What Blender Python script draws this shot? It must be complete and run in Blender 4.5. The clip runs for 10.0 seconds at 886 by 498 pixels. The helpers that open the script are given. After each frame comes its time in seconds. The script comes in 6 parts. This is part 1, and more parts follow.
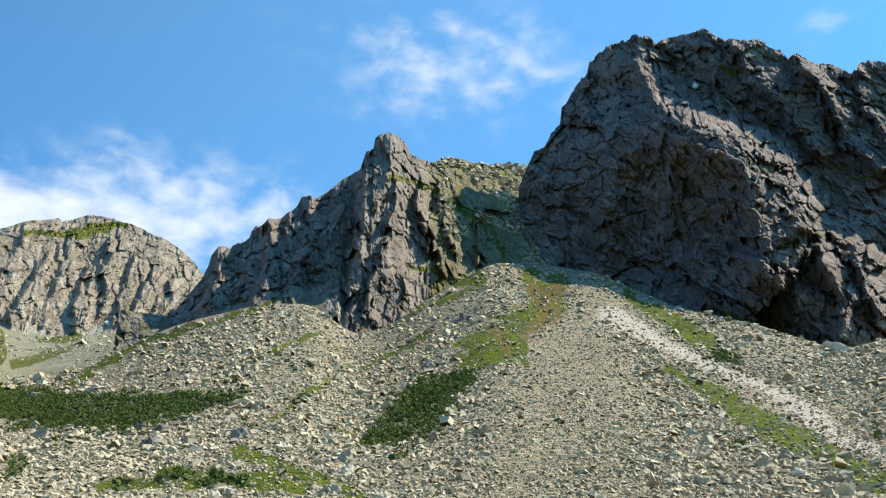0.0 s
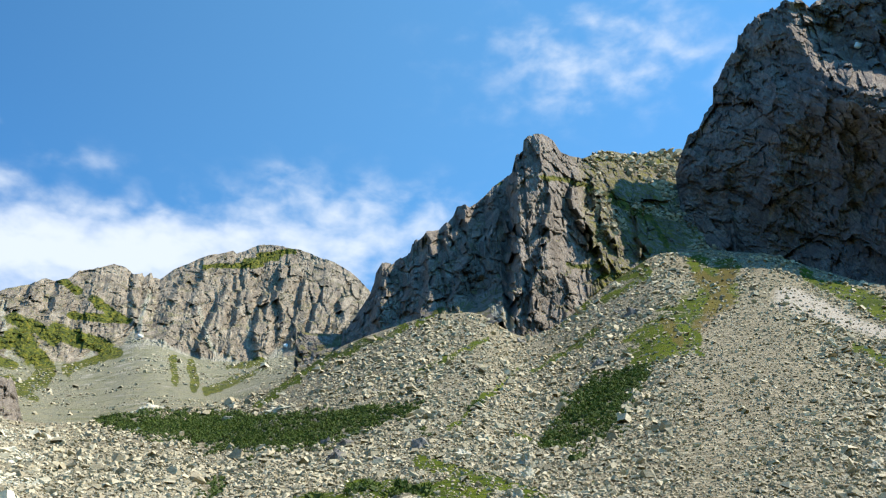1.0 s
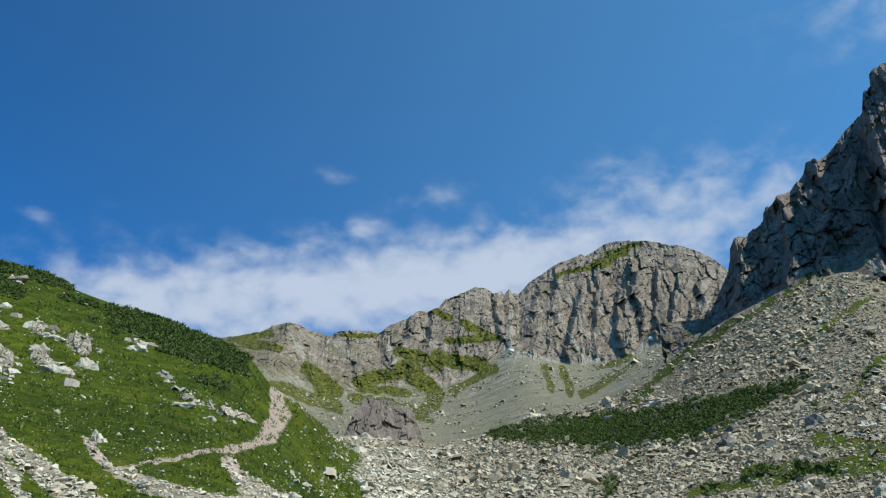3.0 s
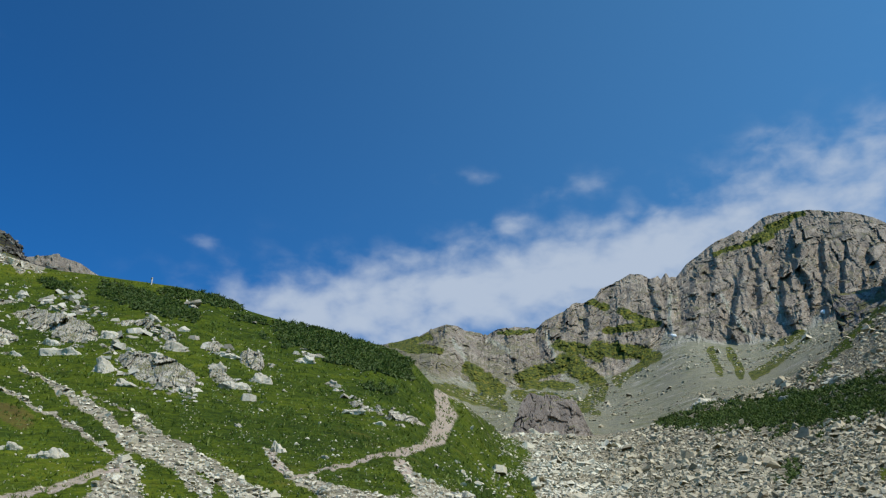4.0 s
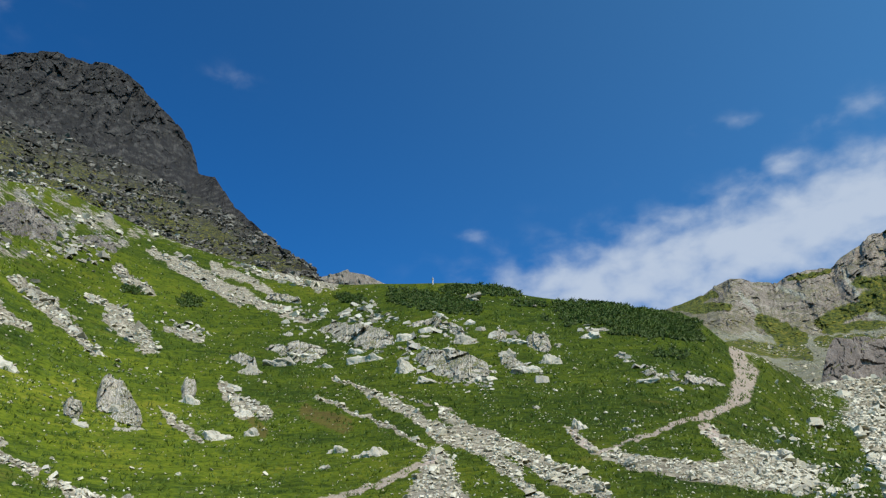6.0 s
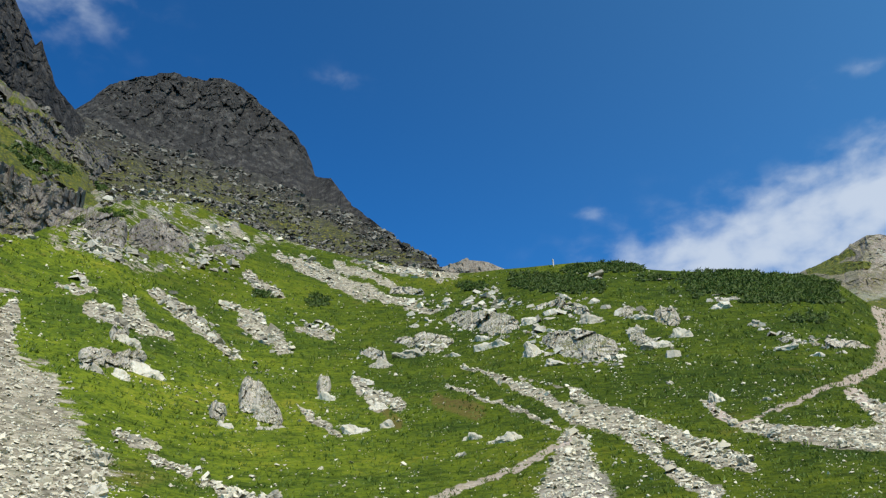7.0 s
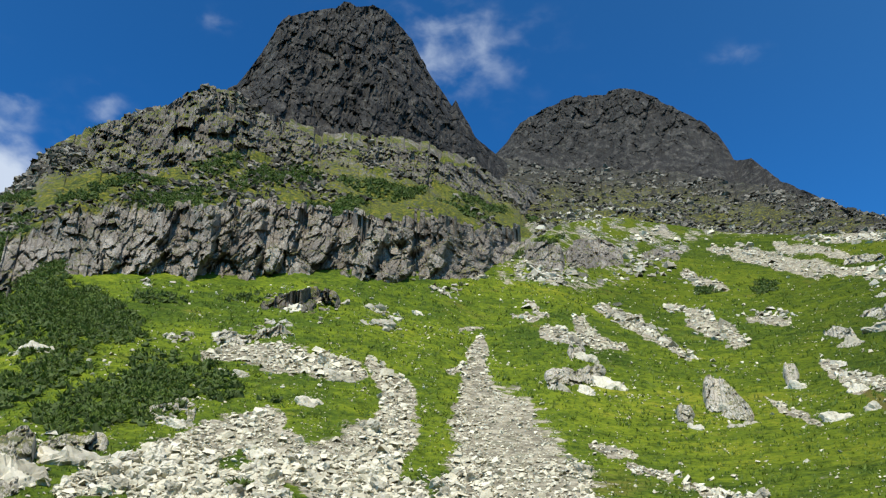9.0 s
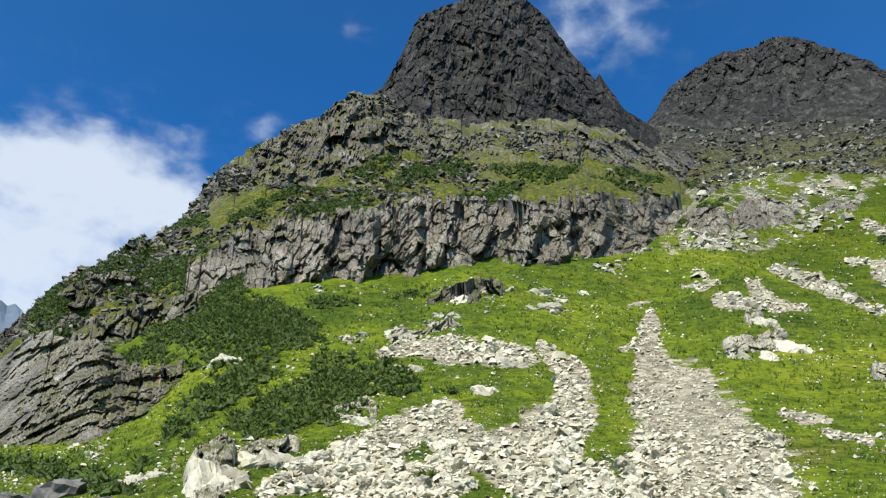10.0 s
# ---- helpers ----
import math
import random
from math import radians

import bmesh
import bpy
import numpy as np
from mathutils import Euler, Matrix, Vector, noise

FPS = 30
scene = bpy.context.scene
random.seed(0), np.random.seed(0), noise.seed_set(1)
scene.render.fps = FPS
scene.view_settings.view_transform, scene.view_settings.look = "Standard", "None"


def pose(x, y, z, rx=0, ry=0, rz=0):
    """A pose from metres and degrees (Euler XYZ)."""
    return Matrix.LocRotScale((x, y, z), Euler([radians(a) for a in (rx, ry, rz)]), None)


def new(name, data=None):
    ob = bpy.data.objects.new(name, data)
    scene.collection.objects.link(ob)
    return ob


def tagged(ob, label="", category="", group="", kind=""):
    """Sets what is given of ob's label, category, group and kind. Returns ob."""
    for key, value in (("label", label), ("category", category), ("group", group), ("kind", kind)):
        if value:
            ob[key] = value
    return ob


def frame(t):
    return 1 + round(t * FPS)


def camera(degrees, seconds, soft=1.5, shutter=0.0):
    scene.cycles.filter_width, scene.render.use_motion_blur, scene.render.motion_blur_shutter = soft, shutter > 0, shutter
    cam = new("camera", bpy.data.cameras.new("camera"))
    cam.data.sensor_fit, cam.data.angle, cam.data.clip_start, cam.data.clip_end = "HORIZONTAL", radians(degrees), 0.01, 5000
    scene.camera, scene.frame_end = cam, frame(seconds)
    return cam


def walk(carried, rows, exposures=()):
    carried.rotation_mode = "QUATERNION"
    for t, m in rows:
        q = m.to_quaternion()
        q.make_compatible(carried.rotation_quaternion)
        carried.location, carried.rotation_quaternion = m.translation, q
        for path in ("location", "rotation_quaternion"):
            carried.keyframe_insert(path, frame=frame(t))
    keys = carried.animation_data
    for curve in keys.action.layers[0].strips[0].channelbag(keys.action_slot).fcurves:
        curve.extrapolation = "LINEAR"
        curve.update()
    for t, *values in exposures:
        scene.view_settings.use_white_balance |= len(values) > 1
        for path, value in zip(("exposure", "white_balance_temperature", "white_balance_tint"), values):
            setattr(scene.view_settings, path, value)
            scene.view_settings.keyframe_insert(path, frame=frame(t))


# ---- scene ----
# A high mountain valley: the camera stands on the valley floor and turns to its left.
# Bearings are degrees to the left of the first view, rises are degrees above the level of the eye.
cam = camera(52.07, 10.0, soft=1.25)
PATH = [
    (0.0, -0.00, 29.07, -0.23),
    (0.5, 5.39, 29.24, -0.46),
    (1.0, 11.46, 29.30, -0.18),
    (1.5, 16.81, 29.09, -0.10),
    (2.0, 23.16, 29.09, 0.17),
    (2.5, 30.11, 29.03, 0.48),
    (2.7, 32.71, 29.02, 0.64),
    (4.0, 46.92, 28.63, 0.68),
    (4.5, 52.77, 28.12, 0.54),
    (5.0, 55.69, 27.26, -0.23),
    (5.5, 61.25, 26.84, 0.02),
    (6.0, 65.88, 27.08, -0.24),
    (6.2, 67.91, 27.08, -0.17),
    (7.3, 75.31, 26.02, -1.80),
    (7.5, 76.05, 25.84, -2.01),
    (8.0, 86.19, 25.38, 0.28),
    (8.5, 95.41, 25.68, 1.60),
    (9.0, 104.11, 26.71, 0.28),
    (9.5, 110.79, 26.64, -0.12),
    (10.0, 115.29, 25.85, -0.90),
]

walk(cam, [(t, pose(0, 0, 0, 90 + p, 0, a) @ pose(0, 0, 0, 0, 0, k)) for t, a, p, k in PATH],
     exposures=[(0.0, 0.8, 6850, 10), (1.0, 0.7, 6650, 10), (2.5, 0.2, 6250, 10), (4.0, -0.16, 6050, 10), (5.0, -0.08, 6050, 10), (6.0, -0.04, 6100, 10), (7.5, 0.2, 6250, 10), (9.0, 0.28, 6250, 10), (10.0, 0.43, 6400, 10)])

# ---- light ----
SUN_BEARING, SUN_RISE = -87.0, 50.0
sun = new("sun", bpy.data.lights.new("sun", "SUN"))
sun.data.energy, sun.data.angle, sun.data.color = 5.0, radians(0.55), (1.0, 0.87, 0.69)
sun.matrix_world = pose(0, 0, 300, 90 - SUN_RISE, 0, 180 + SUN_BEARING)


def way(az, el):
    """The unit direction of a bearing and a rise."""
    a, e = radians(az), radians(el)
    return Vector((-math.sin(a) * math.cos(e), math.cos(a) * math.cos(e), math.sin(e)))


CLOUDS = [  # bearing, rise, half width, half height, thickness
    (-2.1, 39.3, 7.1, 2.7, 0.58),
    (19.8, 31.9, 6.8, 2.1, 0.32),
    (0.1, 42.4, 7.9, 2.1, 0.36),
    (-30.8, 39.0, 3.2, 1.1, 0.40),
    (48.7, 25.4, 10.4, 2.5, 1.00),
    (35.8, 26.6, 11.1, 2.4, 1.00),
    (25.4, 28.5, 9.3, 2.7, 0.74),
    (15.2, 30.3, 7.1, 2.9, 0.56),
    (55.4, 23.6, 7.5, 1.8, 0.88),
    (36.0, 27.8, 9.3, 2.1, 0.48),
    (44.6, 33.1, 2.1, 0.6, 0.36),
    (35.8, 32.5, 1.8, 0.7, 0.36),
    (38.9, 31.8, 1.2, 0.6, 0.32),
    (22.9, 33.5, 2.0, 0.8, 0.36),
    (42.1, 30.0, 2.1, 0.8, 0.56),
    (140.5, 26.4, 8.2, 4.3, 1.24),
    (138.5, 29.1, 2.9, 2.0, 1.28),
    (143.0, 28.8, 2.1, 1.6, 1.12),
    (133.8, 27.4, 2.1, 1.6, 1.04),
    (142.9, 21.7, 5.0, 3.6, 1.20),
    (133.8, 32.1, 1.0, 0.6, 0.48),
    (128.5, 33.0, 1.2, 1.1, 0.48),
    (122.1, 39.4, 1.4, 0.6, 0.40),
    (103.6, 39.2, 4.6, 2.9, 0.32),
    (103.9, 39.0, 4.6, 2.9, 0.24),
    (81.9, 36.8, 1.8, 0.7, 0.29),
    (63.5, 27.9, 1.1, 0.4, 0.29),
    (63.6, 27.9, 1.2, 0.5, 0.29),
]
world = bpy.data.worlds.new("world")
scene.world = world
world.use_nodes = True
wn, wl = world.node_tree.nodes, world.node_tree.links
wn.clear()


def wnode(kind, **sets):
    n = wn.new(kind)
    for k, v in sets.items():
        if k == "op":
            n.operation = v
        else:
            n.inputs[int(k[1:])].default_value = v
    return n


sky = wn.new("ShaderNodeTexSky")
sky.sky_type, sky.sun_disc = "NISHITA", False
sky.sun_elevation, sky.sun_rotation = radians(SUN_RISE), radians(-SUN_BEARING)
sky.altitude, sky.air_density, sky.dust_density, sky.ozone_density = 1700, 1.0, 1.6, 2.0
coord = wn.new("ShaderNodeTexCoord")
total = None
for az, el, wa, we, thick in CLOUDS:
    c = way(az, el)
    ea = Vector((-math.cos(radians(az)), -math.sin(radians(az)), 0))
    eu = c.cross(ea) * -1
    off = wnode("ShaderNodeVectorMath", op="SUBTRACT", i1=c)
    wl.new(coord.outputs["Generated"], off.inputs[0])
    sq = []
    for axis, w in ((ea, wa), (eu, we)):
        d = wnode("ShaderNodeVectorMath", op="DOT_PRODUCT", i1=axis / math.sin(radians(w)))
        wl.new(off.outputs["Vector"], d.inputs[0])
        m = wnode("ShaderNodeMath", op="MULTIPLY")
        wl.new(d.outputs["Value"], m.inputs[0]), wl.new(d.outputs["Value"], m.inputs[1])
        sq.append(m)
    s = wnode("ShaderNodeMath", op="ADD")
    wl.new(sq[0].outputs[0], s.inputs[0]), wl.new(sq[1].outputs[0], s.inputs[1])
    e = wnode("ShaderNodeMath", op="MULTIPLY", i1=-1.0)
    wl.new(s.outputs[0], e.inputs[0])
    x = wnode("ShaderNodeMath", op="EXPONENT")
    wl.new(e.outputs[0], x.inputs[0])
    a = wnode("ShaderNodeMath", op="MULTIPLY_ADD", i1=thick, i2=0.0)
    wl.new(x.outputs[0], a.inputs[0])
    if total:
        wl.new(total.outputs[0], a.inputs[2])
    total = a
stretch = wnode("ShaderNodeVectorMath", op="MULTIPLY", i1=(1.0, 1.0, 1.7))
wl.new(coord.outputs["Generated"], stretch.inputs[0])
puff = wn.new("ShaderNodeTexNoise")
puff.inputs["Scale"].default_value, puff.inputs["Detail"].default_value = 26.0, 5.0
puff.inputs["Roughness"].default_value, puff.inputs["Distortion"].default_value = 0.5, 0.15
wl.new(stretch.outputs[0], puff.inputs["Vector"])
dens = wnode("ShaderNodeMath", op="MULTIPLY_ADD", i1=2.2, i2=-1.1)
wl.new(puff.outputs["Fac"], dens.inputs[0])
bias = wnode("ShaderNodeMath", op="ADD")
wl.new(dens.outputs[0], bias.inputs[0]), wl.new(total.outputs[0], bias.inputs[1])
gate = wn.new("ShaderNodeMapRange")
gate.interpolation_type = "SMOOTHSTEP"
for i, v in ((1, 0.0), (2, 1.7), (3, 0.0), (4, 0.9)):
    gate.inputs[i].default_value = v
wl.new(bias.outputs[0], gate.inputs[0])
soft = wnode("ShaderNodeMath", op="MULTIPLY")
soft.use_clamp = True
lift = wnode("ShaderNodeMath", op="MULTIPLY", i1=2.2)
lift.use_clamp = True
wl.new(total.outputs[0], lift.inputs[0])
wl.new(gate.outputs[0], soft.inputs[0]), wl.new(lift.outputs[0], soft.inputs[1])
tint = wn.new("ShaderNodeMix")
tint.data_type = "RGBA"
dim = wnode("ShaderNodeVectorMath", op="MULTIPLY", i1=(0.087, 0.105, 0.118))
wl.new(sky.outputs[0], dim.inputs[0])
deep = wn.new("ShaderNodeGamma")
deep.inputs[1].default_value = 1.4
wl.new(dim.outputs[0], deep.inputs[0])
full = wnode("ShaderNodeVectorMath", op="MULTIPLY", i1=(0.5, 1.5, 1.7))
wl.new(deep.outputs[0], full.inputs[0])
# the sky pales towards the sun
toward = wnode("ShaderNodeVectorMath", op="DOT_PRODUCT", i1=way(SUN_BEARING + 22, 0))
wl.new(coord.outputs["Generated"], toward.inputs[0])
pale = wn.new("ShaderNodeMapRange")
pale.interpolation_type = "SMOOTHSTEP"
for i, v in ((1, -0.98), (2, 0.4), (3, 0.0), (4, 1.0)):
    pale.inputs[i].default_value = v
wl.new(toward.outputs["Value"], pale.inputs[0])
aureole = wnode("ShaderNodeVectorMath", op="SCALE", i0=(0.068, 0.152, 0.192))
wl.new(pale.outputs[0], aureole.inputs["Scale"])
glow = wnode("ShaderNodeVectorMath", op="ADD")
wl.new(full.outputs[0], glow.inputs[0]), wl.new(aureole.outputs[0], glow.inputs[1])
wl.new(glow.outputs[0], tint.inputs["A"])
tint.inputs["B"].default_value = (0.57, 0.63, 0.71, 1)
wl.new(soft.outputs[0], tint.inputs["Factor"])
back = wn.new("ShaderNodeBackground")
wl.new(tint.outputs["Result"], back.inputs["Color"])
wout = wn.new("ShaderNodeOutputWorld")
wl.new(back.outputs[0], wout.inputs["Surface"])


# ---- materials ----
def material(name):
    m = bpy.data.materials.new(name)
    m.use_nodes = True
    nt = m.node_tree
    bsdf = nt.nodes["Principled BSDF"]
    bsdf.inputs["Specular IOR Level"].default_value = 0.25
    return m, nt, nt.nodes, nt.links, bsdf


def noise_tex(nt, scale, detail=6.0, rough=0.6, vec=None, stretch=None, distortion=0.0):
    n = nt.nodes.new("ShaderNodeTexNoise")
    n.inputs["Scale"].default_value, n.inputs["Detail"].default_value = scale, detail
    n.inputs["Roughness"].default_value, n.inputs["Distortion"].default_value = rough, distortion
    if vec is None:
        g = nt.nodes.new("ShaderNodeNewGeometry")
        vec = g.outputs["Position"]
    if stretch:
        s = nt.nodes.new("ShaderNodeMapping")
        s.inputs["Scale"].default_value, s.inputs["Rotation"].default_value = stretch[0], stretch[1]
        nt.links.new(vec, s.inputs[0])
        vec = s.outputs[0]
    nt.links.new(vec, n.inputs["Vector"])
    return n.outputs["Fac"]


def ramp(nt, fac, stops):
    r = nt.nodes.new("ShaderNodeValToRGB")
    e = r.color_ramp.elements
    while len(e) < len(stops):
        e.new(0.5)
    for s, (p, c) in zip(e, stops):
        s.position, s.color = p, (*c, 1) if len(c) == 3 else c
    nt.links.new(fac, r.inputs[0])
    return r.outputs["Color"]


def mix(nt, fac, a, b, kind="MIX"):
    m = nt.nodes.new("ShaderNodeMix")
    m.data_type, m.blend_type = "RGBA", kind
    for sock, v in ((m.inputs["Factor"], fac), (m.inputs["A"], a), (m.inputs["B"], b)):
        if isinstance(v, bpy.types.NodeSocket):
            nt.links.new(v, sock)
        elif isinstance(v, tuple):
            sock.default_value = (*v, 1)
        else:
            sock.default_value = v
    return m.outputs["Result"]


def calc(nt, op, a, b=0.0, c=0.0, clamp=False):
    m = nt.nodes.new("ShaderNodeMath")
    m.operation, m.use_clamp = op, clamp
    for sock, v in zip(m.inputs, (a, b, c)):
        if isinstance(v, bpy.types.NodeSocket):
            nt.links.new(v, sock)
        else:
            sock.default_value = v
    return m.outputs[0]


def span(nt, v, lo, hi, to0=0.0, to1=1.0):
    r = nt.nodes.new("ShaderNodeMapRange")
    r.interpolation_type = "SMOOTHSTEP"
    nt.links.new(v, r.inputs[0])
    for i, x in ((1, lo), (2, hi), (3, to0), (4, to1)):
        r.inputs[i].default_value = x
    return r.outputs[0]


def bump(nt, bsdf, height, strength, distance):
    b = nt.nodes.new("ShaderNodeBump")
    b.inputs["Strength"].default_value, b.inputs["Distance"].default_value = strength, distance
    nt.links.new(height, b.inputs["Height"])
    nt.links.new(b.outputs[0], bsdf.inputs["Normal"])


def attr(nt, name):
    a = nt.nodes.new("ShaderNodeAttribute")
    a.attribute_name = name
    return a.outputs["Fac"]


GRASS_STOPS = [(0.3, (0.022, 0.038, 0.006)), (0.44, (0.054, 0.09, 0.008)), (0.55, (0.14, 0.185, 0.01)),
               (0.68, (0.28, 0.26, 0.028))]


def cliff_rock(name, dark, mid, light, size, green=0.0, ledge=0.62, lichen=(0.3, 0.31, 0.2), lichen_amount=0.25):
    """Weathered granite of a rock face; size is the width in metres of its large blotches; green is the turf on its ledges."""
    m, nt, ns, ls, bsdf = material(name)
    big = noise_tex(nt, 1.0 / size, 8, 0.62)
    streak = noise_tex(nt, 3.0 / size, 6, 0.65, stretch=((1, 1, 0.25), (0.25, 0.2, 0)))
    fine = noise_tex(nt, 16.0 / size, 6, 0.7)
    f = calc(nt, "ADD", calc(nt, "MULTIPLY", big, 0.45), calc(nt, "MULTIPLY", streak, 0.3))
    f = calc(nt, "ADD", f, calc(nt, "MULTIPLY", fine, 0.25))
    col = ramp(nt, f, [(0.36, dark), (0.5, mid), (0.64, light)])
    # fine shading of the rough rock, painted in as a light and dark speckle
    micro_shade = noise_tex(nt, 55.0 / size, 4, 0.75)
    col = mix(nt, 1.0, col, ramp(nt, micro_shade, [(0.36, (0.55, 0.55, 0.56)), (0.5, (1, 1, 1)), (0.66, (1.35, 1.33, 1.3))]), "MULTIPLY")
    lich = span(nt, noise_tex(nt, 2.2 / size, 9, 0.7), 0.56, 0.68, 0.0, lichen_amount)
    col = mix(nt, lich, col, lichen)
    crack = ns.new("ShaderNodeTexVoronoi")
    crack.feature = "DISTANCE_TO_EDGE"
    crack.inputs["Scale"].default_value = 11.0 / size
    g = ns.new("ShaderNodeNewGeometry")
    wob = ns.new("ShaderNodeMapping")
    wob.inputs["Scale"].default_value, wob.inputs["Rotation"].default_value = (1, 1, 0.45), (0.3, 0.25, 0)
    ls.new(g.outputs["Position"], wob.inputs[0])
    ls.new(wob.outputs[0], crack.inputs["Vector"])
    seam = span(nt, crack.outputs["Distance"], 0.0, 0.05, 0.62, 1.0)
    col = mix(nt, 1.0, col, ramp(nt, seam, [(0.0, (0, 0, 0)), (1.0, (1, 1, 1))]), "MULTIPLY")
    talus = span(nt, calc(nt, "ADD", attr(nt, "talus"), calc(nt, "MULTIPLY", noise_tex(nt, 4.0 / size, 5, 0.7), 0.7)), 0.7, 0.95)
    col = mix(nt, talus, col, ramp(nt, noise_tex(nt, 60 / size, 5, 0.75), [(0.38, (0.21, 0.2, 0.155)), (0.5, (0.33, 0.315, 0.25)), (0.62, (0.44, 0.425, 0.35))]))
    col = mix(nt, calc(nt, "MULTIPLY", talus, span(nt, noise_tex(nt, 1.1 / size, 6, 0.7), 0.5, 0.66, 0.0, 0.6)), col, (0.1, 0.12, 0.05))
    if green > 0:
        sep = ns.new("ShaderNodeSeparateXYZ")
        ls.new(g.outputs["Normal"], sep.inputs[0])
        where = calc(nt, "ADD", sep.outputs["Z"], calc(nt, "MULTIPLY", noise_tex(nt, 1.4 / size, 6, 0.6), 0.9))
        turf = span(nt, where, ledge + 0.42, ledge + 0.52, 0.0, green)
        hand = span(nt, calc(nt, "ADD", attr(nt, "turf"), calc(nt, "MULTIPLY", noise_tex(nt, 5.0 / size, 5, 0.7), 0.9)), 0.75, 1.0)
        turf = calc(nt, "MAXIMUM", turf, hand)
        col = mix(nt, turf, col, mix(nt, 1.0, ramp(nt, noise_tex(nt, 5 / size, 5, 0.65), GRASS_STOPS), (0.76, 0.64, 0.9), "MULTIPLY"))
    ls.new(col, bsdf.inputs["Base Color"])
    bsdf.inputs["Roughness"].default_value = 0.9
    h = calc(nt, "ADD", calc(nt, "MULTIPLY", streak, 0.5), calc(nt, "MULTIPLY", fine, 0.35))
    bump(nt, bsdf, calc(nt, "ADD", h, calc(nt, "MULTIPLY", seam, 0.18)), 0.9, size * 0.14)
    return m


def stone(name, dark, mid, light, lichen=(0.36, 0.38, 0.2), rust=0.0, by="island"):
    """Loose granite: every piece a little different in tone, speckled, with lichen."""
    m, nt, ns, ls, bsdf = material(name)
    if by == "island":
        rnd = ns.new("ShaderNodeNewGeometry").outputs["Random Per Island"]
    else:
        rnd = ns.new("ShaderNodeObjectInfo").outputs["Random"]
    f = calc(nt, "ADD", calc(nt, "MULTIPLY", rnd, 0.55), calc(nt, "MULTIPLY", noise_tex(nt, 1.6, 7, 0.7), 0.6))
    col = ramp(nt, f, [(0.3, dark), (0.58, mid), (0.86, light)])
    col = mix(nt, span(nt, noise_tex(nt, 2.7, 8, 0.72), 0.52, 0.66, 0.0, 0.45), col, lichen)
    if rust:
        col = mix(nt, span(nt, noise_tex(nt, 0.7, 6, 0.65), 0.56, 0.66, 0.0, rust), col, (0.12, 0.085, 0.06))
    ls.new(col, bsdf.inputs["Base Color"])
    bsdf.inputs["Roughness"].default_value = 0.92
    bump(nt, bsdf, noise_tex(nt, 4.5, 8, 0.72), 0.7, 0.12)
    return m


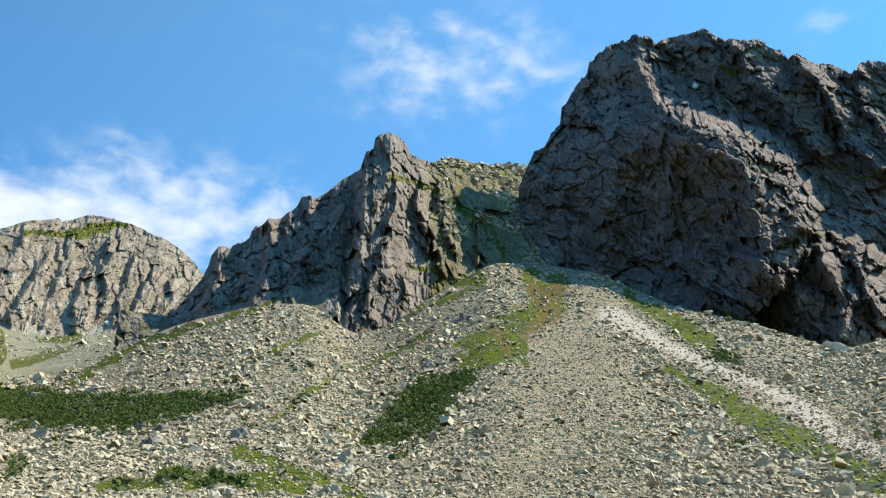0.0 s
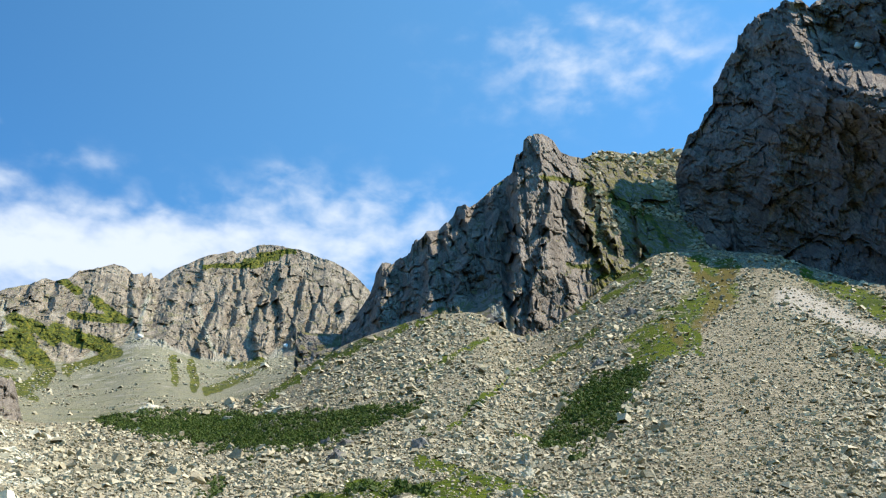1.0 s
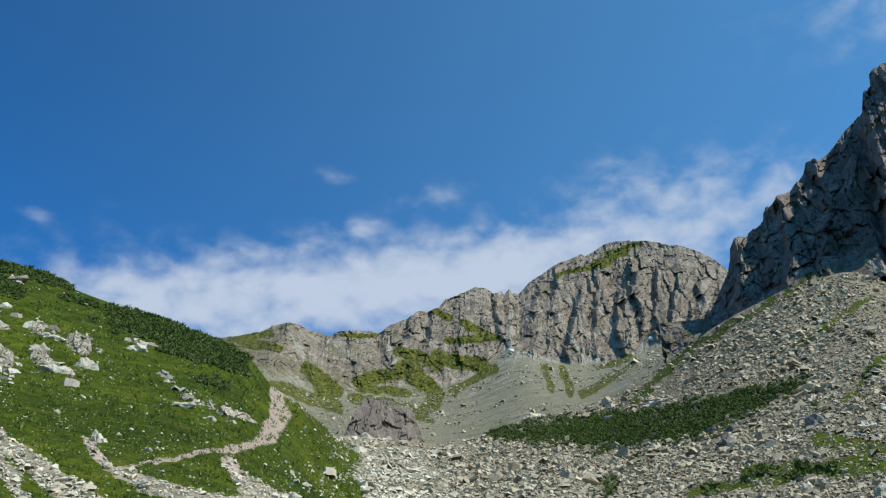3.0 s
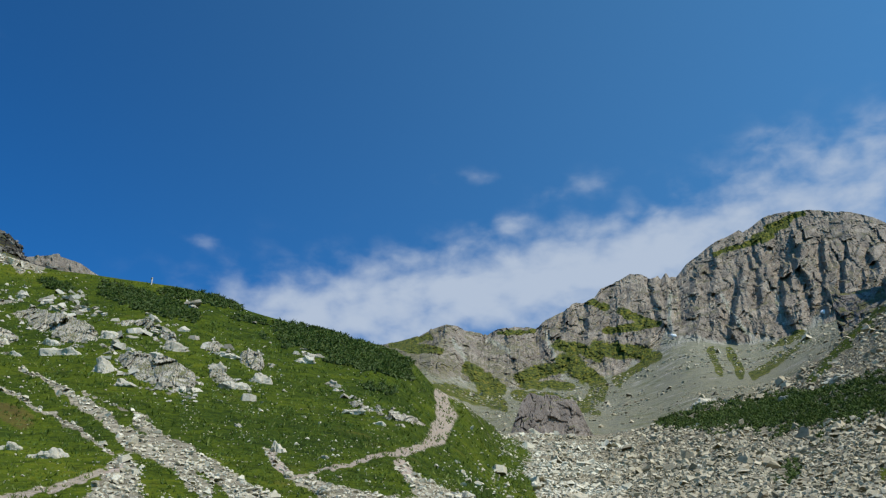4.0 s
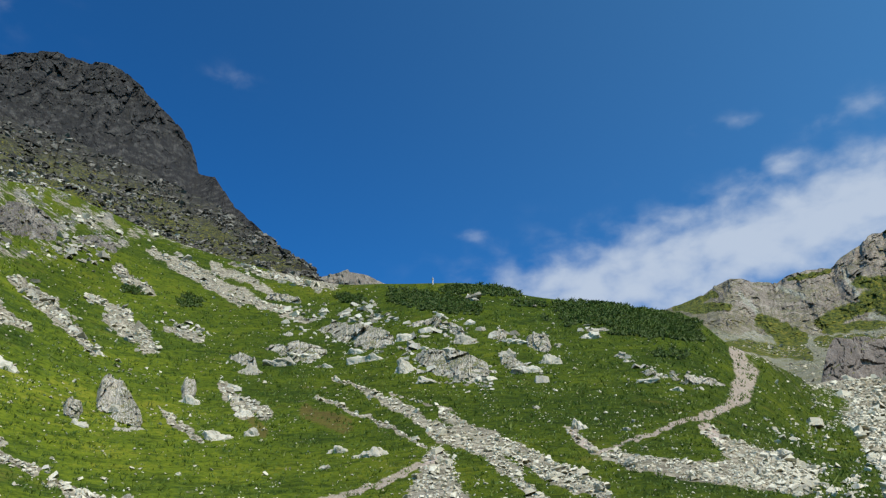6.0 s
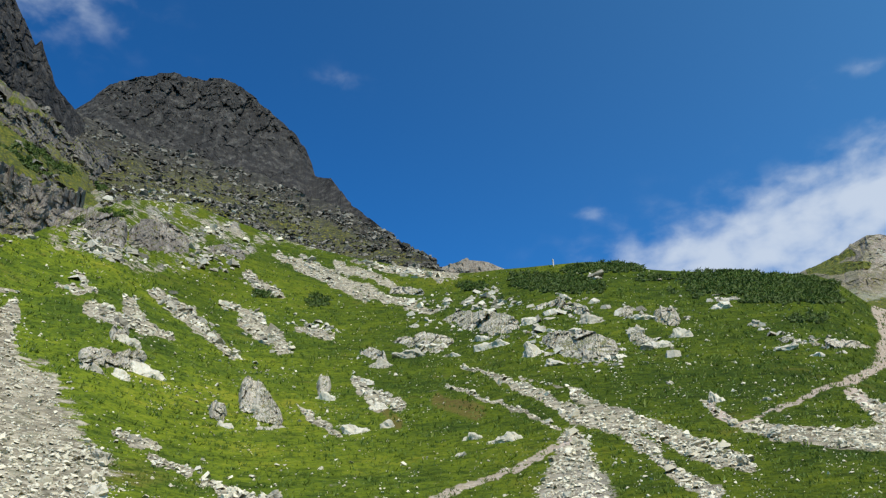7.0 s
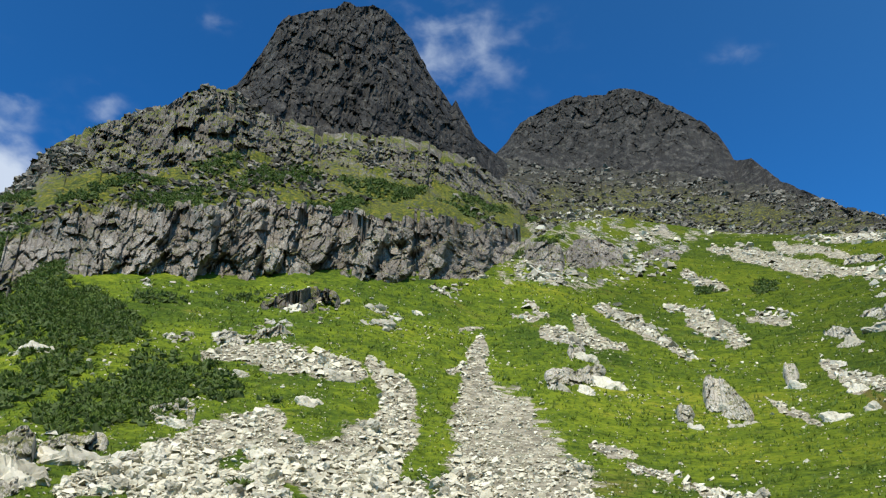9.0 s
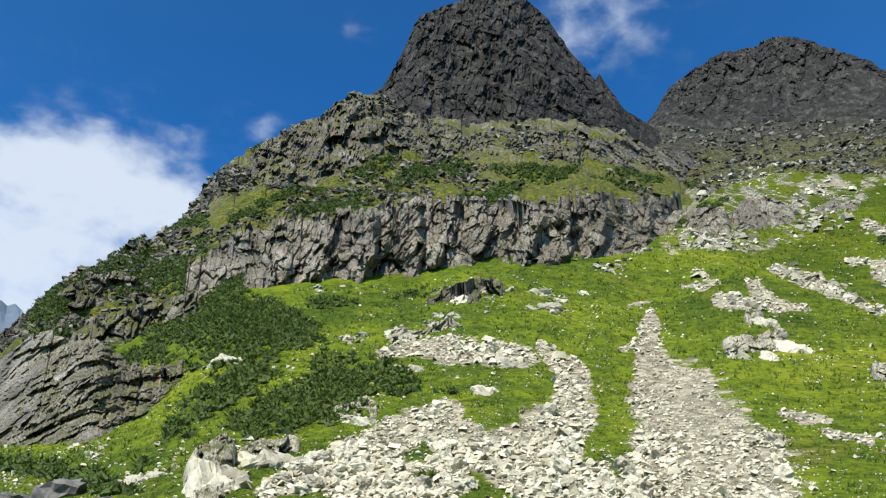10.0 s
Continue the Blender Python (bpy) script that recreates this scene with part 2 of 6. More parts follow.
def ground_material():
    m, nt, ns, ls, bsdf = material("mountain_ground")
    wide, mid, fine = noise_tex(nt, 0.035, 5, 0.6), noise_tex(nt, 0.3, 7, 0.68), noise_tex(nt, 2.4, 6, 0.7)
    turf = ramp(nt, calc(nt, "ADD", calc(nt, "MULTIPLY", wide, 0.4), calc(nt, "ADD", calc(nt, "MULTIPLY", mid, 0.35), calc(nt, "MULTIPLY", fine, 0.25))), GRASS_STOPS)
    turf = mix(nt, span(nt, noise_tex(nt, 0.12, 6, 0.7), 0.58, 0.72, 0.0, 0.55), turf, (0.2, 0.17, 0.035))
    turf = mix(nt, span(nt, noise_tex(nt, 0.9, 8, 0.75), 0.4, 0.5, 0.8, 0.0), turf, mix(nt, 1.0, turf, (0.36, 0.42, 0.36), "MULTIPLY"))
    turf = mix(nt, attr(nt, "lush"), turf, mix(nt, 1.0, turf, (0.56, 0.58, 0.45), "MULTIPLY"))
    cell = ns.new("ShaderNodeTexVoronoi")
    cell.inputs["Scale"].default_value = 1.5
    ls.new(ns.new("ShaderNodeNewGeometry").outputs["Position"], cell.inputs["Vector"])
    chip = ns.new("ShaderNodeSeparateColor")
    ls.new(cell.outputs["Color"], chip.inputs[0])
    grit = ramp(nt, calc(nt, "ADD", calc(nt, "MULTIPLY", chip.outputs[0], 0.6), calc(nt, "MULTIPLY", noise_tex(nt, 5, 5, 0.7), 0.5)),
                [(0.2, (0.13, 0.116, 0.08)), (0.55, (0.25, 0.225, 0.158)), (0.9, (0.39, 0.353, 0.255))])
    # shade in the gaps between chips, painted as dark cell edges
    grit = mix(nt, 1.0, grit, ramp(nt, cell.outputs["Distance"], [(0.0, (1, 1, 1)), (0.62, (0.9, 0.9, 0.9)), (1.0, (0.35, 0.34, 0.32))]), "MULTIPLY")
    grit = mix(nt, span(nt, noise_tex(nt, 0.8, 6, 0.7), 0.5, 0.66, 0.0, 0.5), grit, (0.09, 0.1, 0.05))
    grit = mix(nt, span(nt, noise_tex(nt, 0.09, 6, 0.65), 0.55, 0.7, 0.0, 0.5), grit, (0.26, 0.24, 0.2))
    grit = mix(nt, attr(nt, "pale"), grit, mix(nt, 1.0, grit, (1.25, 1.26, 1.3), "MULTIPLY"))
    grit = mix(nt, span(nt, calc(nt, "ADD", attr(nt, "chute"), calc(nt, "MULTIPLY", noise_tex(nt, 0.25, 5, 0.7), 0.5)), 0.55, 1.25, 0.0, 0.6), grit,
               ramp(nt, noise_tex(nt, 2.2, 6, 0.75), [(0.36, (0.27, 0.245, 0.21)), (0.5, (0.42, 0.39, 0.345)), (0.64, (0.56, 0.53, 0.48))]))
    rock = ramp(nt, noise_tex(nt, 0.35, 8, 0.7), [(0.35, (0.06, 0.058, 0.052)), (0.52, (0.17, 0.165, 0.15)), (0.66, (0.34, 0.335, 0.3))])
    wob = calc(nt, "MULTIPLY", calc(nt, "SUBTRACT", calc(nt, "ADD", calc(nt, "MULTIPLY", noise_tex(nt, 0.5, 7, 0.75), 0.6), calc(nt, "MULTIPLY", noise_tex(nt, 0.07, 5, 0.7), 0.4)), 0.5), 3.0)
    col = mix(nt, span(nt, calc(nt, "ADD", attr(nt, "rock"), wob), 0.42, 0.58), grit, rock)
    col = mix(nt, span(nt, calc(nt, "ADD", attr(nt, "grass"), wob), 0.44, 0.56), col, turf)
    col = mix(nt, span(nt, calc(nt, "ADD", attr(nt, "rust"), wob), 0.5, 0.9, 0.0, 0.5), col, (0.13, 0.08, 0.032))
    col = mix(nt, span(nt, calc(nt, "ADD", attr(nt, "trail"), calc(nt, "MULTIPLY", wob, 0.6)), 0.42, 0.7, 0.0, 0.7), col,
              ramp(nt, noise_tex(nt, 3.0, 6, 0.7), [(0.35, (0.32, 0.25, 0.2)), (0.65, (0.58, 0.49, 0.42))]))
    ls.new(col, bsdf.inputs["Base Color"])
    bsdf.inputs["Roughness"].default_value = 0.95
    bsdf.inputs["Specular IOR Level"].default_value = 0.1
    h = calc(nt, "ADD", calc(nt, "MULTIPLY", mid, 0.6), calc(nt, "MULTIPLY", fine, 0.4))
    pebble = calc(nt, "MULTIPLY", calc(nt, "SUBTRACT", 1.0, cell.outputs["Distance"]), calc(nt, "SUBTRACT", 1.0, attr(nt, "grass"), clamp=True))
    bump(nt, bsdf, calc(nt, "ADD", h, calc(nt, "MULTIPLY", pebble, 0.7)), 0.8, 0.5)
    return m


def leafy(name, stops, rough=0.75):
    m, nt, ns, ls, bsdf = material(name)
    rnd = ns.new("ShaderNodeNewGeometry").outputs["Random Per Island"]
    f = calc(nt, "ADD", calc(nt, "MULTIPLY", rnd, 0.28), calc(nt, "MULTIPLY", noise_tex(nt, 0.22, 6, 0.65), 0.75))
    ls.new(ramp(nt, f, stops), bsdf.inputs["Base Color"])
    bsdf.inputs["Roughness"].default_value = rough
    return m


def plain(name, a, b, scale, rough=0.8):
    m, nt, ns, ls, bsdf = material(name)
    ls.new(ramp(nt, noise_tex(nt, scale, 6, 0.65), [(0.35, a), (0.65, b)]), bsdf.inputs["Base Color"])
    bsdf.inputs["Roughness"].default_value = rough
    bump(nt, bsdf, noise_tex(nt, scale * 3, 5, 0.6), 0.4, 0.05)
    return m


M_GROUND = ground_material()
M_FAR = cliff_rock("pale_far_rock", (0.1, 0.084, 0.066), (0.25, 0.214, 0.165), (0.44, 0.388, 0.3), 22, 0.45, 0.74, (0.36, 0.325, 0.25), 0.3)
M_BUTTRESS = cliff_rock("grey_buttress_rock", (0.09, 0.079, 0.071), (0.2, 0.178, 0.155), (0.36, 0.325, 0.28), 14, 0.7, 0.72)
M_CLIFF = cliff_rock("dark_cliff_rock", (0.095, 0.082, 0.075), (0.175, 0.152, 0.138), (0.34, 0.3, 0.26), 13, 0.5, 0.84)
# towers and stony slope: base tones set well below the other rock's
M_TOWER = cliff_rock("dark_toned_tower_rock", (0.0125, 0.0118, 0.0106), (0.026, 0.0245, 0.0217), (0.12, 0.112, 0.096), 6, 0.25, 0.85, (0.17, 0.165, 0.12), 0.4)
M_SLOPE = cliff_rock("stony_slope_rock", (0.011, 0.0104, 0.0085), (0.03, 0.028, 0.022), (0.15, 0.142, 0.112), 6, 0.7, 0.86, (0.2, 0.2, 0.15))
M_UPPER = cliff_rock("upper_slope_rock", (0.045, 0.039, 0.032), (0.14, 0.126, 0.104), (0.34, 0.315, 0.26), 5, 0.9, 0.58)
M_BAND = cliff_rock("brown_grey_crag_rock", (0.08, 0.069, 0.056), (0.215, 0.194, 0.162), (0.44, 0.41, 0.345), 5, 0.8, 0.7)
# blue haze of distance painted into the ridge's base colour
M_HAZE = plain("hazed_far_ridge_rock", (0.1, 0.13, 0.18), (0.15, 0.18, 0.23), 0.01)
M_SCREE = stone("scree_stone", (0.25, 0.222, 0.155), (0.4, 0.357, 0.25), (0.55, 0.498, 0.36), rust=0.15)
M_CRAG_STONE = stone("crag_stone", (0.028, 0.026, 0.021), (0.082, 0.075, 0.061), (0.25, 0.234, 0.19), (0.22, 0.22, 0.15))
M_PALE = stone("pale_scree_stone", (0.42, 0.39, 0.285), (0.58, 0.545, 0.41), (0.72, 0.685, 0.53), (0.56, 0.535, 0.37), rust=0.05)
M_BEDDED = stone("bedded_stone", (0.2, 0.187, 0.14), (0.38, 0.36, 0.28), (0.56, 0.54, 0.44), (0.2, 0.17, 0.11), rust=0.25)
M_PALE_ROCK = cliff_rock("pale_outcrop_rock", (0.23, 0.212, 0.165), (0.45, 0.42, 0.335), (0.62, 0.59, 0.48), 2.6, 0.8, 0.76, (0.16, 0.13, 0.095), 0.3)
M_BOULDER = stone("boulder_stone", (0.33, 0.31, 0.24), (0.47, 0.445, 0.35), (0.6, 0.57, 0.455), rust=0.2, by="object")
M_DARK_BOULDER = stone("dark_boulder_stone", (0.06, 0.058, 0.055), (0.13, 0.125, 0.12), (0.24, 0.235, 0.22), (0.25, 0.25, 0.18), by="object")
M_NEEDLES = leafy("dwarf_pine_needles", [(0.25, (0.04, 0.064, 0.011)), (0.55, (0.08, 0.126, 0.018)), (0.8, (0.15, 0.2, 0.032))])
M_TWIGS = plain("dwarf_pine_twigs", (0.035, 0.055, 0.014), (0.07, 0.1, 0.024), 1.2)
M_TUFT = leafy("grass_blades", [(0.25, (0.03, 0.06, 0.008)), (0.5, (0.075, 0.125, 0.012)), (0.8, (0.17, 0.19, 0.025))], 0.6)
M_SNOW = plain("old_snow", (0.66, 0.68, 0.7), (0.8, 0.82, 0.84), 0.3)
M_POST = plain("weathered_post_wood", (0.35, 0.33, 0.3), (0.55, 0.53, 0.5), 6)


# ---- relief ----
def lattice(ix, iy, iz, seed):
    n = (ix * 374761393 + iy * 668265263 + iz * 1274126177 + seed * 974711) & 0x7FFFFFFF
    n = ((n ^ (n >> 13)) * 1103515245) & 0x7FFFFFFF
    n = ((n ^ (n >> 16)) * 668265263) & 0x7FFFFFFF
    return ((n ^ (n >> 15)) & 0xFFFFF) / float(0xFFFFF)


def smooth_noise(p, seed=0):
    i = np.floor(p).astype(np.int64)
    f = p - i
    f = f * f * (3 - 2 * f)
    out = 0
    for dx in (0, 1):
        wx = f[:, 0] if dx else 1 - f[:, 0]
        for dy in (0, 1):
            wy = wx * (f[:, 1] if dy else 1 - f[:, 1])
            for dz in (0, 1):
                out = out + wy * (f[:, 2] if dz else 1 - f[:, 2]) * lattice(i[:, 0] + dx, i[:, 1] + dy, i[:, 2] + dz, seed)
    return out * 2 - 1


def fbm(p, octaves=4, seed=0, gain=0.5):
    out, a, tot = 0, 1.0, 0
    for k in range(octaves):
        out = out + a * smooth_noise(p * 2.03 ** k + 17.3 * k, seed + k)
        tot += a
        a *= gain
    return out / tot


def facets(p, seed=0, tilt=1.4, crack=0.3):
    """Blocks with flat tilted faces and steps between them, about -1 to 1, with crevices where they meet."""
    i = np.floor(p).astype(np.int64)
    best, second = np.full(len(p), 9.0), np.full(len(p), 9.0)
    val = np.zeros(len(p))
    for dx in (-1, 0, 1):
        for dy in (-1, 0, 1):
            for dz in (-1, 0, 1):
                c = i + (dx, dy, dz)
                q = [c[:, k] + 0.1 + 0.8 * lattice(c[:, 0], c[:, 1], c[:, 2], seed + 11 * k) - p[:, k] for k in range(3)]
                d = q[0] ** 2 + q[1] ** 2 + q[2] ** 2
                h = lattice(c[:, 0], c[:, 1], c[:, 2], seed + 50) * 2 - 1
                for k in range(3):
                    h = h - q[k] * tilt * (lattice(c[:, 0], c[:, 1], c[:, 2], seed + 60 + k) * 2 - 1)
                near = d < best
                second = np.minimum(second, np.where(near, best, d))
                best, val = np.where(near, d, best), np.where(near, h, val)
    return val - crack * (1 - step(np.sqrt(second) - np.sqrt(best), 0.0, 0.16))


def step(x, lo, hi):
    t = np.clip((x - lo) / (hi - lo), 0, 1)
    return t * t * (3 - 2 * t)


def knots(table, az):
    t = np.array(table, float)
    return np.interp(az, t[:, 0], t[:, 1])


def stroke_depth(az, el, strokes):
    """How far inside the drawn strips a place lies: 1 in the middle, 0 outside."""
    out = np.zeros(np.shape(az))
    q = np.stack([np.ravel(az), np.ravel(el), np.ravel(el) * 0], -1)
    az = az + (0.3 * fbm(q / 1.8, 3, 301) + 0.25 * fbm(q / 0.4, 3, 303)).reshape(out.shape)
    el = el + (0.2 * fbm(q / 1.5, 3, 311) + 0.16 * fbm(q / 0.4, 3, 313)).reshape(out.shape)
    for a0, e0, a1, e1, w0, w1 in strokes:
        ca = math.cos(radians((e0 + e1) / 2))
        dx, dy = (a1 - a0) * ca, e1 - e0
        s = np.clip((((az - a0) * ca) * dx + (el - e0) * dy) / max(dx * dx + dy * dy, 1e-6), 0, 1)
        d = np.hypot((az - a0) * ca - s * dx, el - e0 - s * dy) / ((w0 + (w1 - w0) * s) / 2)
        out = np.maximum(out, 1 - step(d, 0.3, 1.3))
    return out


def side_of(az, el, line):
    """Distance in degrees from a broken line, positive on its right (lower bearings) where it runs downwards."""
    best, sgn = np.full(np.shape(az), 99.0), np.zeros(np.shape(az))
    for (a0, e0), (a1, e1) in zip(line, line[1:]):
        dx, dy = a1 - a0, e1 - e0
        s = np.clip(((az - a0) * dx + (el - e0) * dy) / (dx * dx + dy * dy), 0, 1)
        d = np.hypot(az - a0 - s * dx, el - e0 - s * dy)
        side = np.sign((az - a0) * dy - (el - e0) * dx)
        near = d < best
        best, sgn = np.where(near, d, best), np.where(near, side, sgn)
    return best * sgn


def mesh_of(name, verts, faces, mat, smooth=False, attrs=None):
    """A mesh from arrays: faces is an array of triangles or of quads."""
    me = bpy.data.meshes.new(name)
    faces = np.asarray(faces, np.int32)
    n, k = faces.shape
    me.vertices.add(len(verts)), me.loops.add(n * k), me.polygons.add(n)
    me.vertices.foreach_set("co", np.asarray(verts, np.float32).ravel())
    me.loops.foreach_set("vertex_index", faces.ravel())
    me.polygons.foreach_set("loop_start", np.arange(0, n * k, k, dtype=np.int32))
    me.polygons.foreach_set("use_smooth", np.full(n, smooth))
    me.update(calc_edges=True)
    me.validate()
    me.materials.append(mat)
    for key, values in (attrs or {}).items():
        me.attributes.new(key, "FLOAT", "POINT").data.foreach_set("value", np.asarray(values, np.float32).ravel())
    return me


def grid_faces(rows, cols, closed=False):
    i, j = np.meshgrid(np.arange(rows - 1), np.arange(cols if closed else cols - 1), indexing="ij")
    k = (j + 1) % cols
    return np.stack([i * cols + j, i * cols + k, (i + 1) * cols + k, (i + 1) * cols + j], -1).reshape(-1, 4)


def xyz(az, el, r):
    a = np.radians(az)
    return np.stack([-r * np.sin(a), r * np.cos(a), r * np.tan(np.radians(el))], -1)


# ---- the lie of the land: bearings and rises of its lines ----
FAR_CREST = [
    (16.2, 25.9), (16.65, 26.58), (17.25, 27.14), (18.0, 27.75), (19.04, 28.21), (20.21, 28.53), (21.68, 28.86), (22.84, 29.02),
    (23.84, 29.09), (24.67, 28.91), (25.33, 28.54), (25.99, 28.25), (26.31, 28.49), (26.83, 28.28), (27.76, 28.02), (28.53, 27.68),
    (29.27, 27.24), (30.01, 26.82), (30.7, 26.23), (30.88, 26.1), (31.22, 26.13), (31.45, 26.46), (31.85, 26.07), (32.01, 26.33),
    (32.57, 26.19), (33.09, 26.48), (33.9, 26.63), (34.92, 26.13), (35.91, 25.84), (36.38, 25.29), (37.23, 24.96), (37.92, 25.04),
    (38.51, 24.52), (39.21, 24.29), (40.06, 23.94), (40.5, 23.53), (41.05, 23.64), (42.01, 23.74), (43.13, 23.58), (43.83, 23.21),
    (44.38, 23.39), (45.35, 23.52), (45.91, 23.77), (46.69, 23.9), (47.58, 23.63), (48.55, 23.1), (49.78, 22.82), (51.01, 22.48),
]

FAR_FOOT = [
    (16.5, 23.2), (19.9, 22.8), (21.4, 22.3), (23.3, 22.0), (25.6, 21.6), (27.5, 21.6), (31.0, 22.3), (33.2, 21.2),
    (36.9, 20.0), (41.7, 19.7), (44.2, 19.5), (46.9, 21.0), (50.4, 21.2),
]

BUTTRESS_CREST = [
    (-10.8, 32.5), (-9.2, 33.7), (-5.48, 34.21), (-4.23, 34.34), (-3.04, 34.29), (-1.6, 34.66), (-0.72, 34.85), (0.22, 34.64),
    (0.84, 34.53), (1.72, 34.78), (2.45, 35.14), (3.0, 35.89), (3.75, 36.24), (4.84, 36.26), (5.24, 35.95), (5.28, 35.35),
    (5.85, 35.05), (6.22, 34.05), (6.7, 33.69), (7.95, 32.97), (8.89, 32.23), (9.5, 31.94), (9.8, 32.15), (10.4, 32.06),
    (10.71, 31.37), (11.31, 30.86), (11.76, 30.48), (12.65, 30.4), (13.09, 29.96), (13.68, 29.7), (13.81, 29.05), (14.53, 28.71),
    (15.11, 28.34), (15.83, 28.37), (16.24, 27.72), (16.35, 27.08), (16.6, 26.3), (17.13, 25.52), (18.4, 23.8),
]

BUTTRESS_FOOT = [
    (-10.2, 27.4), (-7.1, 27.7), (-4.7, 28.1), (-3.5, 28.0), (-1.8, 26.9), (0.2, 26.3), (1.7, 25.2), (3.7, 24.1),
    (6.0, 23.3), (6.8, 24.0), (7.3, 25.9), (9.6, 25.4), (11.5, 25.7), (13.3, 24.8), (14.8, 24.2), (17.5, 23.2),
    (21.4, 21.9),
]

CLIFF_CREST = [
    (-36.2, 34.0), (-32.25, 35.88), (-31.7, 36.18), (-30.65, 36.36), (-30.05, 35.9), (-29.49, 36.25), (-28.92, 36.84), (-27.87, 37.18),
    (-26.91, 37.93), (-26.26, 37.72), (-25.86, 38.42), (-25.18, 38.85), (-24.34, 39.51), (-23.3, 39.54), (-22.62, 39.81), (-22.3, 39.68),
    (-21.76, 40.06), (-20.85, 40.71), (-19.54, 40.68), (-18.03, 40.74), (-17.1, 40.48), (-16.75, 40.94), (-15.69, 41.23), (-14.52, 40.95),
    (-13.63, 40.96), (-12.66, 40.5), (-11.78, 40.02), (-11.57, 39.49), (-10.54, 38.67), (-9.87, 37.86), (-9.35, 37.56), (-9.11, 36.53),
    (-8.37, 36.06), (-7.73, 35.16), (-6.98, 34.93), (-6.35, 33.91), (-5.2, 32.0),
]

CLIFF_FOOT = [
    (-36.5, 21.4), (-27.66, 21.01), (-25.75, 21.08), (-24.63, 20.47), (-22.48, 21.32), (-20.35, 22.77), (-19.13, 23.82), (-15.98, 24.62),
    (-12.38, 25.96), (-9.35, 27.47), (-8.95, 28.78), (-8.4, 27.7), (-7.2, 28.3), (-5.2, 29.2),
]

HILL_CREST = [
    (44.2, 17.7), (45.5, 19.0), (47.3, 19.6), (48.1, 20.5), (48.7, 21.3), (49.4, 21.8), (51.3, 22.4), (53.9, 22.8),
    (56.6, 23.3), (59.0, 23.7), (60.7, 24.0), (62.1, 24.5), (64.5, 24.9), (66.8, 25.0), (69.8, 24.9), (72.9, 24.7),
    (77.4, 24.5),
]

TALL_TOWER_CREST = [
    (98.9, 31.6), (100.47, 32.81), (101.66, 33.7), (102.11, 34.46), (102.87, 35.59), (103.18, 36.02), (103.49, 35.67), (103.96, 36.22),
    (104.6, 36.96), (105.24, 37.7), (106.06, 38.79), (106.74, 39.75), (107.58, 40.45), (108.76, 41.25), (109.94, 41.62), (111.24, 41.4),
    (111.75, 41.63), (112.41, 41.65), (112.86, 41.23), (115.08, 40.84), (116.62, 40.39), (117.32, 39.71), (117.93, 38.55), (118.69, 37.48),
    (119.3, 36.54), (119.8, 35.86), (122.0, 34.6),
]

LOW_TOWER_CREST = [
    (74.2, 24.7), (75.0, 25.62), (76.35, 26.26), (77.67, 26.88), (78.73, 27.68), (79.83, 28.5), (80.99, 29.19), (81.74, 30.06),
    (82.29, 30.64), (83.42, 30.73), (83.66, 31.36), (84.18, 32.3), (84.89, 33.03), (86.16, 33.96), (87.48, 34.76), (88.85, 35.5),
    (89.69, 35.9), (90.88, 35.98), (92.12, 35.79), (94.09, 35.89), (96.12, 35.44), (97.38, 34.93), (98.32, 34.48), (99.12, 33.63),
    (100.06, 32.8), (101.9, 31.3),
]

LEFT_SKYLINE = [
    (117.9, 35.1), (120.68, 35.79), (121.35, 35.4), (122.78, 35.22), (123.42, 34.62), (123.43, 34.08), (124.37, 33.8), (124.96, 33.94),
    (125.47, 33.68), (126.32, 33.08), (128.02, 32.13), (128.68, 31.51), (130.15, 31.08), (130.99, 30.29), (132.0, 29.0), (132.4, 27.9),
    (133.0, 27.0), (134.6, 25.4), (136.4, 24.8), (137.9, 23.6), (139.4, 22.5), (140.3, 21.8), (141.4, 20.6), (141.7, 19.8),
    (142.8, 18.5),
]

BAND_TOP = [
    (99.1, 27.9), (100.7, 28.1), (106.5, 28.7), (112.5, 29.0), (118.7, 28.7), (125.0, 27.8), (128.8, 26.8),
    (131.0, 25.3), (132.6, 24.1),
]

BAND_FOOT = [
    (99.4, 26.2), (101.0, 25.7), (102.0, 24.0), (108.8, 24.6), (113.5, 25.3), (116.3, 24.5), (117.0, 23.8),
    (120.5, 23.6), (124.0, 23.8), (127.7, 22.9), (130.6, 22.5), (132.4, 21.7),
]

LOW_CLIFF_TOP = [
    (129.6, 19.1), (134.6, 17.7), (137.9, 19.4), (141.1, 19.0), (142.6, 17.2),
]

LOW_CLIFF_FOOT = [
    (129.5, 18.5), (131.6, 15.6), (134.1, 13.8), (137.1, 12.6), (141.6, 12.3),
]

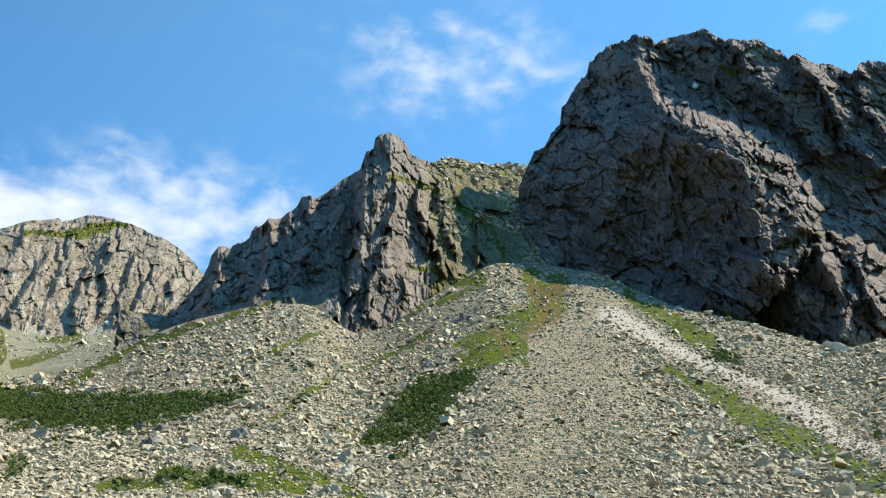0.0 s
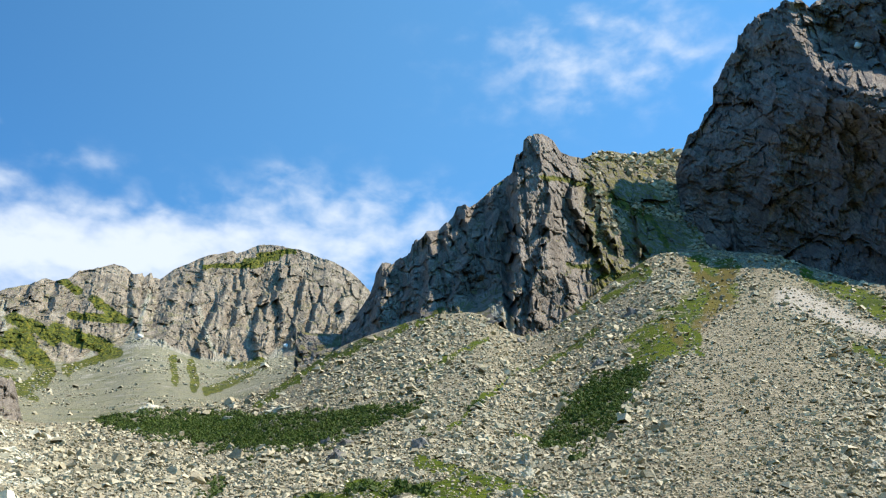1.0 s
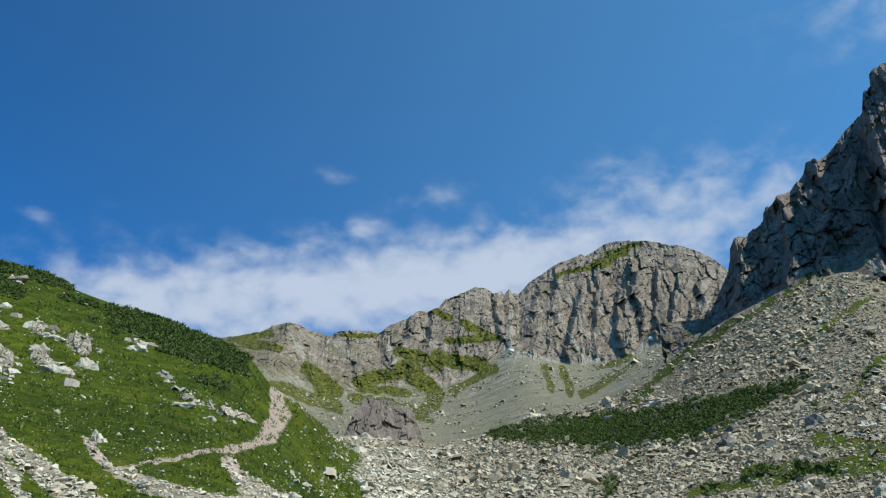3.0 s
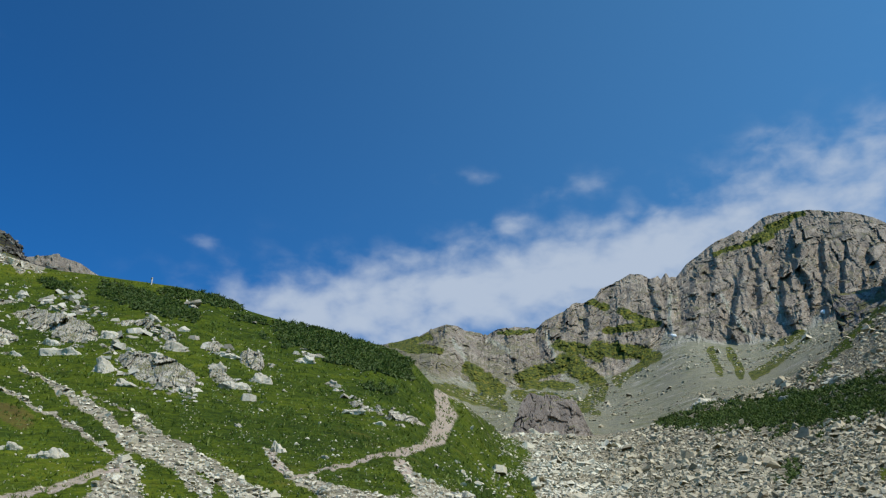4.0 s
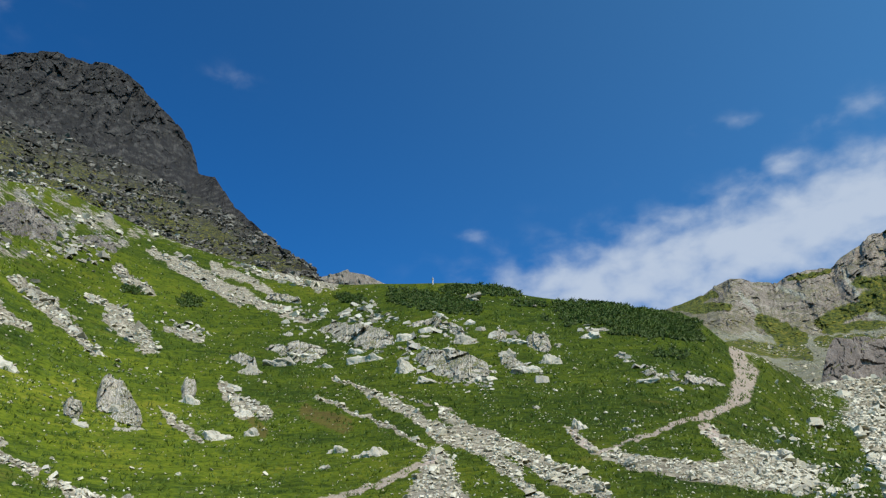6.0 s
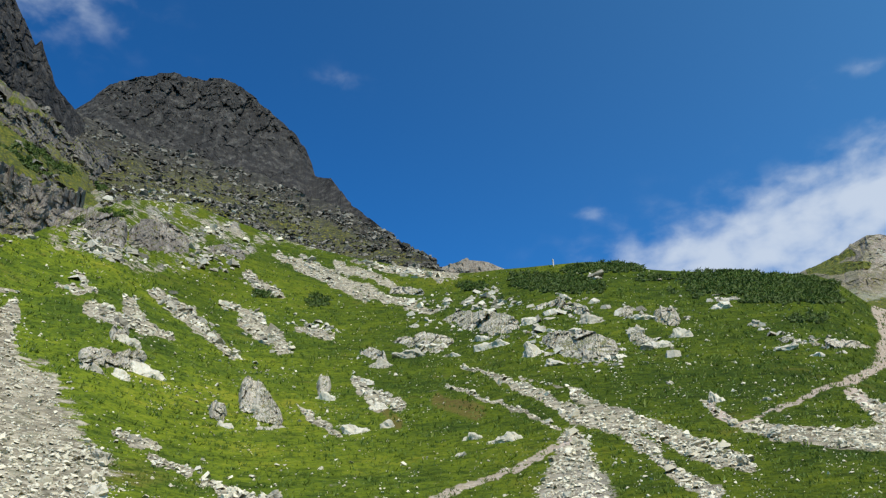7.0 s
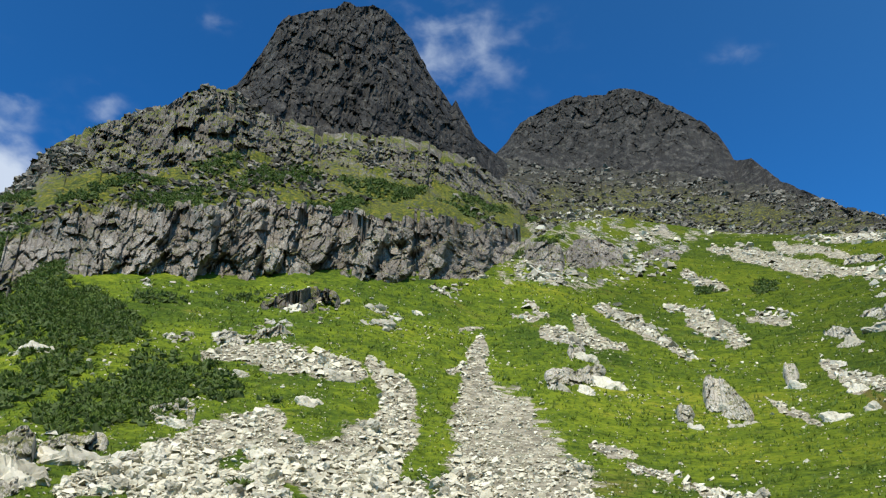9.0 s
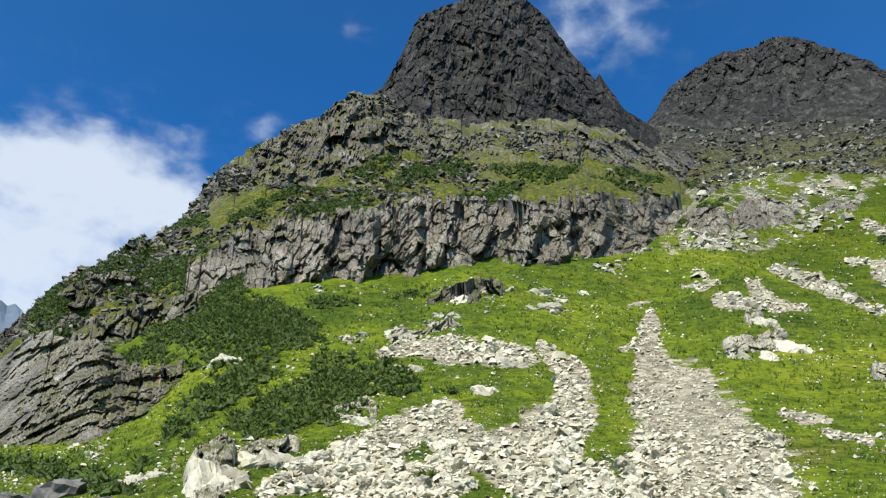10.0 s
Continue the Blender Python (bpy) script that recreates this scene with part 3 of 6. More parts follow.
SCREE_STRIPS = [
    (126.6, 10.78, 121.8, 12.19, 1.39, 2.79), (121.8, 12.19, 118.01, 14.26, 3.02, 3.02), (118.01, 14.26, 115.07, 15.39, 2.79, 2.09),
    (121.74, 10.62, 115.14, 11.49, 2.09, 3.48), (119.55, 19.28, 114.99, 19.74, 0.93, 1.86),
    (101.69, 21.13, 101.96, 18.01, 0.93, 2.09), (101.96, 18.01, 100.56, 15.14, 2.21, 6.51), (100.56, 15.14, 99.65, 10.19, 6.74, 14.4),
    (115.4, 19.51, 109.74, 18.98, 2.32, 1.63), (108.7, 19.52, 106.98, 17.67, 1.05, 2.21), (106.98, 17.67, 107.43, 15.13, 2.44, 3.72),
    (107.43, 15.13, 109.53, 12.48, 3.48, 6.97), (115.48, 14.23, 109.57, 11.8, 2.79, 3.95), (110.77, 11.61, 106.16, 10.55, 2.79, 3.72),
    (93.24, 22.84, 90.22, 20.97, 0.65, 0.79), (90.22, 20.97, 88.01, 19.26, 0.37, 0.74), (94.8, 22.04, 93.69, 20.51, 0.79, 1.28),
    (96.53, 21.59, 94.77, 20.89, 0.51, 0.79), (88.77, 22.5, 87.1, 21.84, 0.42, 0.88), (98.44, 23.23, 97.12, 22.37, 0.37, 0.37),
    (93.75, 14.26, 92.58, 13.7, 0.51, 0.74), (92.29, 13.02, 89.96, 12.33, 0.37, 0.42), (102.83, 21.95, 101.59, 21.88, 0.28, 0.33),
    (103.41, 19.06, 102.39, 19.44, 0.46, 0.7), (103.16, 16.95, 102.16, 17.33, 0.7, 0.93), (97.0, 21.41, 93.94, 20.66, 0.93, 1.02),
    (95.32, 22.24, 94.46, 20.87, 0.7, 0.79), (93.6, 22.82, 90.96, 21.51, 0.6, 1.02), (90.96, 21.51, 88.09, 19.45, 0.51, 0.74),
    (88.95, 22.53, 87.38, 21.85, 0.46, 0.56), (87.37, 21.37, 85.18, 20.39, 1.02, 1.44), (94.43, 14.35, 92.96, 13.72, 0.65, 0.74),
    (92.45, 13.06, 90.27, 12.2, 0.56, 0.6), (88.1, 11.1, 85.25, 10.44, 0.88, 1.02), (99.33, 22.39, 97.58, 22.31, 0.37, 0.46),
]

SCREE_STRIPS_2 = [
    (73.19, 18.77, 69.5, 17.24, 0.34, 0.56), (69.5, 17.24, 66.47, 15.62, 0.74, 1.15), (66.47, 15.62, 63.53, 14.47, 1.15, 1.15),
    (63.53, 14.47, 61.26, 12.73, 1.15, 1.34), (61.26, 12.73, 59.95, 10.92, 1.11, 1.11), (59.95, 10.92, 58.16, 9.94, 1.11, 1.49),
    (74.28, 17.55, 70.57, 16.17, 0.26, 0.37), (70.57, 16.17, 67.07, 14.55, 0.34, 0.22), (69.45, 17.69, 65.19, 16.63, 0.17, 0.18),
    (64.44, 15.66, 61.24, 14.02, 0.22, 0.41), (61.24, 14.02, 57.79, 11.76, 0.48, 0.93), (66.31, 13.6, 66.73, 10.57, 2.78, 5.94),
    (80.19, 17.77, 78.52, 16.32, 0.74, 1.04), (83.94, 16.41, 81.87, 14.99, 0.37, 0.52), (84.18, 21.27, 82.12, 21.02, 0.48, 0.48),
    (84.16, 25.23, 78.95, 23.21, 0.41, 0.82), (78.95, 23.21, 75.17, 22.08, 0.67, 0.52), (80.18, 25.17, 74.21, 24.39, 0.41, 0.63),
    (93.16, 22.54, 90.85, 22.04, 0.37, 0.67), (90.85, 22.04, 89.63, 20.43, 0.56, 0.37), (89.63, 20.43, 88.06, 19.18, 0.37, 0.52),
    (93.86, 20.87, 92.44, 20.23, 0.93, 0.74), (88.65, 22.37, 86.93, 21.81, 0.37, 0.45), (86.87, 21.47, 84.75, 19.9, 0.97, 1.49),
    (84.01, 21.23, 81.54, 20.67, 0.48, 0.59), (87.85, 24.31, 85.25, 23.05, 0.41, 0.78), (85.66, 25.54, 82.52, 24.29, 0.52, 0.97),
    (82.52, 24.29, 79.61, 22.93, 0.86, 0.45), (81.6, 24.86, 77.43, 23.81, 0.74, 0.67), (79.35, 25.07, 73.36, 24.52, 0.67, 0.78),
    (79.74, 17.58, 77.23, 16.36, 0.59, 0.93), (83.25, 15.97, 81.27, 14.77, 0.48, 0.56), (92.04, 12.59, 89.98, 12.36, 0.45, 0.45),
    (88.98, 11.4, 88.14, 11.26, 0.45, 0.45), (65.93, 16.39, 62.29, 14.73, 0.74, 1.3), (62.29, 14.73, 58.8, 12.83, 1.34, 1.56),
    (58.8, 12.83, 56.09, 11.62, 1.56, 1.56), (57.68, 15.28, 56.36, 13.97, 0.74, 0.93), (56.36, 13.97, 51.85, 12.74, 0.82, 1.56),
    (51.85, 12.74, 44.39, 11.57, 1.49, 2.23), (49.28, 15.0, 48.15, 13.59, 0.74, 1.34), (48.15, 13.59, 45.32, 12.28, 1.34, 2.23),
]

TRAIL = [
    (46.99, 19.52, 46.53, 18.11, 0.58, 1.53), (46.53, 18.11, 47.06, 16.93, 1.63, 1.77), (47.06, 16.93, 48.19, 16.25, 1.3, 0.65),
    (48.19, 16.25, 49.63, 15.81, 0.6, 0.56), (49.63, 15.81, 52.5, 15.01, 0.46, 0.37), (52.5, 15.01, 54.92, 14.25, 0.35, 0.3),
    (54.92, 14.25, 56.36, 13.97, 0.28, 0.28), (49.48, 15.24, 48.52, 14.06, 0.7, 0.6), (57.68, 15.28, 56.36, 13.97, 0.51, 0.56),
    (66.24, 14.04, 70.08, 12.29, 0.33, 0.6), (70.08, 12.29, 75.28, 10.74, 0.56, 0.6), (75.28, 10.74, 77.19, 9.9, 0.51, 0.51),
]

CHUTE = [
    (-11.27, 24.37, -14.79, 22.39, 2.02, 1.03), (-14.79, 22.39, -17.94, 20.61, 1.03, 1.03), (-17.94, 20.61, -20.59, 19.05, 1.03, 0.92),
    (-20.59, 19.05, -22.38, 17.44, 0.92, 1.47), (-22.38, 17.44, -24.5, 15.48, 1.47, 1.76), (-24.5, 15.48, -26.36, 14.42, 1.76, 1.28),
]

GRASS_PATCHES = [
    (-6.2, 27.2, -7.3, 25.3, 1.8, 2.9), (-7.3, 25.3, -4.1, 23.7, 2.9, 2.9), (-4.1, 23.7, -1.0, 22.9, 2.5, 1.1),
    (-5.6, 23.3, -5.5, 21.9, 1.1, 0.6), (-13.4, 25.1, -17.4, 22.4, 0.7, 1.4), (-17.0, 19.4, -22.0, 15.6, 1.4, 2.9),
    (-22.0, 15.6, -25.9, 12.9, 2.1, 2.1), (1.4, 25.5, 3.7, 23.9, 0.7, 0.5), (0.2, 27.0, -2.6, 26.9, 1.1, 1.4),
    (13.3, 24.6, 11.1, 25.5, 0.6, 0.6), (23.7, 19.2, 19.5, 22.1, 0.6, 0.6), (19.5, 22.1, 14.1, 24.5, 0.6, 0.5),
    (20.6, 13.5, 10.8, 14.6, 1.2, 1.6), (11.2, 18.2, 6.3, 21.6, 0.6, 0.4), (6.8, 17.7, 3.1, 16.6, 0.4, 0.4),
    (13.1, 16.1, 5.2, 13.7, 1.1, 1.4),
]

GRASS_PATCHES_2 = [
    (-14.7, 21.0, -17.3, 19.0, 0.7, 0.9), (5.5, 21.4, 1.0, 23.8, 0.6, 0.6), (45.9, 18.2, 42.6, 15.6, 2.1, 3.9),
    (43.7, 15.6, 41.6, 12.5, 3.9, 2.1), (17.4, 14.5, 8.9, 13.9, 1.1, 1.4), (45.3, 17.7, 42.1, 14.0, 2.1, 1.4),
    (53.0, 14.6, 50.5, 14.1, 1.1, 1.4),
]

RUST_PATCHES = [
    (-6.2, 26.5, -7.6, 24.6, 1.3, 1.4), (-6.9, 24.7, -5.6, 23.3, 1.4, 0.6), (74.7, 16.6, 72.2, 15.8, 1.4, 1.4),
    (78.4, 16.2, 77.3, 15.3, 0.9, 0.9),
]

PINES_1 = [
    [(4.8, 17.2, 0.9), (3.1, 18.0, 2.5), (1.5, 18.9, 3.4), (0.6, 20.1, 2.7), (-1.7, 21.2, 0.9)],
    [(32.7, 17.5, 0.9), (30.2, 17.5, 1.6), (27.8, 17.7, 1.6), (24.7, 17.7, 2.0), (21.8, 17.6, 2.4), (19.0, 18.1, 2.1), (16.5, 18.8, 1.3), (13.3, 19.5, 0.6)],
    [(26.9, 17.4, 2.1), (25.3, 17.7, 2.0), (23.7, 17.6, 2.1)],
    [(25.6, 14.2, 1.2)],
    [(14.4, 14.2, 0.9), (12.7, 14.4, 0.9)],
    [(17.4, 14.3, 0.6), (15.7, 14.5, 0.6)],
    [(20.6, 13.4, 0.5), (19.1, 13.7, 0.6)],
    [(9.8, 19.5, 0.3), (8.8, 19.8, 0.3)],
    [(3.3, 15.9, 0.4), (2.2, 16.8, 0.5)],
    [(-17.7, 21.5, 0.6), (-19.2, 21.1, 0.5)],
]

PINES_2 = [
    [(-17.8, 16.1, 0.5), (-18.6, 16.1, 0.4)],
    [(-26.2, 15.7, 0.5)],
    [(23.6, 15.9, 0.6)],
    [(12.6, 18.1, 0.5)],
    [(25.9, 14.1, 1.3)],
    [(14.1, 14.1, 0.9), (12.8, 14.2, 0.8)],
    [(17.1, 14.5, 0.6), (15.7, 14.5, 0.5)],
    [(69.3, 24.2, 1.1), (66.7, 23.7, 1.5), (64.4, 23.3, 1.1)],
    [(65.2, 24.5, 0.6), (61.3, 24.3, 0.6)],
    [(57.6, 22.8, 0.9), (55.1, 22.4, 1.4), (52.4, 21.6, 1.6), (49.8, 21.1, 1.4)],
    [(51.7, 19.9, 0.5), (50.4, 19.6, 0.5)],
    [(73.0, 23.8, 0.5), (71.5, 23.8, 0.5)],
    [(58.9, 22.5, 0.5)],
    [(60.9, 23.5, 0.4), (59.0, 23.4, 0.4)],
    [(70.3, 22.8, 0.4)],
    [(83.4, 22.9, 0.7), (82.3, 22.8, 0.7)],
]

PINES_3 = [
    [(87.1, 23.2, 0.4), (85.9, 23.1, 0.4)],
    [(73.0, 23.9, 0.6), (71.6, 23.9, 0.5)],
    [(140.9, 20.0, 1.3), (139.3, 21.6, 0.9), (137.1, 23.2, 0.9), (134.9, 24.4, 0.8)],
    [(133.6, 26.0, 0.6), (131.9, 26.7, 0.7)],
    [(132.1, 22.2, 1.4), (129.3, 23.7, 1.8), (128.2, 24.3, 0.9)],
    [(133.9, 20.2, 1.8), (130.5, 21.1, 2.7), (127.6, 21.0, 2.9), (124.2, 20.1, 1.6)],
    [(132.1, 13.9, 1.1), (131.0, 15.7, 1.6), (128.7, 17.1, 1.6), (126.7, 18.9, 2.1)],
    [(128.1, 14.6, 1.6), (125.0, 15.9, 2.7), (122.2, 16.8, 2.4), (120.4, 17.4, 1.4)],
    [(118.9, 17.4, 1.4), (117.6, 17.4, 0.9)],
    [(125.1, 28.3, 0.6), (121.1, 29.2, 1.1)],
]

PINES_4 = [
    [(117.4, 30.7, 0.6), (114.1, 30.9, 0.8)],
    [(113.8, 29.2, 0.8), (110.9, 29.4, 0.9)],
    [(124.3, 22.3, 0.6), (121.7, 22.6, 0.6)],
    [(126.8, 25.9, 0.5), (125.7, 25.9, 0.5)],
    [(109.2, 30.7, 0.6), (106.3, 30.4, 0.6)],
    [(103.2, 29.5, 0.6), (100.9, 29.1, 0.6)],
    [(97.9, 28.4, 0.6), (96.4, 28.2, 0.4)],
    [(141.8, 15.7, 1.6)],
    [(140.0, 11.6, 0.9), (137.6, 11.5, 1.1), (135.6, 10.8, 0.9)],
    [(133.3, 12.3, 0.9)],
    [(115.8, 17.0, 0.4), (114.7, 16.9, 0.4)],
    [(116.3, 11.9, 0.6)],
    [(139.2, 17.6, 1.2), (136.5, 19.2, 1.1)],
    [(119.1, 28.2, 0.5), (117.8, 28.3, 0.4)],
    [(128.5, 31.4, 0.6), (125.7, 31.9, 0.5)],
    [(121.1, 30.8, 0.5), (119.1, 31.2, 0.5)],
]

PINES_5 = [
    [(136.9, 21.9, 1.1), (134.0, 23.1, 1.3), (131.6, 24.2, 1.1)],
    [(123.7, 18.4, 1.1), (121.9, 18.8, 0.9)],
    [(141.0, 18.7, 1.1), (139.3, 19.7, 0.9)],
    [(131.0, 24.4, 0.8), (129.4, 25.1, 0.7), (128.2, 25.8, 0.5)],
    [(131.7, 23.3, 1.3), (129.8, 23.6, 1.6), (127.9, 24.3, 0.9)],
    [(132.2, 21.2, 1.8), (129.6, 21.3, 2.1), (127.3, 21.2, 1.9), (125.5, 21.0, 1.4)],
    [(130.9, 18.5, 1.8), (128.5, 19.2, 1.6), (126.0, 19.9, 1.1)],
    [(129.9, 27.1, 0.4), (128.0, 28.2, 0.5), (126.0, 29.1, 0.5), (123.9, 29.8, 0.4)],
    [(125.8, 27.9, 0.5), (123.7, 28.8, 0.7), (121.5, 29.4, 0.6)],
    [(127.1, 27.5, 0.4), (126.2, 26.3, 0.4)],
]

PINES_6 = [
    [(119.4, 28.1, 0.4), (117.9, 28.5, 0.4)],
    [(118.9, 30.4, 0.5), (115.8, 31.0, 0.8), (113.4, 31.4, 0.6)],
    [(114.0, 29.4, 0.6), (111.2, 29.7, 0.7), (110.0, 30.0, 0.5)],
    [(111.3, 31.1, 0.4), (108.8, 30.7, 0.4)],
    [(107.6, 30.3, 0.5), (105.9, 30.5, 0.5)],
    [(104.3, 30.0, 0.4), (101.8, 29.8, 0.6), (99.8, 29.4, 0.4)],
    [(99.1, 26.3, 0.5), (97.1, 27.0, 0.6), (95.9, 27.3, 0.4)],
    [(127.4, 31.4, 0.4), (125.5, 32.2, 0.4)],
    [(116.9, 33.5, 0.3), (116.1, 33.7, 0.3)],
    [(121.8, 31.0, 0.4), (120.3, 31.3, 0.4)],
    [(132.5, 25.1, 0.7), (131.6, 25.6, 0.5)],
    [(118.3, 23.0, 0.5), (116.5, 23.3, 0.5)],
    [(139.8, 17.2, 0.7), (138.0, 18.1, 0.6)],
]

PINES_7 = [
    [(136.3, 17.6, 0.8), (134.4, 18.6, 1.1), (133.0, 18.2, 0.6)],
    [(137.3, 24.1, 0.4), (135.7, 24.9, 0.4)],
    [(135.0, 23.1, 0.5), (132.3, 24.1, 0.5), (131.3, 25.1, 0.4)],
    [(120.0, 18.8, 0.5), (118.5, 18.8, 0.4)],
    [(119.0, 28.0, 0.4), (117.8, 28.3, 0.4)],
]

BOULDERS_A = [
    (94.7, 19.5, 1.61, 1.36), (96.4, 17.8, 1.79, 1.43), (93.5, 17.8, 2.50, 1.79), (95.0, 17.6, 1.79, 1.21),
    (88.4, 15.1, 1.50, 1.36), (86.3, 15.9, 1.93, 2.21), (85.1, 15.0, 2.57, 1.93), (82.0, 16.8, 1.64, 2.14),
    (80.0, 14.8, 2.21, 1.36), (72.5, 14.2, 1.71, 1.71), (70.3, 14.0, 2.21, 1.93), (73.4, 13.2, 1.07, 0.64),
    (78.7, 16.2, 1.79, 1.21), (77.9, 15.1, 1.25, 1.00), (87.9, 19.2, 1.14, 0.79), (59.8, 16.7, 0.79, 0.57),
    (57.1, 15.4, 1.29, 1.64), (54.4, 15.2, 0.93, 0.57), (78.7, 18.8, 2.14, 1.57),
]

BOULDERS_B = [
    (76.4, 19.4, 2.50, 1.36), (74.7, 19.9, 2.57, 1.21), (73.6, 19.4, 1.79, 1.00), (70.6, 19.9, 3.00, 1.79),
    (71.7, 20.3, 2.14, 1.57), (68.2, 19.3, 2.21, 1.57), (66.4, 18.6, 2.57, 1.71), (62.8, 18.6, 2.21, 1.86),
    (58.9, 19.6, 1.57, 1.93), (60.4, 19.1, 1.86, 1.36), (61.6, 20.1, 1.21, 1.21), (61.4, 21.0, 2.21, 1.14),
    (64.7, 21.0, 2.57, 1.50), (66.5, 21.5, 2.21, 1.14), (68.6, 21.2, 2.21, 1.21), (56.0, 21.0, 1.32, 1.00),
    (55.1, 21.4, 0.93, 0.79), (54.2, 19.7, 0.93, 0.71),
]

BOULDERS_C = [
    (52.9, 18.0, 1.86, 0.71), (51.1, 17.4, 1.14, 0.71), (49.8, 17.9, 1.29, 0.79),
]

BOULDERS_D = [
    (108.5, 22.0, 2.14, 1.14), (105.8, 22.7, 1.14, 0.79), (114.2, 22.6, 2.21, 1.07), (120.8, 14.8, 3.00, 1.93),
    (126.6, 12.5, 4.00, 2.14), (128.9, 11.2, 3.00, 3.21), (111.6, 18.5, 2.21, 1.21), (112.4, 16.6, 2.21, 1.57),
    (117.4, 18.1, 1.86, 1.00), (129.6, 18.2, 2.21, 1.57), (118.6, 20.4, 1.43, 1.00), (115.9, 20.8, 1.43, 0.86),
    (121.9, 20.0, 1.21, 0.71), (108.9, 22.9, 1.43, 0.79), (112.7, 23.3, 2.50, 0.93),
]

BOULDERS_E = [
    (126.5, 12.3, 4.64, 2.71), (129.8, 10.6, 4.43, 3.93), (138.1, 10.1, 3.93, 2.21), (140.3, 9.6, 3.21, 2.14),
    (132.8, 11.5, 1.50, 1.21), (134.0, 11.1, 1.50, 1.07), (136.4, 9.7, 2.14, 1.43), (112.6, 16.6, 2.14, 1.43),
    (111.1, 18.3, 2.14, 1.29), (121.4, 15.3, 2.86, 1.43),
]

BOULDERS_F = [
    (13.1, 16.9, 1.43, 1.79), (15.5, 16.1, 1.64, 1.50), (18.0, 16.3, 2.21, 1.86), (17.5, 17.3, 1.86, 1.00),
    (25.2, 18.2, 2.21, 1.00), (1.1, 21.6, 1.43, 1.07), (-1.8, 24.6, 1.86, 1.50), (15.9, 20.3, 1.29, 0.79),
    (8.4, 24.6, 1.07, 0.57), (12.9, 20.8, 1.14, 0.64), (-24.7, 20.6, 3.00, 2.14), (21.4, 19.1, 2.21, 0.79),
    (6.3, 23.3, 1.07, 0.71), (3.2, 21.3, 0.93, 0.71), (-0.6, 24.8, 1.21, 0.71), (19.0, 17.1, 1.43, 1.07),
]

BOULDERS_G = [
    (34.4, 14.3, 1.43, 1.14), (30.2, 18.6, 1.79, 1.07), (25.4, 18.2, 1.29, 0.79), (22.4, 19.0, 1.79, 0.64),
    (38.9, 17.9, 2.14, 1.07), (22.3, 15.3, 1.43, 0.86), (30.8, 14.7, 1.07, 0.79),
]

PINES_8 = [
    [(58.1, 23.21, 0.55), (56.57, 23.17, 0.63), (54.56, 22.84, 0.68), (52.61, 22.3, 0.63), (50.7, 21.8, 0.59), (49.07, 21.35, 0.46)],
    [(57.4, 22.39, 0.97), (55.62, 22.39, 0.93)],
    [(54.33, 21.43, 0.76), (51.74, 21.34, 0.89), (49.86, 20.83, 0.93), (49.15, 20.44, 0.55)],
    [(51.93, 19.82, 0.59), (50.28, 19.56, 0.59)],
    [(65.89, 24.56, 0.46), (64.31, 24.52, 0.46), (62.47, 24.24, 0.46), (60.78, 24.0, 0.3)],
    [(65.89, 23.84, 0.72), (63.81, 23.22, 0.76)],
    [(141.34, 19.45, 0.5), (139.05, 21.32, 0.83), (136.38, 23.25, 0.83), (134.43, 24.63, 0.83)],
    [(128.76, 14.62, 0.83), (125.78, 15.64, 1.58), (122.71, 17.0, 1.58), (119.53, 18.1, 1.08), (117.4, 17.51, 0.66)],
    [(132.68, 22.39, 0.6), (130.81, 23.14, 0.83), (127.94, 24.49, 0.6)],
    [(141.51, 11.74, 0.83), (139.1, 11.72, 0.93), (136.1, 11.07, 0.83), (134.32, 10.52, 0.56)],
    [(136.2, 17.6, 0.66), (133.71, 19.3, 1.0), (130.55, 20.71, 1.33), (127.19, 21.52, 1.16), (124.65, 20.93, 0.83)],
]

FAR_TURF = [
    (36.9, 20.0, 38.5, 21.3, 1.1, 0.7), (41.3, 20.1, 38.4, 19.9, 0.7, 0.7), (45.1, 21.2, 43.4, 19.3, 1.1, 1.1),
    (29.0, 21.6, 28.9, 20.2, 0.3, 0.4), (28.1, 21.4, 27.6, 19.9, 0.3, 0.4), (24.9, 21.4, 23.7, 21.9, 0.4, 0.5),
    (33.2, 21.2, 35.4, 20.1, 0.4, 0.7), (26.4, 19.8, 23.4, 21.5, 0.4, 0.3), (24.6, 19.0, 18.5, 22.2, 0.6, 0.6),
    (40.5, 18.8, 36.8, 18.3, 0.4, 0.5), (25.4, 27.9, 23.0, 28.4, 0.5, 0.5), (35.6, 23.2, 32.5, 23.3, 0.6, 0.6),
    (49.6, 22.4, 47.1, 22.3, 0.7, 0.7),
]

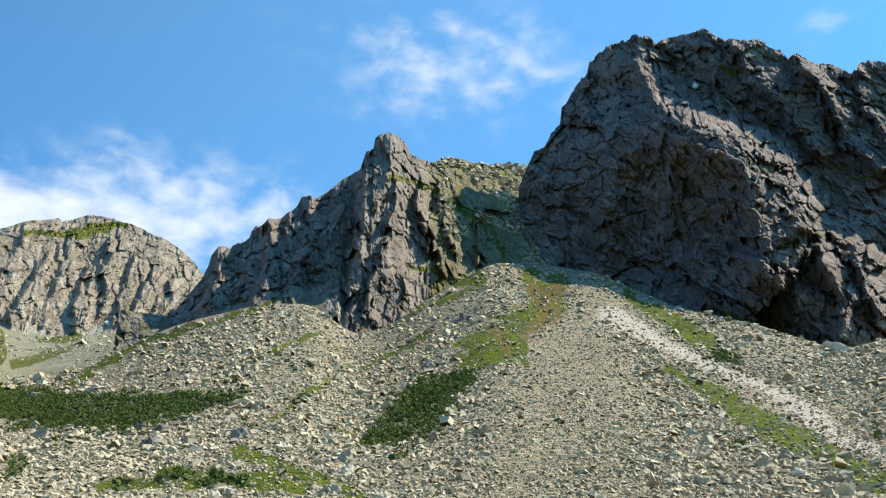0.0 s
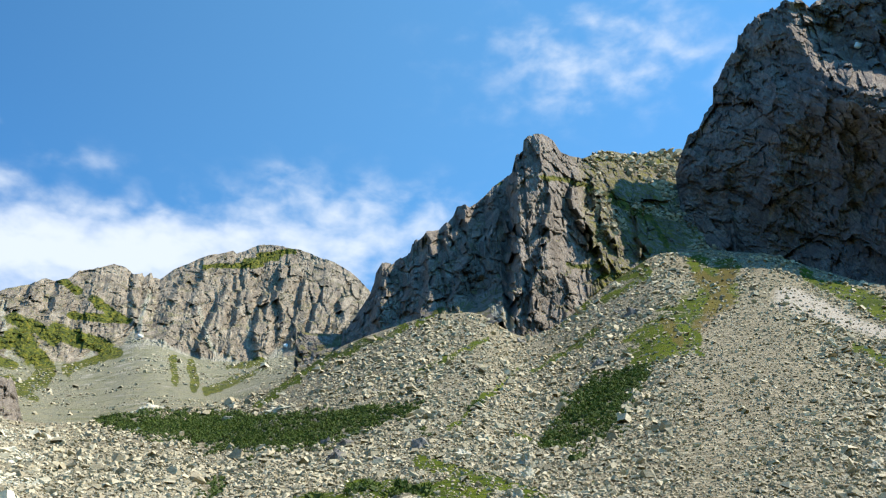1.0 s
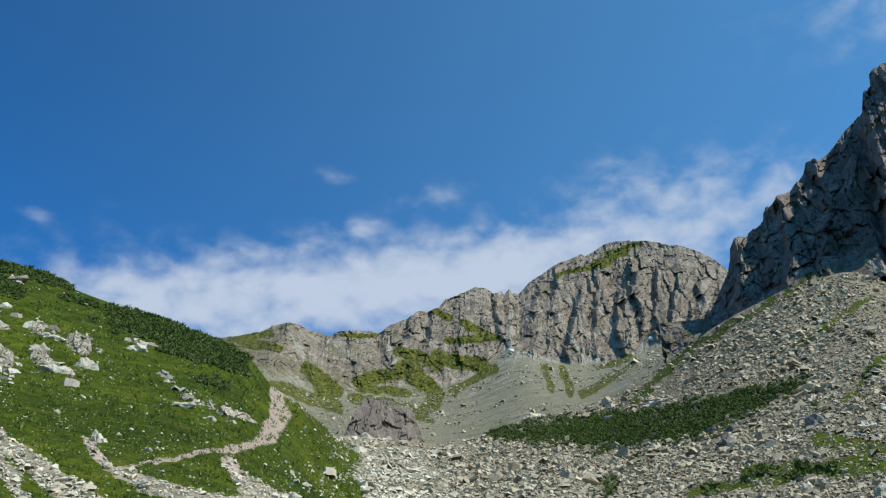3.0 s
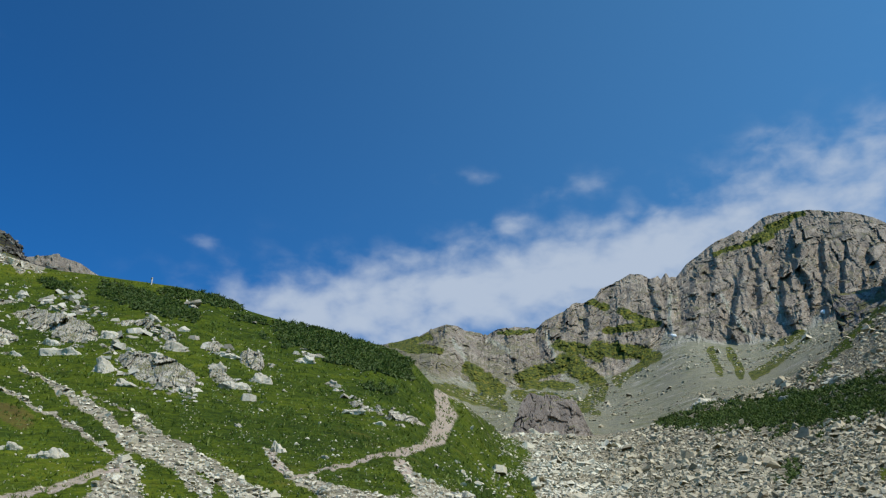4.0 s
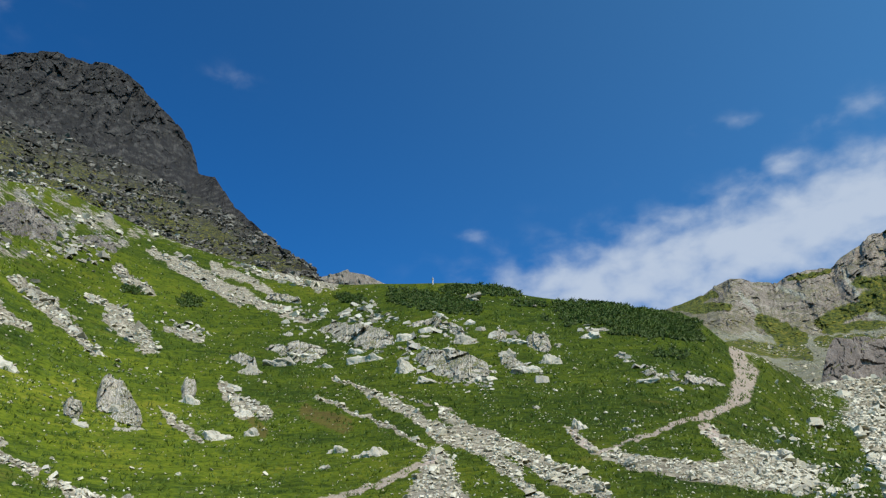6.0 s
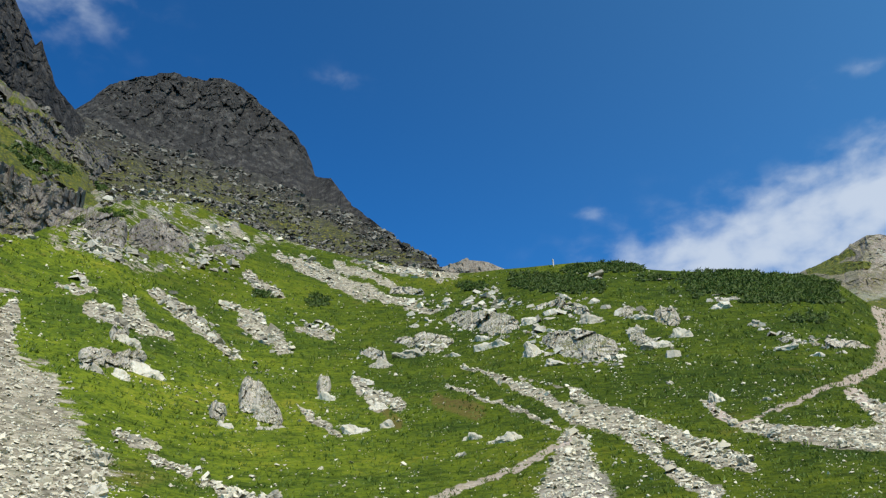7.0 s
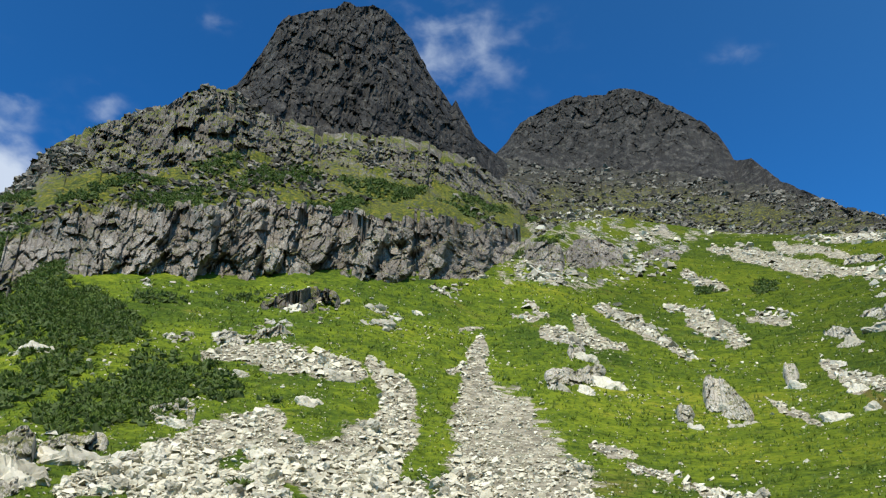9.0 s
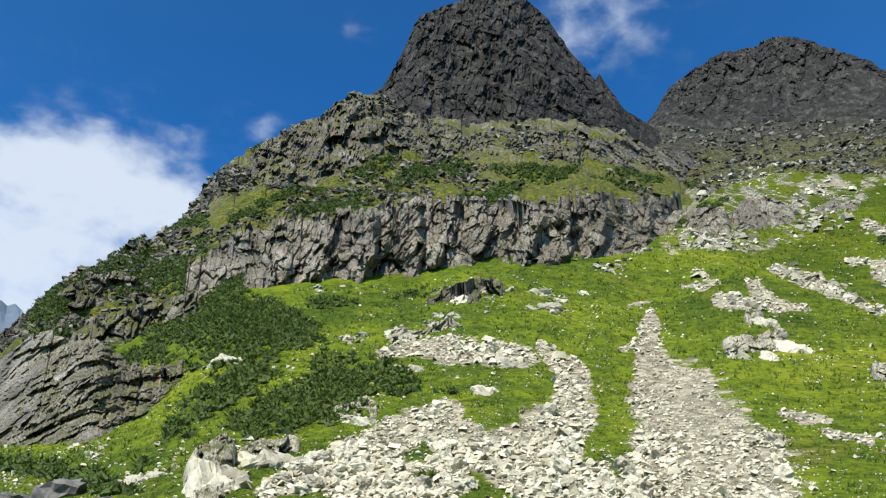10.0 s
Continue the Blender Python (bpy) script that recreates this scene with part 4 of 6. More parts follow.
FAR_TURF_2 = [
    (38.57, 21.37, 36.55, 19.91, 1.73, 1.24), (41.57, 20.58, 39.13, 21.01, 1.24, 0.99), (44.81, 21.12, 42.94, 19.85, 0.99, 0.99),
    (47.24, 19.84, 42.96, 18.85, 0.84, 0.99), (36.59, 19.42, 37.7, 18.48, 0.99, 0.74), (50.32, 22.42, 47.57, 23.12, 0.64, 0.59),
    (36.37, 22.14, 32.74, 21.41, 1.29, 0.99), (39.04, 22.52, 36.41, 21.64, 0.99, 0.99), (43.13, 23.38, 40.64, 23.33, 0.35, 0.35),
    (29.23, 21.6, 28.94, 20.11, 0.35, 0.45), (28.11, 21.49, 27.75, 19.76, 0.35, 0.5), (26.91, 19.67, 25.01, 20.66, 0.64, 0.59),
    (34.55, 24.29, 33.03, 23.42, 0.74, 0.74), (37.21, 25.21, 35.61, 24.61, 0.5, 0.5), (41.87, 19.58, 37.69, 18.72, 0.74, 0.74),
    (24.46, 28.32, 22.24, 28.77, 0.5, 0.5), (28.18, 27.17, 24.4, 27.82, 0.4, 0.5), (26.81, 19.65, 24.92, 20.9, 0.4, 0.35),
    (25.75, 21.33, 24.48, 21.67, 0.35, 0.35),
]

FAR_GULLIES = [
    (46.1, 23.0, 44.3, 20.3, 0.4, 0.4), (43.8, 23.0, 42.5, 22.2, 0.4, 0.4), (39.8, 23.2, 38.8, 20.5, 0.4, 0.5),
    (38.8, 20.5, 37.2, 19.3, 0.6, 0.6), (31.3, 25.3, 31.7, 22.5, 0.4, 0.6), (31.7, 22.5, 31.6, 20.9, 1.4, 2.5),
    (42.2, 19.5, 39.7, 19.4, 0.6, 0.6), (28.0, 24.8, 26.7, 22.0, 0.3, 0.4), (24.9, 24.8, 24.6, 22.7, 0.3, 0.5),
]

BUTTRESS_TURF = [
    (4.0, 33.7, 1.0, 33.0, 0.4, 0.6), (1.0, 33.0, -3.2, 30.5, 0.5, 0.7), (-2.8, 31.2, -4.3, 28.7, 0.6, 0.6),
    (2.6, 28.0, 0.2, 27.7, 0.5, 0.4), (0.2, 27.0, -2.6, 26.9, 0.7, 0.9), (1.4, 25.5, 3.7, 23.9, 0.6, 0.4),
    (-0.3, 34.4, -5.0, 33.6, 0.5, 0.4), (13.3, 24.6, 11.5, 25.5, 0.5, 0.4), (9.4, 32.7, 7.0, 33.4, 0.2, 0.2),
]

GULLY_SCREE = [
    (-7.3, 31.4, -6.4, 29.6, 0.6, 1.4), (-6.4, 29.6, -7.1, 27.5, 1.8, 2.9), (-4.1, 32.6, -4.8, 31.1, 0.7, 0.9),
    (8.0, 25.4, 6.8, 24.3, 0.9, 0.7),
]

CLIFF_TURF = [
    (-28.0, 30.1, -30.3, 29.9, 0.3, 0.3), (-18.4, 24.0, -23.2, 21.6, 0.4, 0.4), (-24.3, 27.8, -26.5, 27.1, 0.3, 0.3),
    (-21.7, 38.2, -22.8, 37.7, 0.5, 0.5),
]

FINE_FAN = [
    (-9.9, 24.5, -8.0, 19.7, 2.9, 10.7), (-8.0, 19.7, -6.8, 13.6, 10.7, 15.0), (-8.6, 27.0, -14.9, 22.3, 1.1, 1.1),
    (-14.9, 22.3, -22.9, 17.1, 1.1, 1.4), (-22.9, 17.1, -26.4, 14.7, 1.6, 2.1), (101.6, 21.0, 101.6, 18.2, 0.7, 2.1),
    (101.6, 17.9, 99.2, 14.4, 2.9, 6.1), (99.5, 14.4, 98.2, 10.7, 6.8, 11.1),
]

TALL_TOWER_FOOT = [
    (98.5, 31.3), (100.5, 32.4), (102.2, 33.5), (106.0, 34.7), (109.9, 34.7), (113.7, 34.3), (117.1, 34.7),
    (119.2, 34.9), (121.1, 34.0),
]

LOW_TOWER_FOOT = [
    (77.4, 26.5), (80.9, 28.2), (83.7, 29.1), (87.3, 30.2), (91.2, 30.8), (95.2, 31.1), (98.1, 31.6), (100.5, 32.2),
    (102.2, 31.7),
]

OUTCROPS = [
    ([(117.3, 33.3), (119.1, 34.4), (120.5, 35.1), (123.3, 34.8), (125.0, 33.5), (127.8, 32.3), (129.4, 31.3)],
     [(116.7, 31.8), (121.8, 30.8), (125.4, 30.0), (129.3, 29.1)]),
    ([(112.9, 32.8), (114.5, 33.5), (117.0, 34.3), (119.4, 33.7)],
     [(112.6, 31.9), (119.2, 31.8)]),
    ([(96.0, 29.0), (96.9, 30.1), (101.4, 31.7), (105.1, 32.3), (107.7, 33.3), (110.2, 32.4), (113.6, 33.1)],
     [(96.0, 28.3), (101.4, 30.1), (107.6, 31.3), (113.5, 31.7)]),
    ([(110.8, 23.5), (112.8, 24.1), (114.7, 23.5), (116.8, 22.8)],
     [(110.4, 22.7), (116.8, 22.1)]),
    ([(131.3, 21.9), (132.4, 22.4), (134.8, 21.4), (137.4, 20.6), (139.4, 18.9)],
     [(130.9, 21.1), (136.4, 18.2), (139.2, 17.3)]),
    ([(135.0, 22.8), (137.1, 23.2), (139.4, 22.2), (141.3, 20.1)],
     [(134.5, 21.8), (138.4, 20.4), (141.1, 19.0)]),
]

STEP_TOP = [
    (36.0, 17.5), (37.2, 18.5), (38.3, 19.1), (40.5, 19.5), (42.4, 19.7), (43.4, 19.3),
]

STEP_FOOT = [
    (36.0, 16.6), (43.8, 17.2),
]

PALE_OUTCROPS = [
    ([(95.3, 26.5), (97.1, 27.1), (99.1, 27.1), (100.5, 26.2)],
     [(95.5, 24.8), (98.0, 24.5), (100.5, 24.9)]),
    ([(91.2, 25.7), (92.4, 26.7), (93.9, 27.2), (95.9, 26.5)],
     [(91.2, 24.9), (93.3, 24.8), (96.0, 25.1)]),
    ([(87.4, 25.4), (89.4, 26.1), (91.0, 25.6)],
     [(87.5, 24.5), (91.1, 24.9)]),
    ([(100.7, 24.9), (101.9, 25.7), (103.9, 25.3), (105.6, 24.8)],
     [(100.7, 24.3), (103.5, 24.1), (105.6, 24.2)]),
    ([(114.1, 21.1), (114.9, 21.7), (117.0, 20.8), (118.5, 20.9), (119.5, 20.3)],
     [(114.0, 20.5), (116.5, 20.0), (119.4, 19.7)]),
    ([(119.2, 16.1), (120.4, 16.6), (122.0, 16.2), (123.2, 15.4)],
     [(119.2, 15.4), (120.4, 14.8), (123.0, 14.3)]),
    ([(128.0, 13.4), (129.1, 14.2), (130.7, 13.3), (131.8, 11.3)],
     [(127.8, 11.5), (129.4, 10.1), (131.6, 9.6)]),
    ([(124.0, 13.6), (124.9, 14.2), (127.3, 13.8), (128.7, 13.1)],
     [(124.0, 12.8), (126.2, 12.1), (128.5, 11.8)]),
    ([(68.75, 21.46), (69.91, 21.97), (71.87, 22.28), (73.38, 22.25), (74.95, 21.59)],
     [(68.88, 20.42), (71.14, 19.8), (73.03, 20.52), (74.98, 21.23)]),
    ([(62.44, 18.92), (62.87, 19.72), (63.91, 20.35), (65.25, 20.78), (66.67, 20.78), (68.14, 20.54)],
     [(62.5, 18.59), (63.62, 17.96), (64.97, 18.04), (66.97, 18.63), (68.21, 20.01)]),
    ([(59.42, 19.11), (60.39, 19.77), (61.4, 20.36), (62.53, 20.4)],
     [(59.51, 18.68), (60.99, 18.95), (62.68, 19.51)]),
    ([(64.08, 21.06), (64.32, 22.19), (65.61, 22.28), (66.37, 22.84), (67.63, 22.51), (68.91, 22.11)],
     [(64.15, 20.61), (65.63, 21.36), (67.0, 21.82), (68.98, 21.55)]),
    ([(61.25, 21.17), (61.32, 22.0), (62.27, 21.84), (63.1, 21.34)],
     [(61.32, 20.78), (62.22, 20.81), (63.14, 21.12)]),
    ([(58.33, 21.08), (58.95, 21.45), (59.79, 21.72), (60.75, 21.39)],
     [(58.66, 19.69), (59.92, 19.92), (60.81, 20.84)]),
    ([(73.29, 19.95), (73.52, 20.65), (75.5, 21.0), (76.53, 20.72), (78.18, 20.6)],
     [(73.3, 19.79), (75.15, 18.93), (76.61, 19.42), (78.21, 20.08)]),
    ([(77.7, 18.76), (78.34, 19.9), (79.35, 20.12), (80.38, 19.62)],
     [(77.71, 18.55), (79.14, 19.07), (80.38, 19.48)]),
    ([(75.09, 23.02), (75.81, 23.73), (77.36, 23.86), (78.56, 23.31)],
     [(75.11, 22.83), (76.91, 22.79), (78.58, 22.96)]),
    ([(92.95, 18.94), (94.09, 19.29), (95.29, 18.94), (96.77, 19.13), (97.81, 18.66)],
     [(92.91, 18.41), (94.46, 17.73), (96.15, 17.68), (97.75, 18.09)]),
    ([(94.24, 20.06), (94.8, 20.45), (95.54, 20.45), (96.2, 19.78)],
     [(94.2, 19.52), (95.07, 19.28), (96.16, 19.36)]),
    ([(84.3, 15.36), (85.29, 16.69), (86.17, 17.87), (87.05, 18.1), (87.9, 17.33)],
     [(84.3, 14.85), (86.5, 15.08), (87.79, 15.65)]),
    ([(50.26, 17.97), (51.14, 18.44), (52.52, 18.94), (53.74, 18.87)],
     [(50.33, 17.45), (52.15, 17.99), (53.76, 18.64)]),
    ([(47.43, 17.48), (48.83, 18.12), (49.75, 18.25), (51.17, 18.21)],
     [(47.51, 17.0), (49.45, 17.08), (51.25, 17.6)]),
    ([(87.85, 16.17), (88.88, 16.5), (89.67, 16.13)],
     [(87.64, 14.97), (88.58, 14.84), (89.59, 15.7)]),
    ([(81.33, 17.47), (81.82, 18.23), (82.55, 18.4), (82.97, 17.57)],
     [(81.28, 17.13), (82.03, 16.29), (82.85, 16.67)]),
]

UPPER_TURF = [
    (130.3, 27.6, 123.5, 29.8, 0.9, 0.7), (123.5, 29.8, 119.0, 30.8, 0.9, 1.0), (118.9, 29.8, 115.7, 30.1, 0.6, 0.6),
    (128.4, 31.7, 125.2, 32.5, 0.6, 0.6), (113.5, 32.6, 110.2, 32.3, 0.5, 0.6), (109.7, 31.6, 103.5, 30.7, 1.0, 1.0),
    (119.1, 31.1, 113.5, 31.9, 0.6, 0.9), (106.8, 32.8, 102.6, 31.7, 0.6, 0.7), (129.9, 25.6, 126.7, 26.9, 0.6, 0.6),
    (133.1, 25.0, 131.0, 24.4, 1.2, 1.2), (110.1, 30.5, 107.6, 29.9, 0.7, 0.7), (103.9, 30.3, 99.4, 28.8, 0.7, 0.8),
    (133.9, 25.0, 129.4, 24.4, 1.2, 0.9), (136.9, 23.9, 132.8, 25.4, 0.9, 0.6), (140.2, 21.1, 137.0, 22.5, 0.6, 0.6),
]

GRASS_PATCHES_3 = [
    (-8.0, 26.5, -4.5, 23.3, 1.8, 3.2), (-4.5, 23.3, -1.7, 22.0, 2.5, 1.8), (-12.7, 25.6, -17.7, 21.7, 0.9, 0.9),
    (0.2, 25.5, -3.0, 26.9, 0.7, 0.7), (8.7, 23.6, 13.3, 21.5, 0.7, 0.6),
]

RUST_PATCHES_2 = [
    (-8.0, 26.4, -6.0, 23.3, 1.6, 1.4), (-3.7, 23.7, -4.4, 22.6, 1.1, 0.7),
]

ROCKY_TURF = [
    (76.0, 22.1, 68.0, 21.1, 2.0, 2.5), (68.1, 20.4, 62.8, 18.7, 2.0, 2.1), (66.7, 19.1, 63.2, 18.2, 1.4, 1.3),
    (67.1, 22.3, 64.2, 21.8, 1.3, 1.4), (62.4, 21.5, 60.9, 21.5, 1.0, 1.0), (59.9, 21.3, 58.3, 20.1, 1.1, 1.3),
    (62.3, 19.9, 59.2, 18.8, 0.8, 0.9), (56.6, 21.5, 55.4, 21.4, 0.7, 0.8), (54.2, 19.8, 49.2, 17.6, 0.8, 1.0),
    (71.6, 23.5, 69.4, 22.7, 1.0, 1.0), (74.0, 22.9, 70.6, 22.2, 1.1, 1.1), (75.7, 20.2, 74.6, 19.4, 0.9, 0.9),
    (64.6, 24.0, 62.8, 23.6, 0.8, 0.6), (60.2, 23.5, 58.8, 23.0, 0.4, 0.4),
]

ROCKY_TURF_2 = [
    (96.3, 21.5, 94.5, 20.7, 0.7, 0.9), (92.9, 22.7, 89.9, 20.8, 1.1, 1.0), (89.9, 20.6, 88.0, 19.3, 0.6, 0.6),
    (88.1, 22.2, 85.4, 20.2, 1.3, 1.6), (83.6, 21.3, 81.7, 21.0, 0.8, 0.9), (99.0, 25.6, 95.3, 24.9, 1.8, 1.8),
    (95.0, 25.4, 88.3, 24.9, 1.6, 1.4), (87.9, 24.0, 85.6, 23.4, 0.6, 0.8), (84.9, 25.5, 79.8, 23.3, 0.9, 1.0),
    (79.8, 25.2, 75.5, 24.6, 1.0, 0.9), (98.6, 23.1, 97.3, 22.6, 0.5, 0.5), (79.5, 17.8, 77.6, 16.4, 0.8, 0.9),
    (93.8, 14.2, 92.7, 13.7, 0.6, 0.6), (92.0, 12.9, 89.3, 12.3, 0.5, 0.6), (104.8, 24.3, 102.8, 23.9, 1.1, 1.1),
]

ROCKY_TURF_3 = [
    (115.7, 23.1, 111.2, 23.3, 1.0, 1.1), (109.6, 22.4, 107.3, 21.7, 0.7, 0.7), (121.9, 20.0, 120.9, 20.2, 0.6, 0.6),
    (119.1, 20.3, 117.7, 20.6, 0.9, 1.0), (116.3, 21.1, 114.8, 21.4, 1.1, 1.1), (106.6, 24.9, 105.0, 24.6, 0.5, 0.5),
    (124.5, 23.1, 121.3, 23.4, 0.5, 0.6), (112.6, 22.0, 111.5, 22.3, 0.5, 0.5), (108.9, 23.1, 107.3, 22.4, 0.6, 0.8),
    (103.5, 25.3, 101.1, 24.8, 0.6, 0.6), (122.8, 14.6, 119.9, 15.5, 1.1, 1.4), (128.7, 14.0, 125.9, 14.0, 1.3, 1.3),
]


BAND_EDGES = [  # line, width towards lower bearings, width towards higher bearings, depth
    ([(112.14, 29.02), (111.82, 27.22), (112.67, 25.83)], 0.35, 1.5, 3.2),
    ([(114.18, 28.72), (114.64, 26.59), (115.66, 24.82)], 0.35, 1.5, 3.2),
    ([(109.29, 29.06), (108.41, 27.4), (109.15, 25.31)], 0.35, 1.5, 3.2),
    ([(106.9, 28.72), (106.19, 26.89), (106.81, 25.34)], 0.35, 1.5, 3.2),
    ([(104.07, 29.0), (103.71, 27.03), (104.46, 25.51)], 0.35, 1.5, 3.2),
    ([(101.01, 28.32), (100.9, 26.37), (101.9, 24.55)], 0.35, 1.5, 3.2),
    ([(117.03, 28.75), (116.83, 26.61), (117.04, 24.12)], 0.35, 1.5, 3.2),
    ([(120.26, 28.36), (120.01, 26.23), (120.56, 24.44)], 0.35, 1.5, 3.2),
    ([(123.05, 27.92), (123.14, 25.79), (124.02, 23.98)], 0.35, 1.5, 3.2),
]

FAR_EDGES = [  # line, width of the lit side, width of the shaded side, depth
    ([(22.65, 27.21), (22.75, 26.32), (22.43, 25.08), (22.61, 24.19)], 1.2, 0.35, 22),
    ([(21.12, 26.56), (21.32, 25.66), (21.6, 24.46), (21.68, 23.49)], 1.0, 0.3, 18),
    ([(19.87, 26.0), (20.25, 24.84), (20.51, 23.56), (20.77, 22.42)], 0.9, 0.3, 20),
    ([(18.33, 26.08), (18.49, 25.06), (19.01, 23.64), (19.36, 22.74)], 0.9, 0.4, 20),
    ([(17.18, 25.74), (17.69, 24.71), (18.17, 23.42)], 0.7, 0.35, 18),
    ([(23.6, 25.75), (23.9, 24.72), (24.04, 23.58), (24.13, 22.07)], 1.2, 0.35, 20),
    ([(25.37, 26.72), (25.48, 25.46), (25.72, 24.18), (25.89, 22.43)], 1.4, 0.5, 14),
    ([(26.49, 25.86), (26.85, 24.57), (27.27, 23.29), (27.42, 22.16)], 1.3, 0.4, 18),
    ([(27.97, 26.7), (28.17, 25.43), (28.51, 24.15), (28.74, 23.13)], 1.2, 0.5, 12),
    ([(29.47, 26.02), (29.42, 24.91), (29.73, 23.64), (29.97, 22.75)], 1.0, 0.4, 12),
    ([(30.68, 26.11), (31.1, 24.82), (31.53, 23.66)], 0.5, 0.5, 8),
    ([(32.63, 26.08), (32.53, 24.87), (32.05, 23.71)], 1.2, 0.4, 12),
    ([(34.82, 26.1), (34.93, 24.86), (34.89, 23.54), (34.88, 22.34)], 1.4, 0.5, 12),
    ([(36.83, 25.02), (36.79, 23.83), (36.96, 22.49)], 1.2, 0.4, 12),
    ([(39.13, 23.65), (39.16, 22.82)], 0.9, 0.4, 10),
    ([(37.92, 24.99), (38.42, 23.75), (38.91, 22.51), (39.34, 22.02)], 1.2, 0.5, 14),
    ([(40.07, 23.82), (40.11, 23.06), (39.88, 22.17)], 0.8, 0.4, 10),
    ([(46.61, 23.77), (47.01, 22.62), (47.55, 21.6), (47.66, 20.59)], 1.6, 0.6, 22),
    ([(45.63, 23.39), (45.08, 22.13), (44.81, 20.86)], 0.6, 0.4, 8),
    ([(42.85, 23.5), (42.06, 22.1), (41.69, 20.96)], 0.9, 0.5, 10),
]

BUTTRESS_EDGES = [  # line, width of the lit side, width of the shaded side, depth
    ([(3.44, 32.63), (3.73, 30.23), (4.89, 26.98), (5.95, 23.47)], 1.2, 0.22, 9),
    ([(1.86, 32.89), (1.74, 31.74), (0.92, 29.77), (0.26, 27.94)], 0.9, 0.3, 12),
    ([(0.1, 32.61), (-0.08, 30.95), (-0.72, 29.12)], 0.9, 0.25, 10),
    ([(-2.36, 31.1), (-2.51, 29.69), (-2.77, 28.53)], 0.8, 0.25, 9),
    ([(4.68, 27.99), (4.54, 26.7), (5.16, 24.96)], 0.8, 0.2, 6),
    ([(2.73, 27.36), (2.56, 26.08), (3.19, 24.6)], 0.7, 0.2, 6),
    ([(9.95, 32.05), (9.54, 30.2), (9.88, 28.16), (10.91, 26.25)], 1.3, 0.5, 12),
    ([(8.11, 32.85), (7.88, 30.93), (8.41, 28.64)], 1.0, 0.5, 8),
    ([(12.8, 30.27), (12.35, 28.43), (12.48, 26.64), (13.03, 25.1)], 1.3, 0.4, 12),
    ([(11.31, 30.73), (11.03, 28.94), (11.33, 26.89)], 0.9, 0.3, 8),
    ([(14.25, 28.92), (13.92, 27.13), (14.17, 25.6)], 0.9, 0.35, 8),
    ([(15.83, 28.24), (15.48, 26.59), (15.84, 24.8)], 0.9, 0.35, 8),
    ([(6.24, 33.67), (6.02, 32.26), (6.63, 29.35), (6.9, 26.81), (7.15, 24.27)], 1.6, 0.3, 10),
]

CLIFF_EDGES = [  # line, width of the lit side, width of the shaded side, depth
    ([(-15.62, 39.61), (-16.31, 37.46), (-17.86, 35.68), (-19.95, 33.95), (-21.44, 32.65), (-22.04, 31.0), (-22.22, 29.25), (-22.49, 27.14)], 2.4, 3.0, 30),
    ([(-21.01, 38.38), (-21.42, 36.94), (-20.42, 35.76)], 0.9, 0.4, 10),
    ([(-13.62, 39.53), (-13.74, 36.07), (-12.84, 32.67), (-11.21, 29.31)], 2.0, 1.2, 12),
    ([(-17.8, 39.62), (-16.22, 38.16), (-14.73, 36.99)], 1.0, 0.5, 8),
    ([(-22.84, 39.37), (-23.6, 37.52), (-25.34, 35.1), (-26.52, 32.46)], 1.6, 0.7, 16),
    ([(-27.14, 37.37), (-28.11, 35.45), (-28.66, 32.29), (-30.43, 30.16)], 1.8, 0.7, 18),
    ([(-30.08, 35.76), (-30.46, 33.49), (-31.82, 31.12)], 1.5, 0.6, 16),
    ([(-22.17, 26.51), (-24.3, 28.01), (-25.6, 27.51), (-25.73, 25.2), (-26.23, 23.11), (-25.46, 21.26)], 1.6, 0.8, 26),
    ([(-25.6, 27.51), (-27.39, 26.37), (-27.65, 23.5), (-27.78, 21.51)], 1.5, 0.6, 22),
    ([(-18.12, 28.51), (-18.13, 26.43), (-17.6, 24.42)], 0.9, 0.5, 8),
    ([(-23.4, 25.62), (-23.64, 23.56), (-22.96, 21.99)], 0.8, 0.4, 8),
    ([(-16.78, 34.28), (-16.7, 31.5), (-15.38, 28.17)], 1.2, 0.6, 8),
]


# ---- ground ----
# Rings of the ground: rise and distance by bearing. Between two rings the rise changes evenly with the log of the distance.
RING_1 = ([(-60, 2), (-34, 9.5), (0, 10.5), (45, 8.5), (60, 8.5), (90, 6.5), (115, 7.5), (142, 6.5), (165, -6), (200, -10), (270, -6), (300, 2)], 28)
R2_RISE = [(-60, 14), (-34, 21.2), (-25, 20.5), (-21, 22.6), (-15, 24.9), (-11, 27), (-7, 27.9), (-3.5, 28), (0, 26.4), (3.7, 24.3),
           (6, 23.5), (9, 25.3), (13.3, 24.9), (17.5, 23.3), (21.4, 21.3), (25.7, 19), (29.4, 18.5), (33, 17.4), (36.7, 16.9), (42.8, 17.2)]
R2_RISE += [(a, e) for a, e in HILL_CREST if a < 77] + [(81.4, 25.6), (87, 26.9), (92, 28.4), (96.5, 28.0), (99, 26.2), (102, 24.7), (106, 24.4), (113.5, 24.6),
           (117, 23.9), (124, 23.6), (130, 22), (134, 17.7), (138, 15), (143, 12), (150, 4), (170, -2), (270, -2), (300, 14)]
R2_FAR = [(-60, 200), (-34, 260), (-25, 250), (-15, 310), (-7, 360), (0, 320), (6, 290), (13, 320), (17.5, 340), (25, 420), (36, 390),
          (42.8, 260), (44.5, 175), (47, 145), (52, 138), (60, 150), (68, 165), (77, 205), (87, 230), (92, 222), (96, 180), (100, 142), (104, 118), (110, 106), (125, 100),
          (133, 88), (143, 70), (150, 90), (170, 200), (270, 220), (300, 200)]
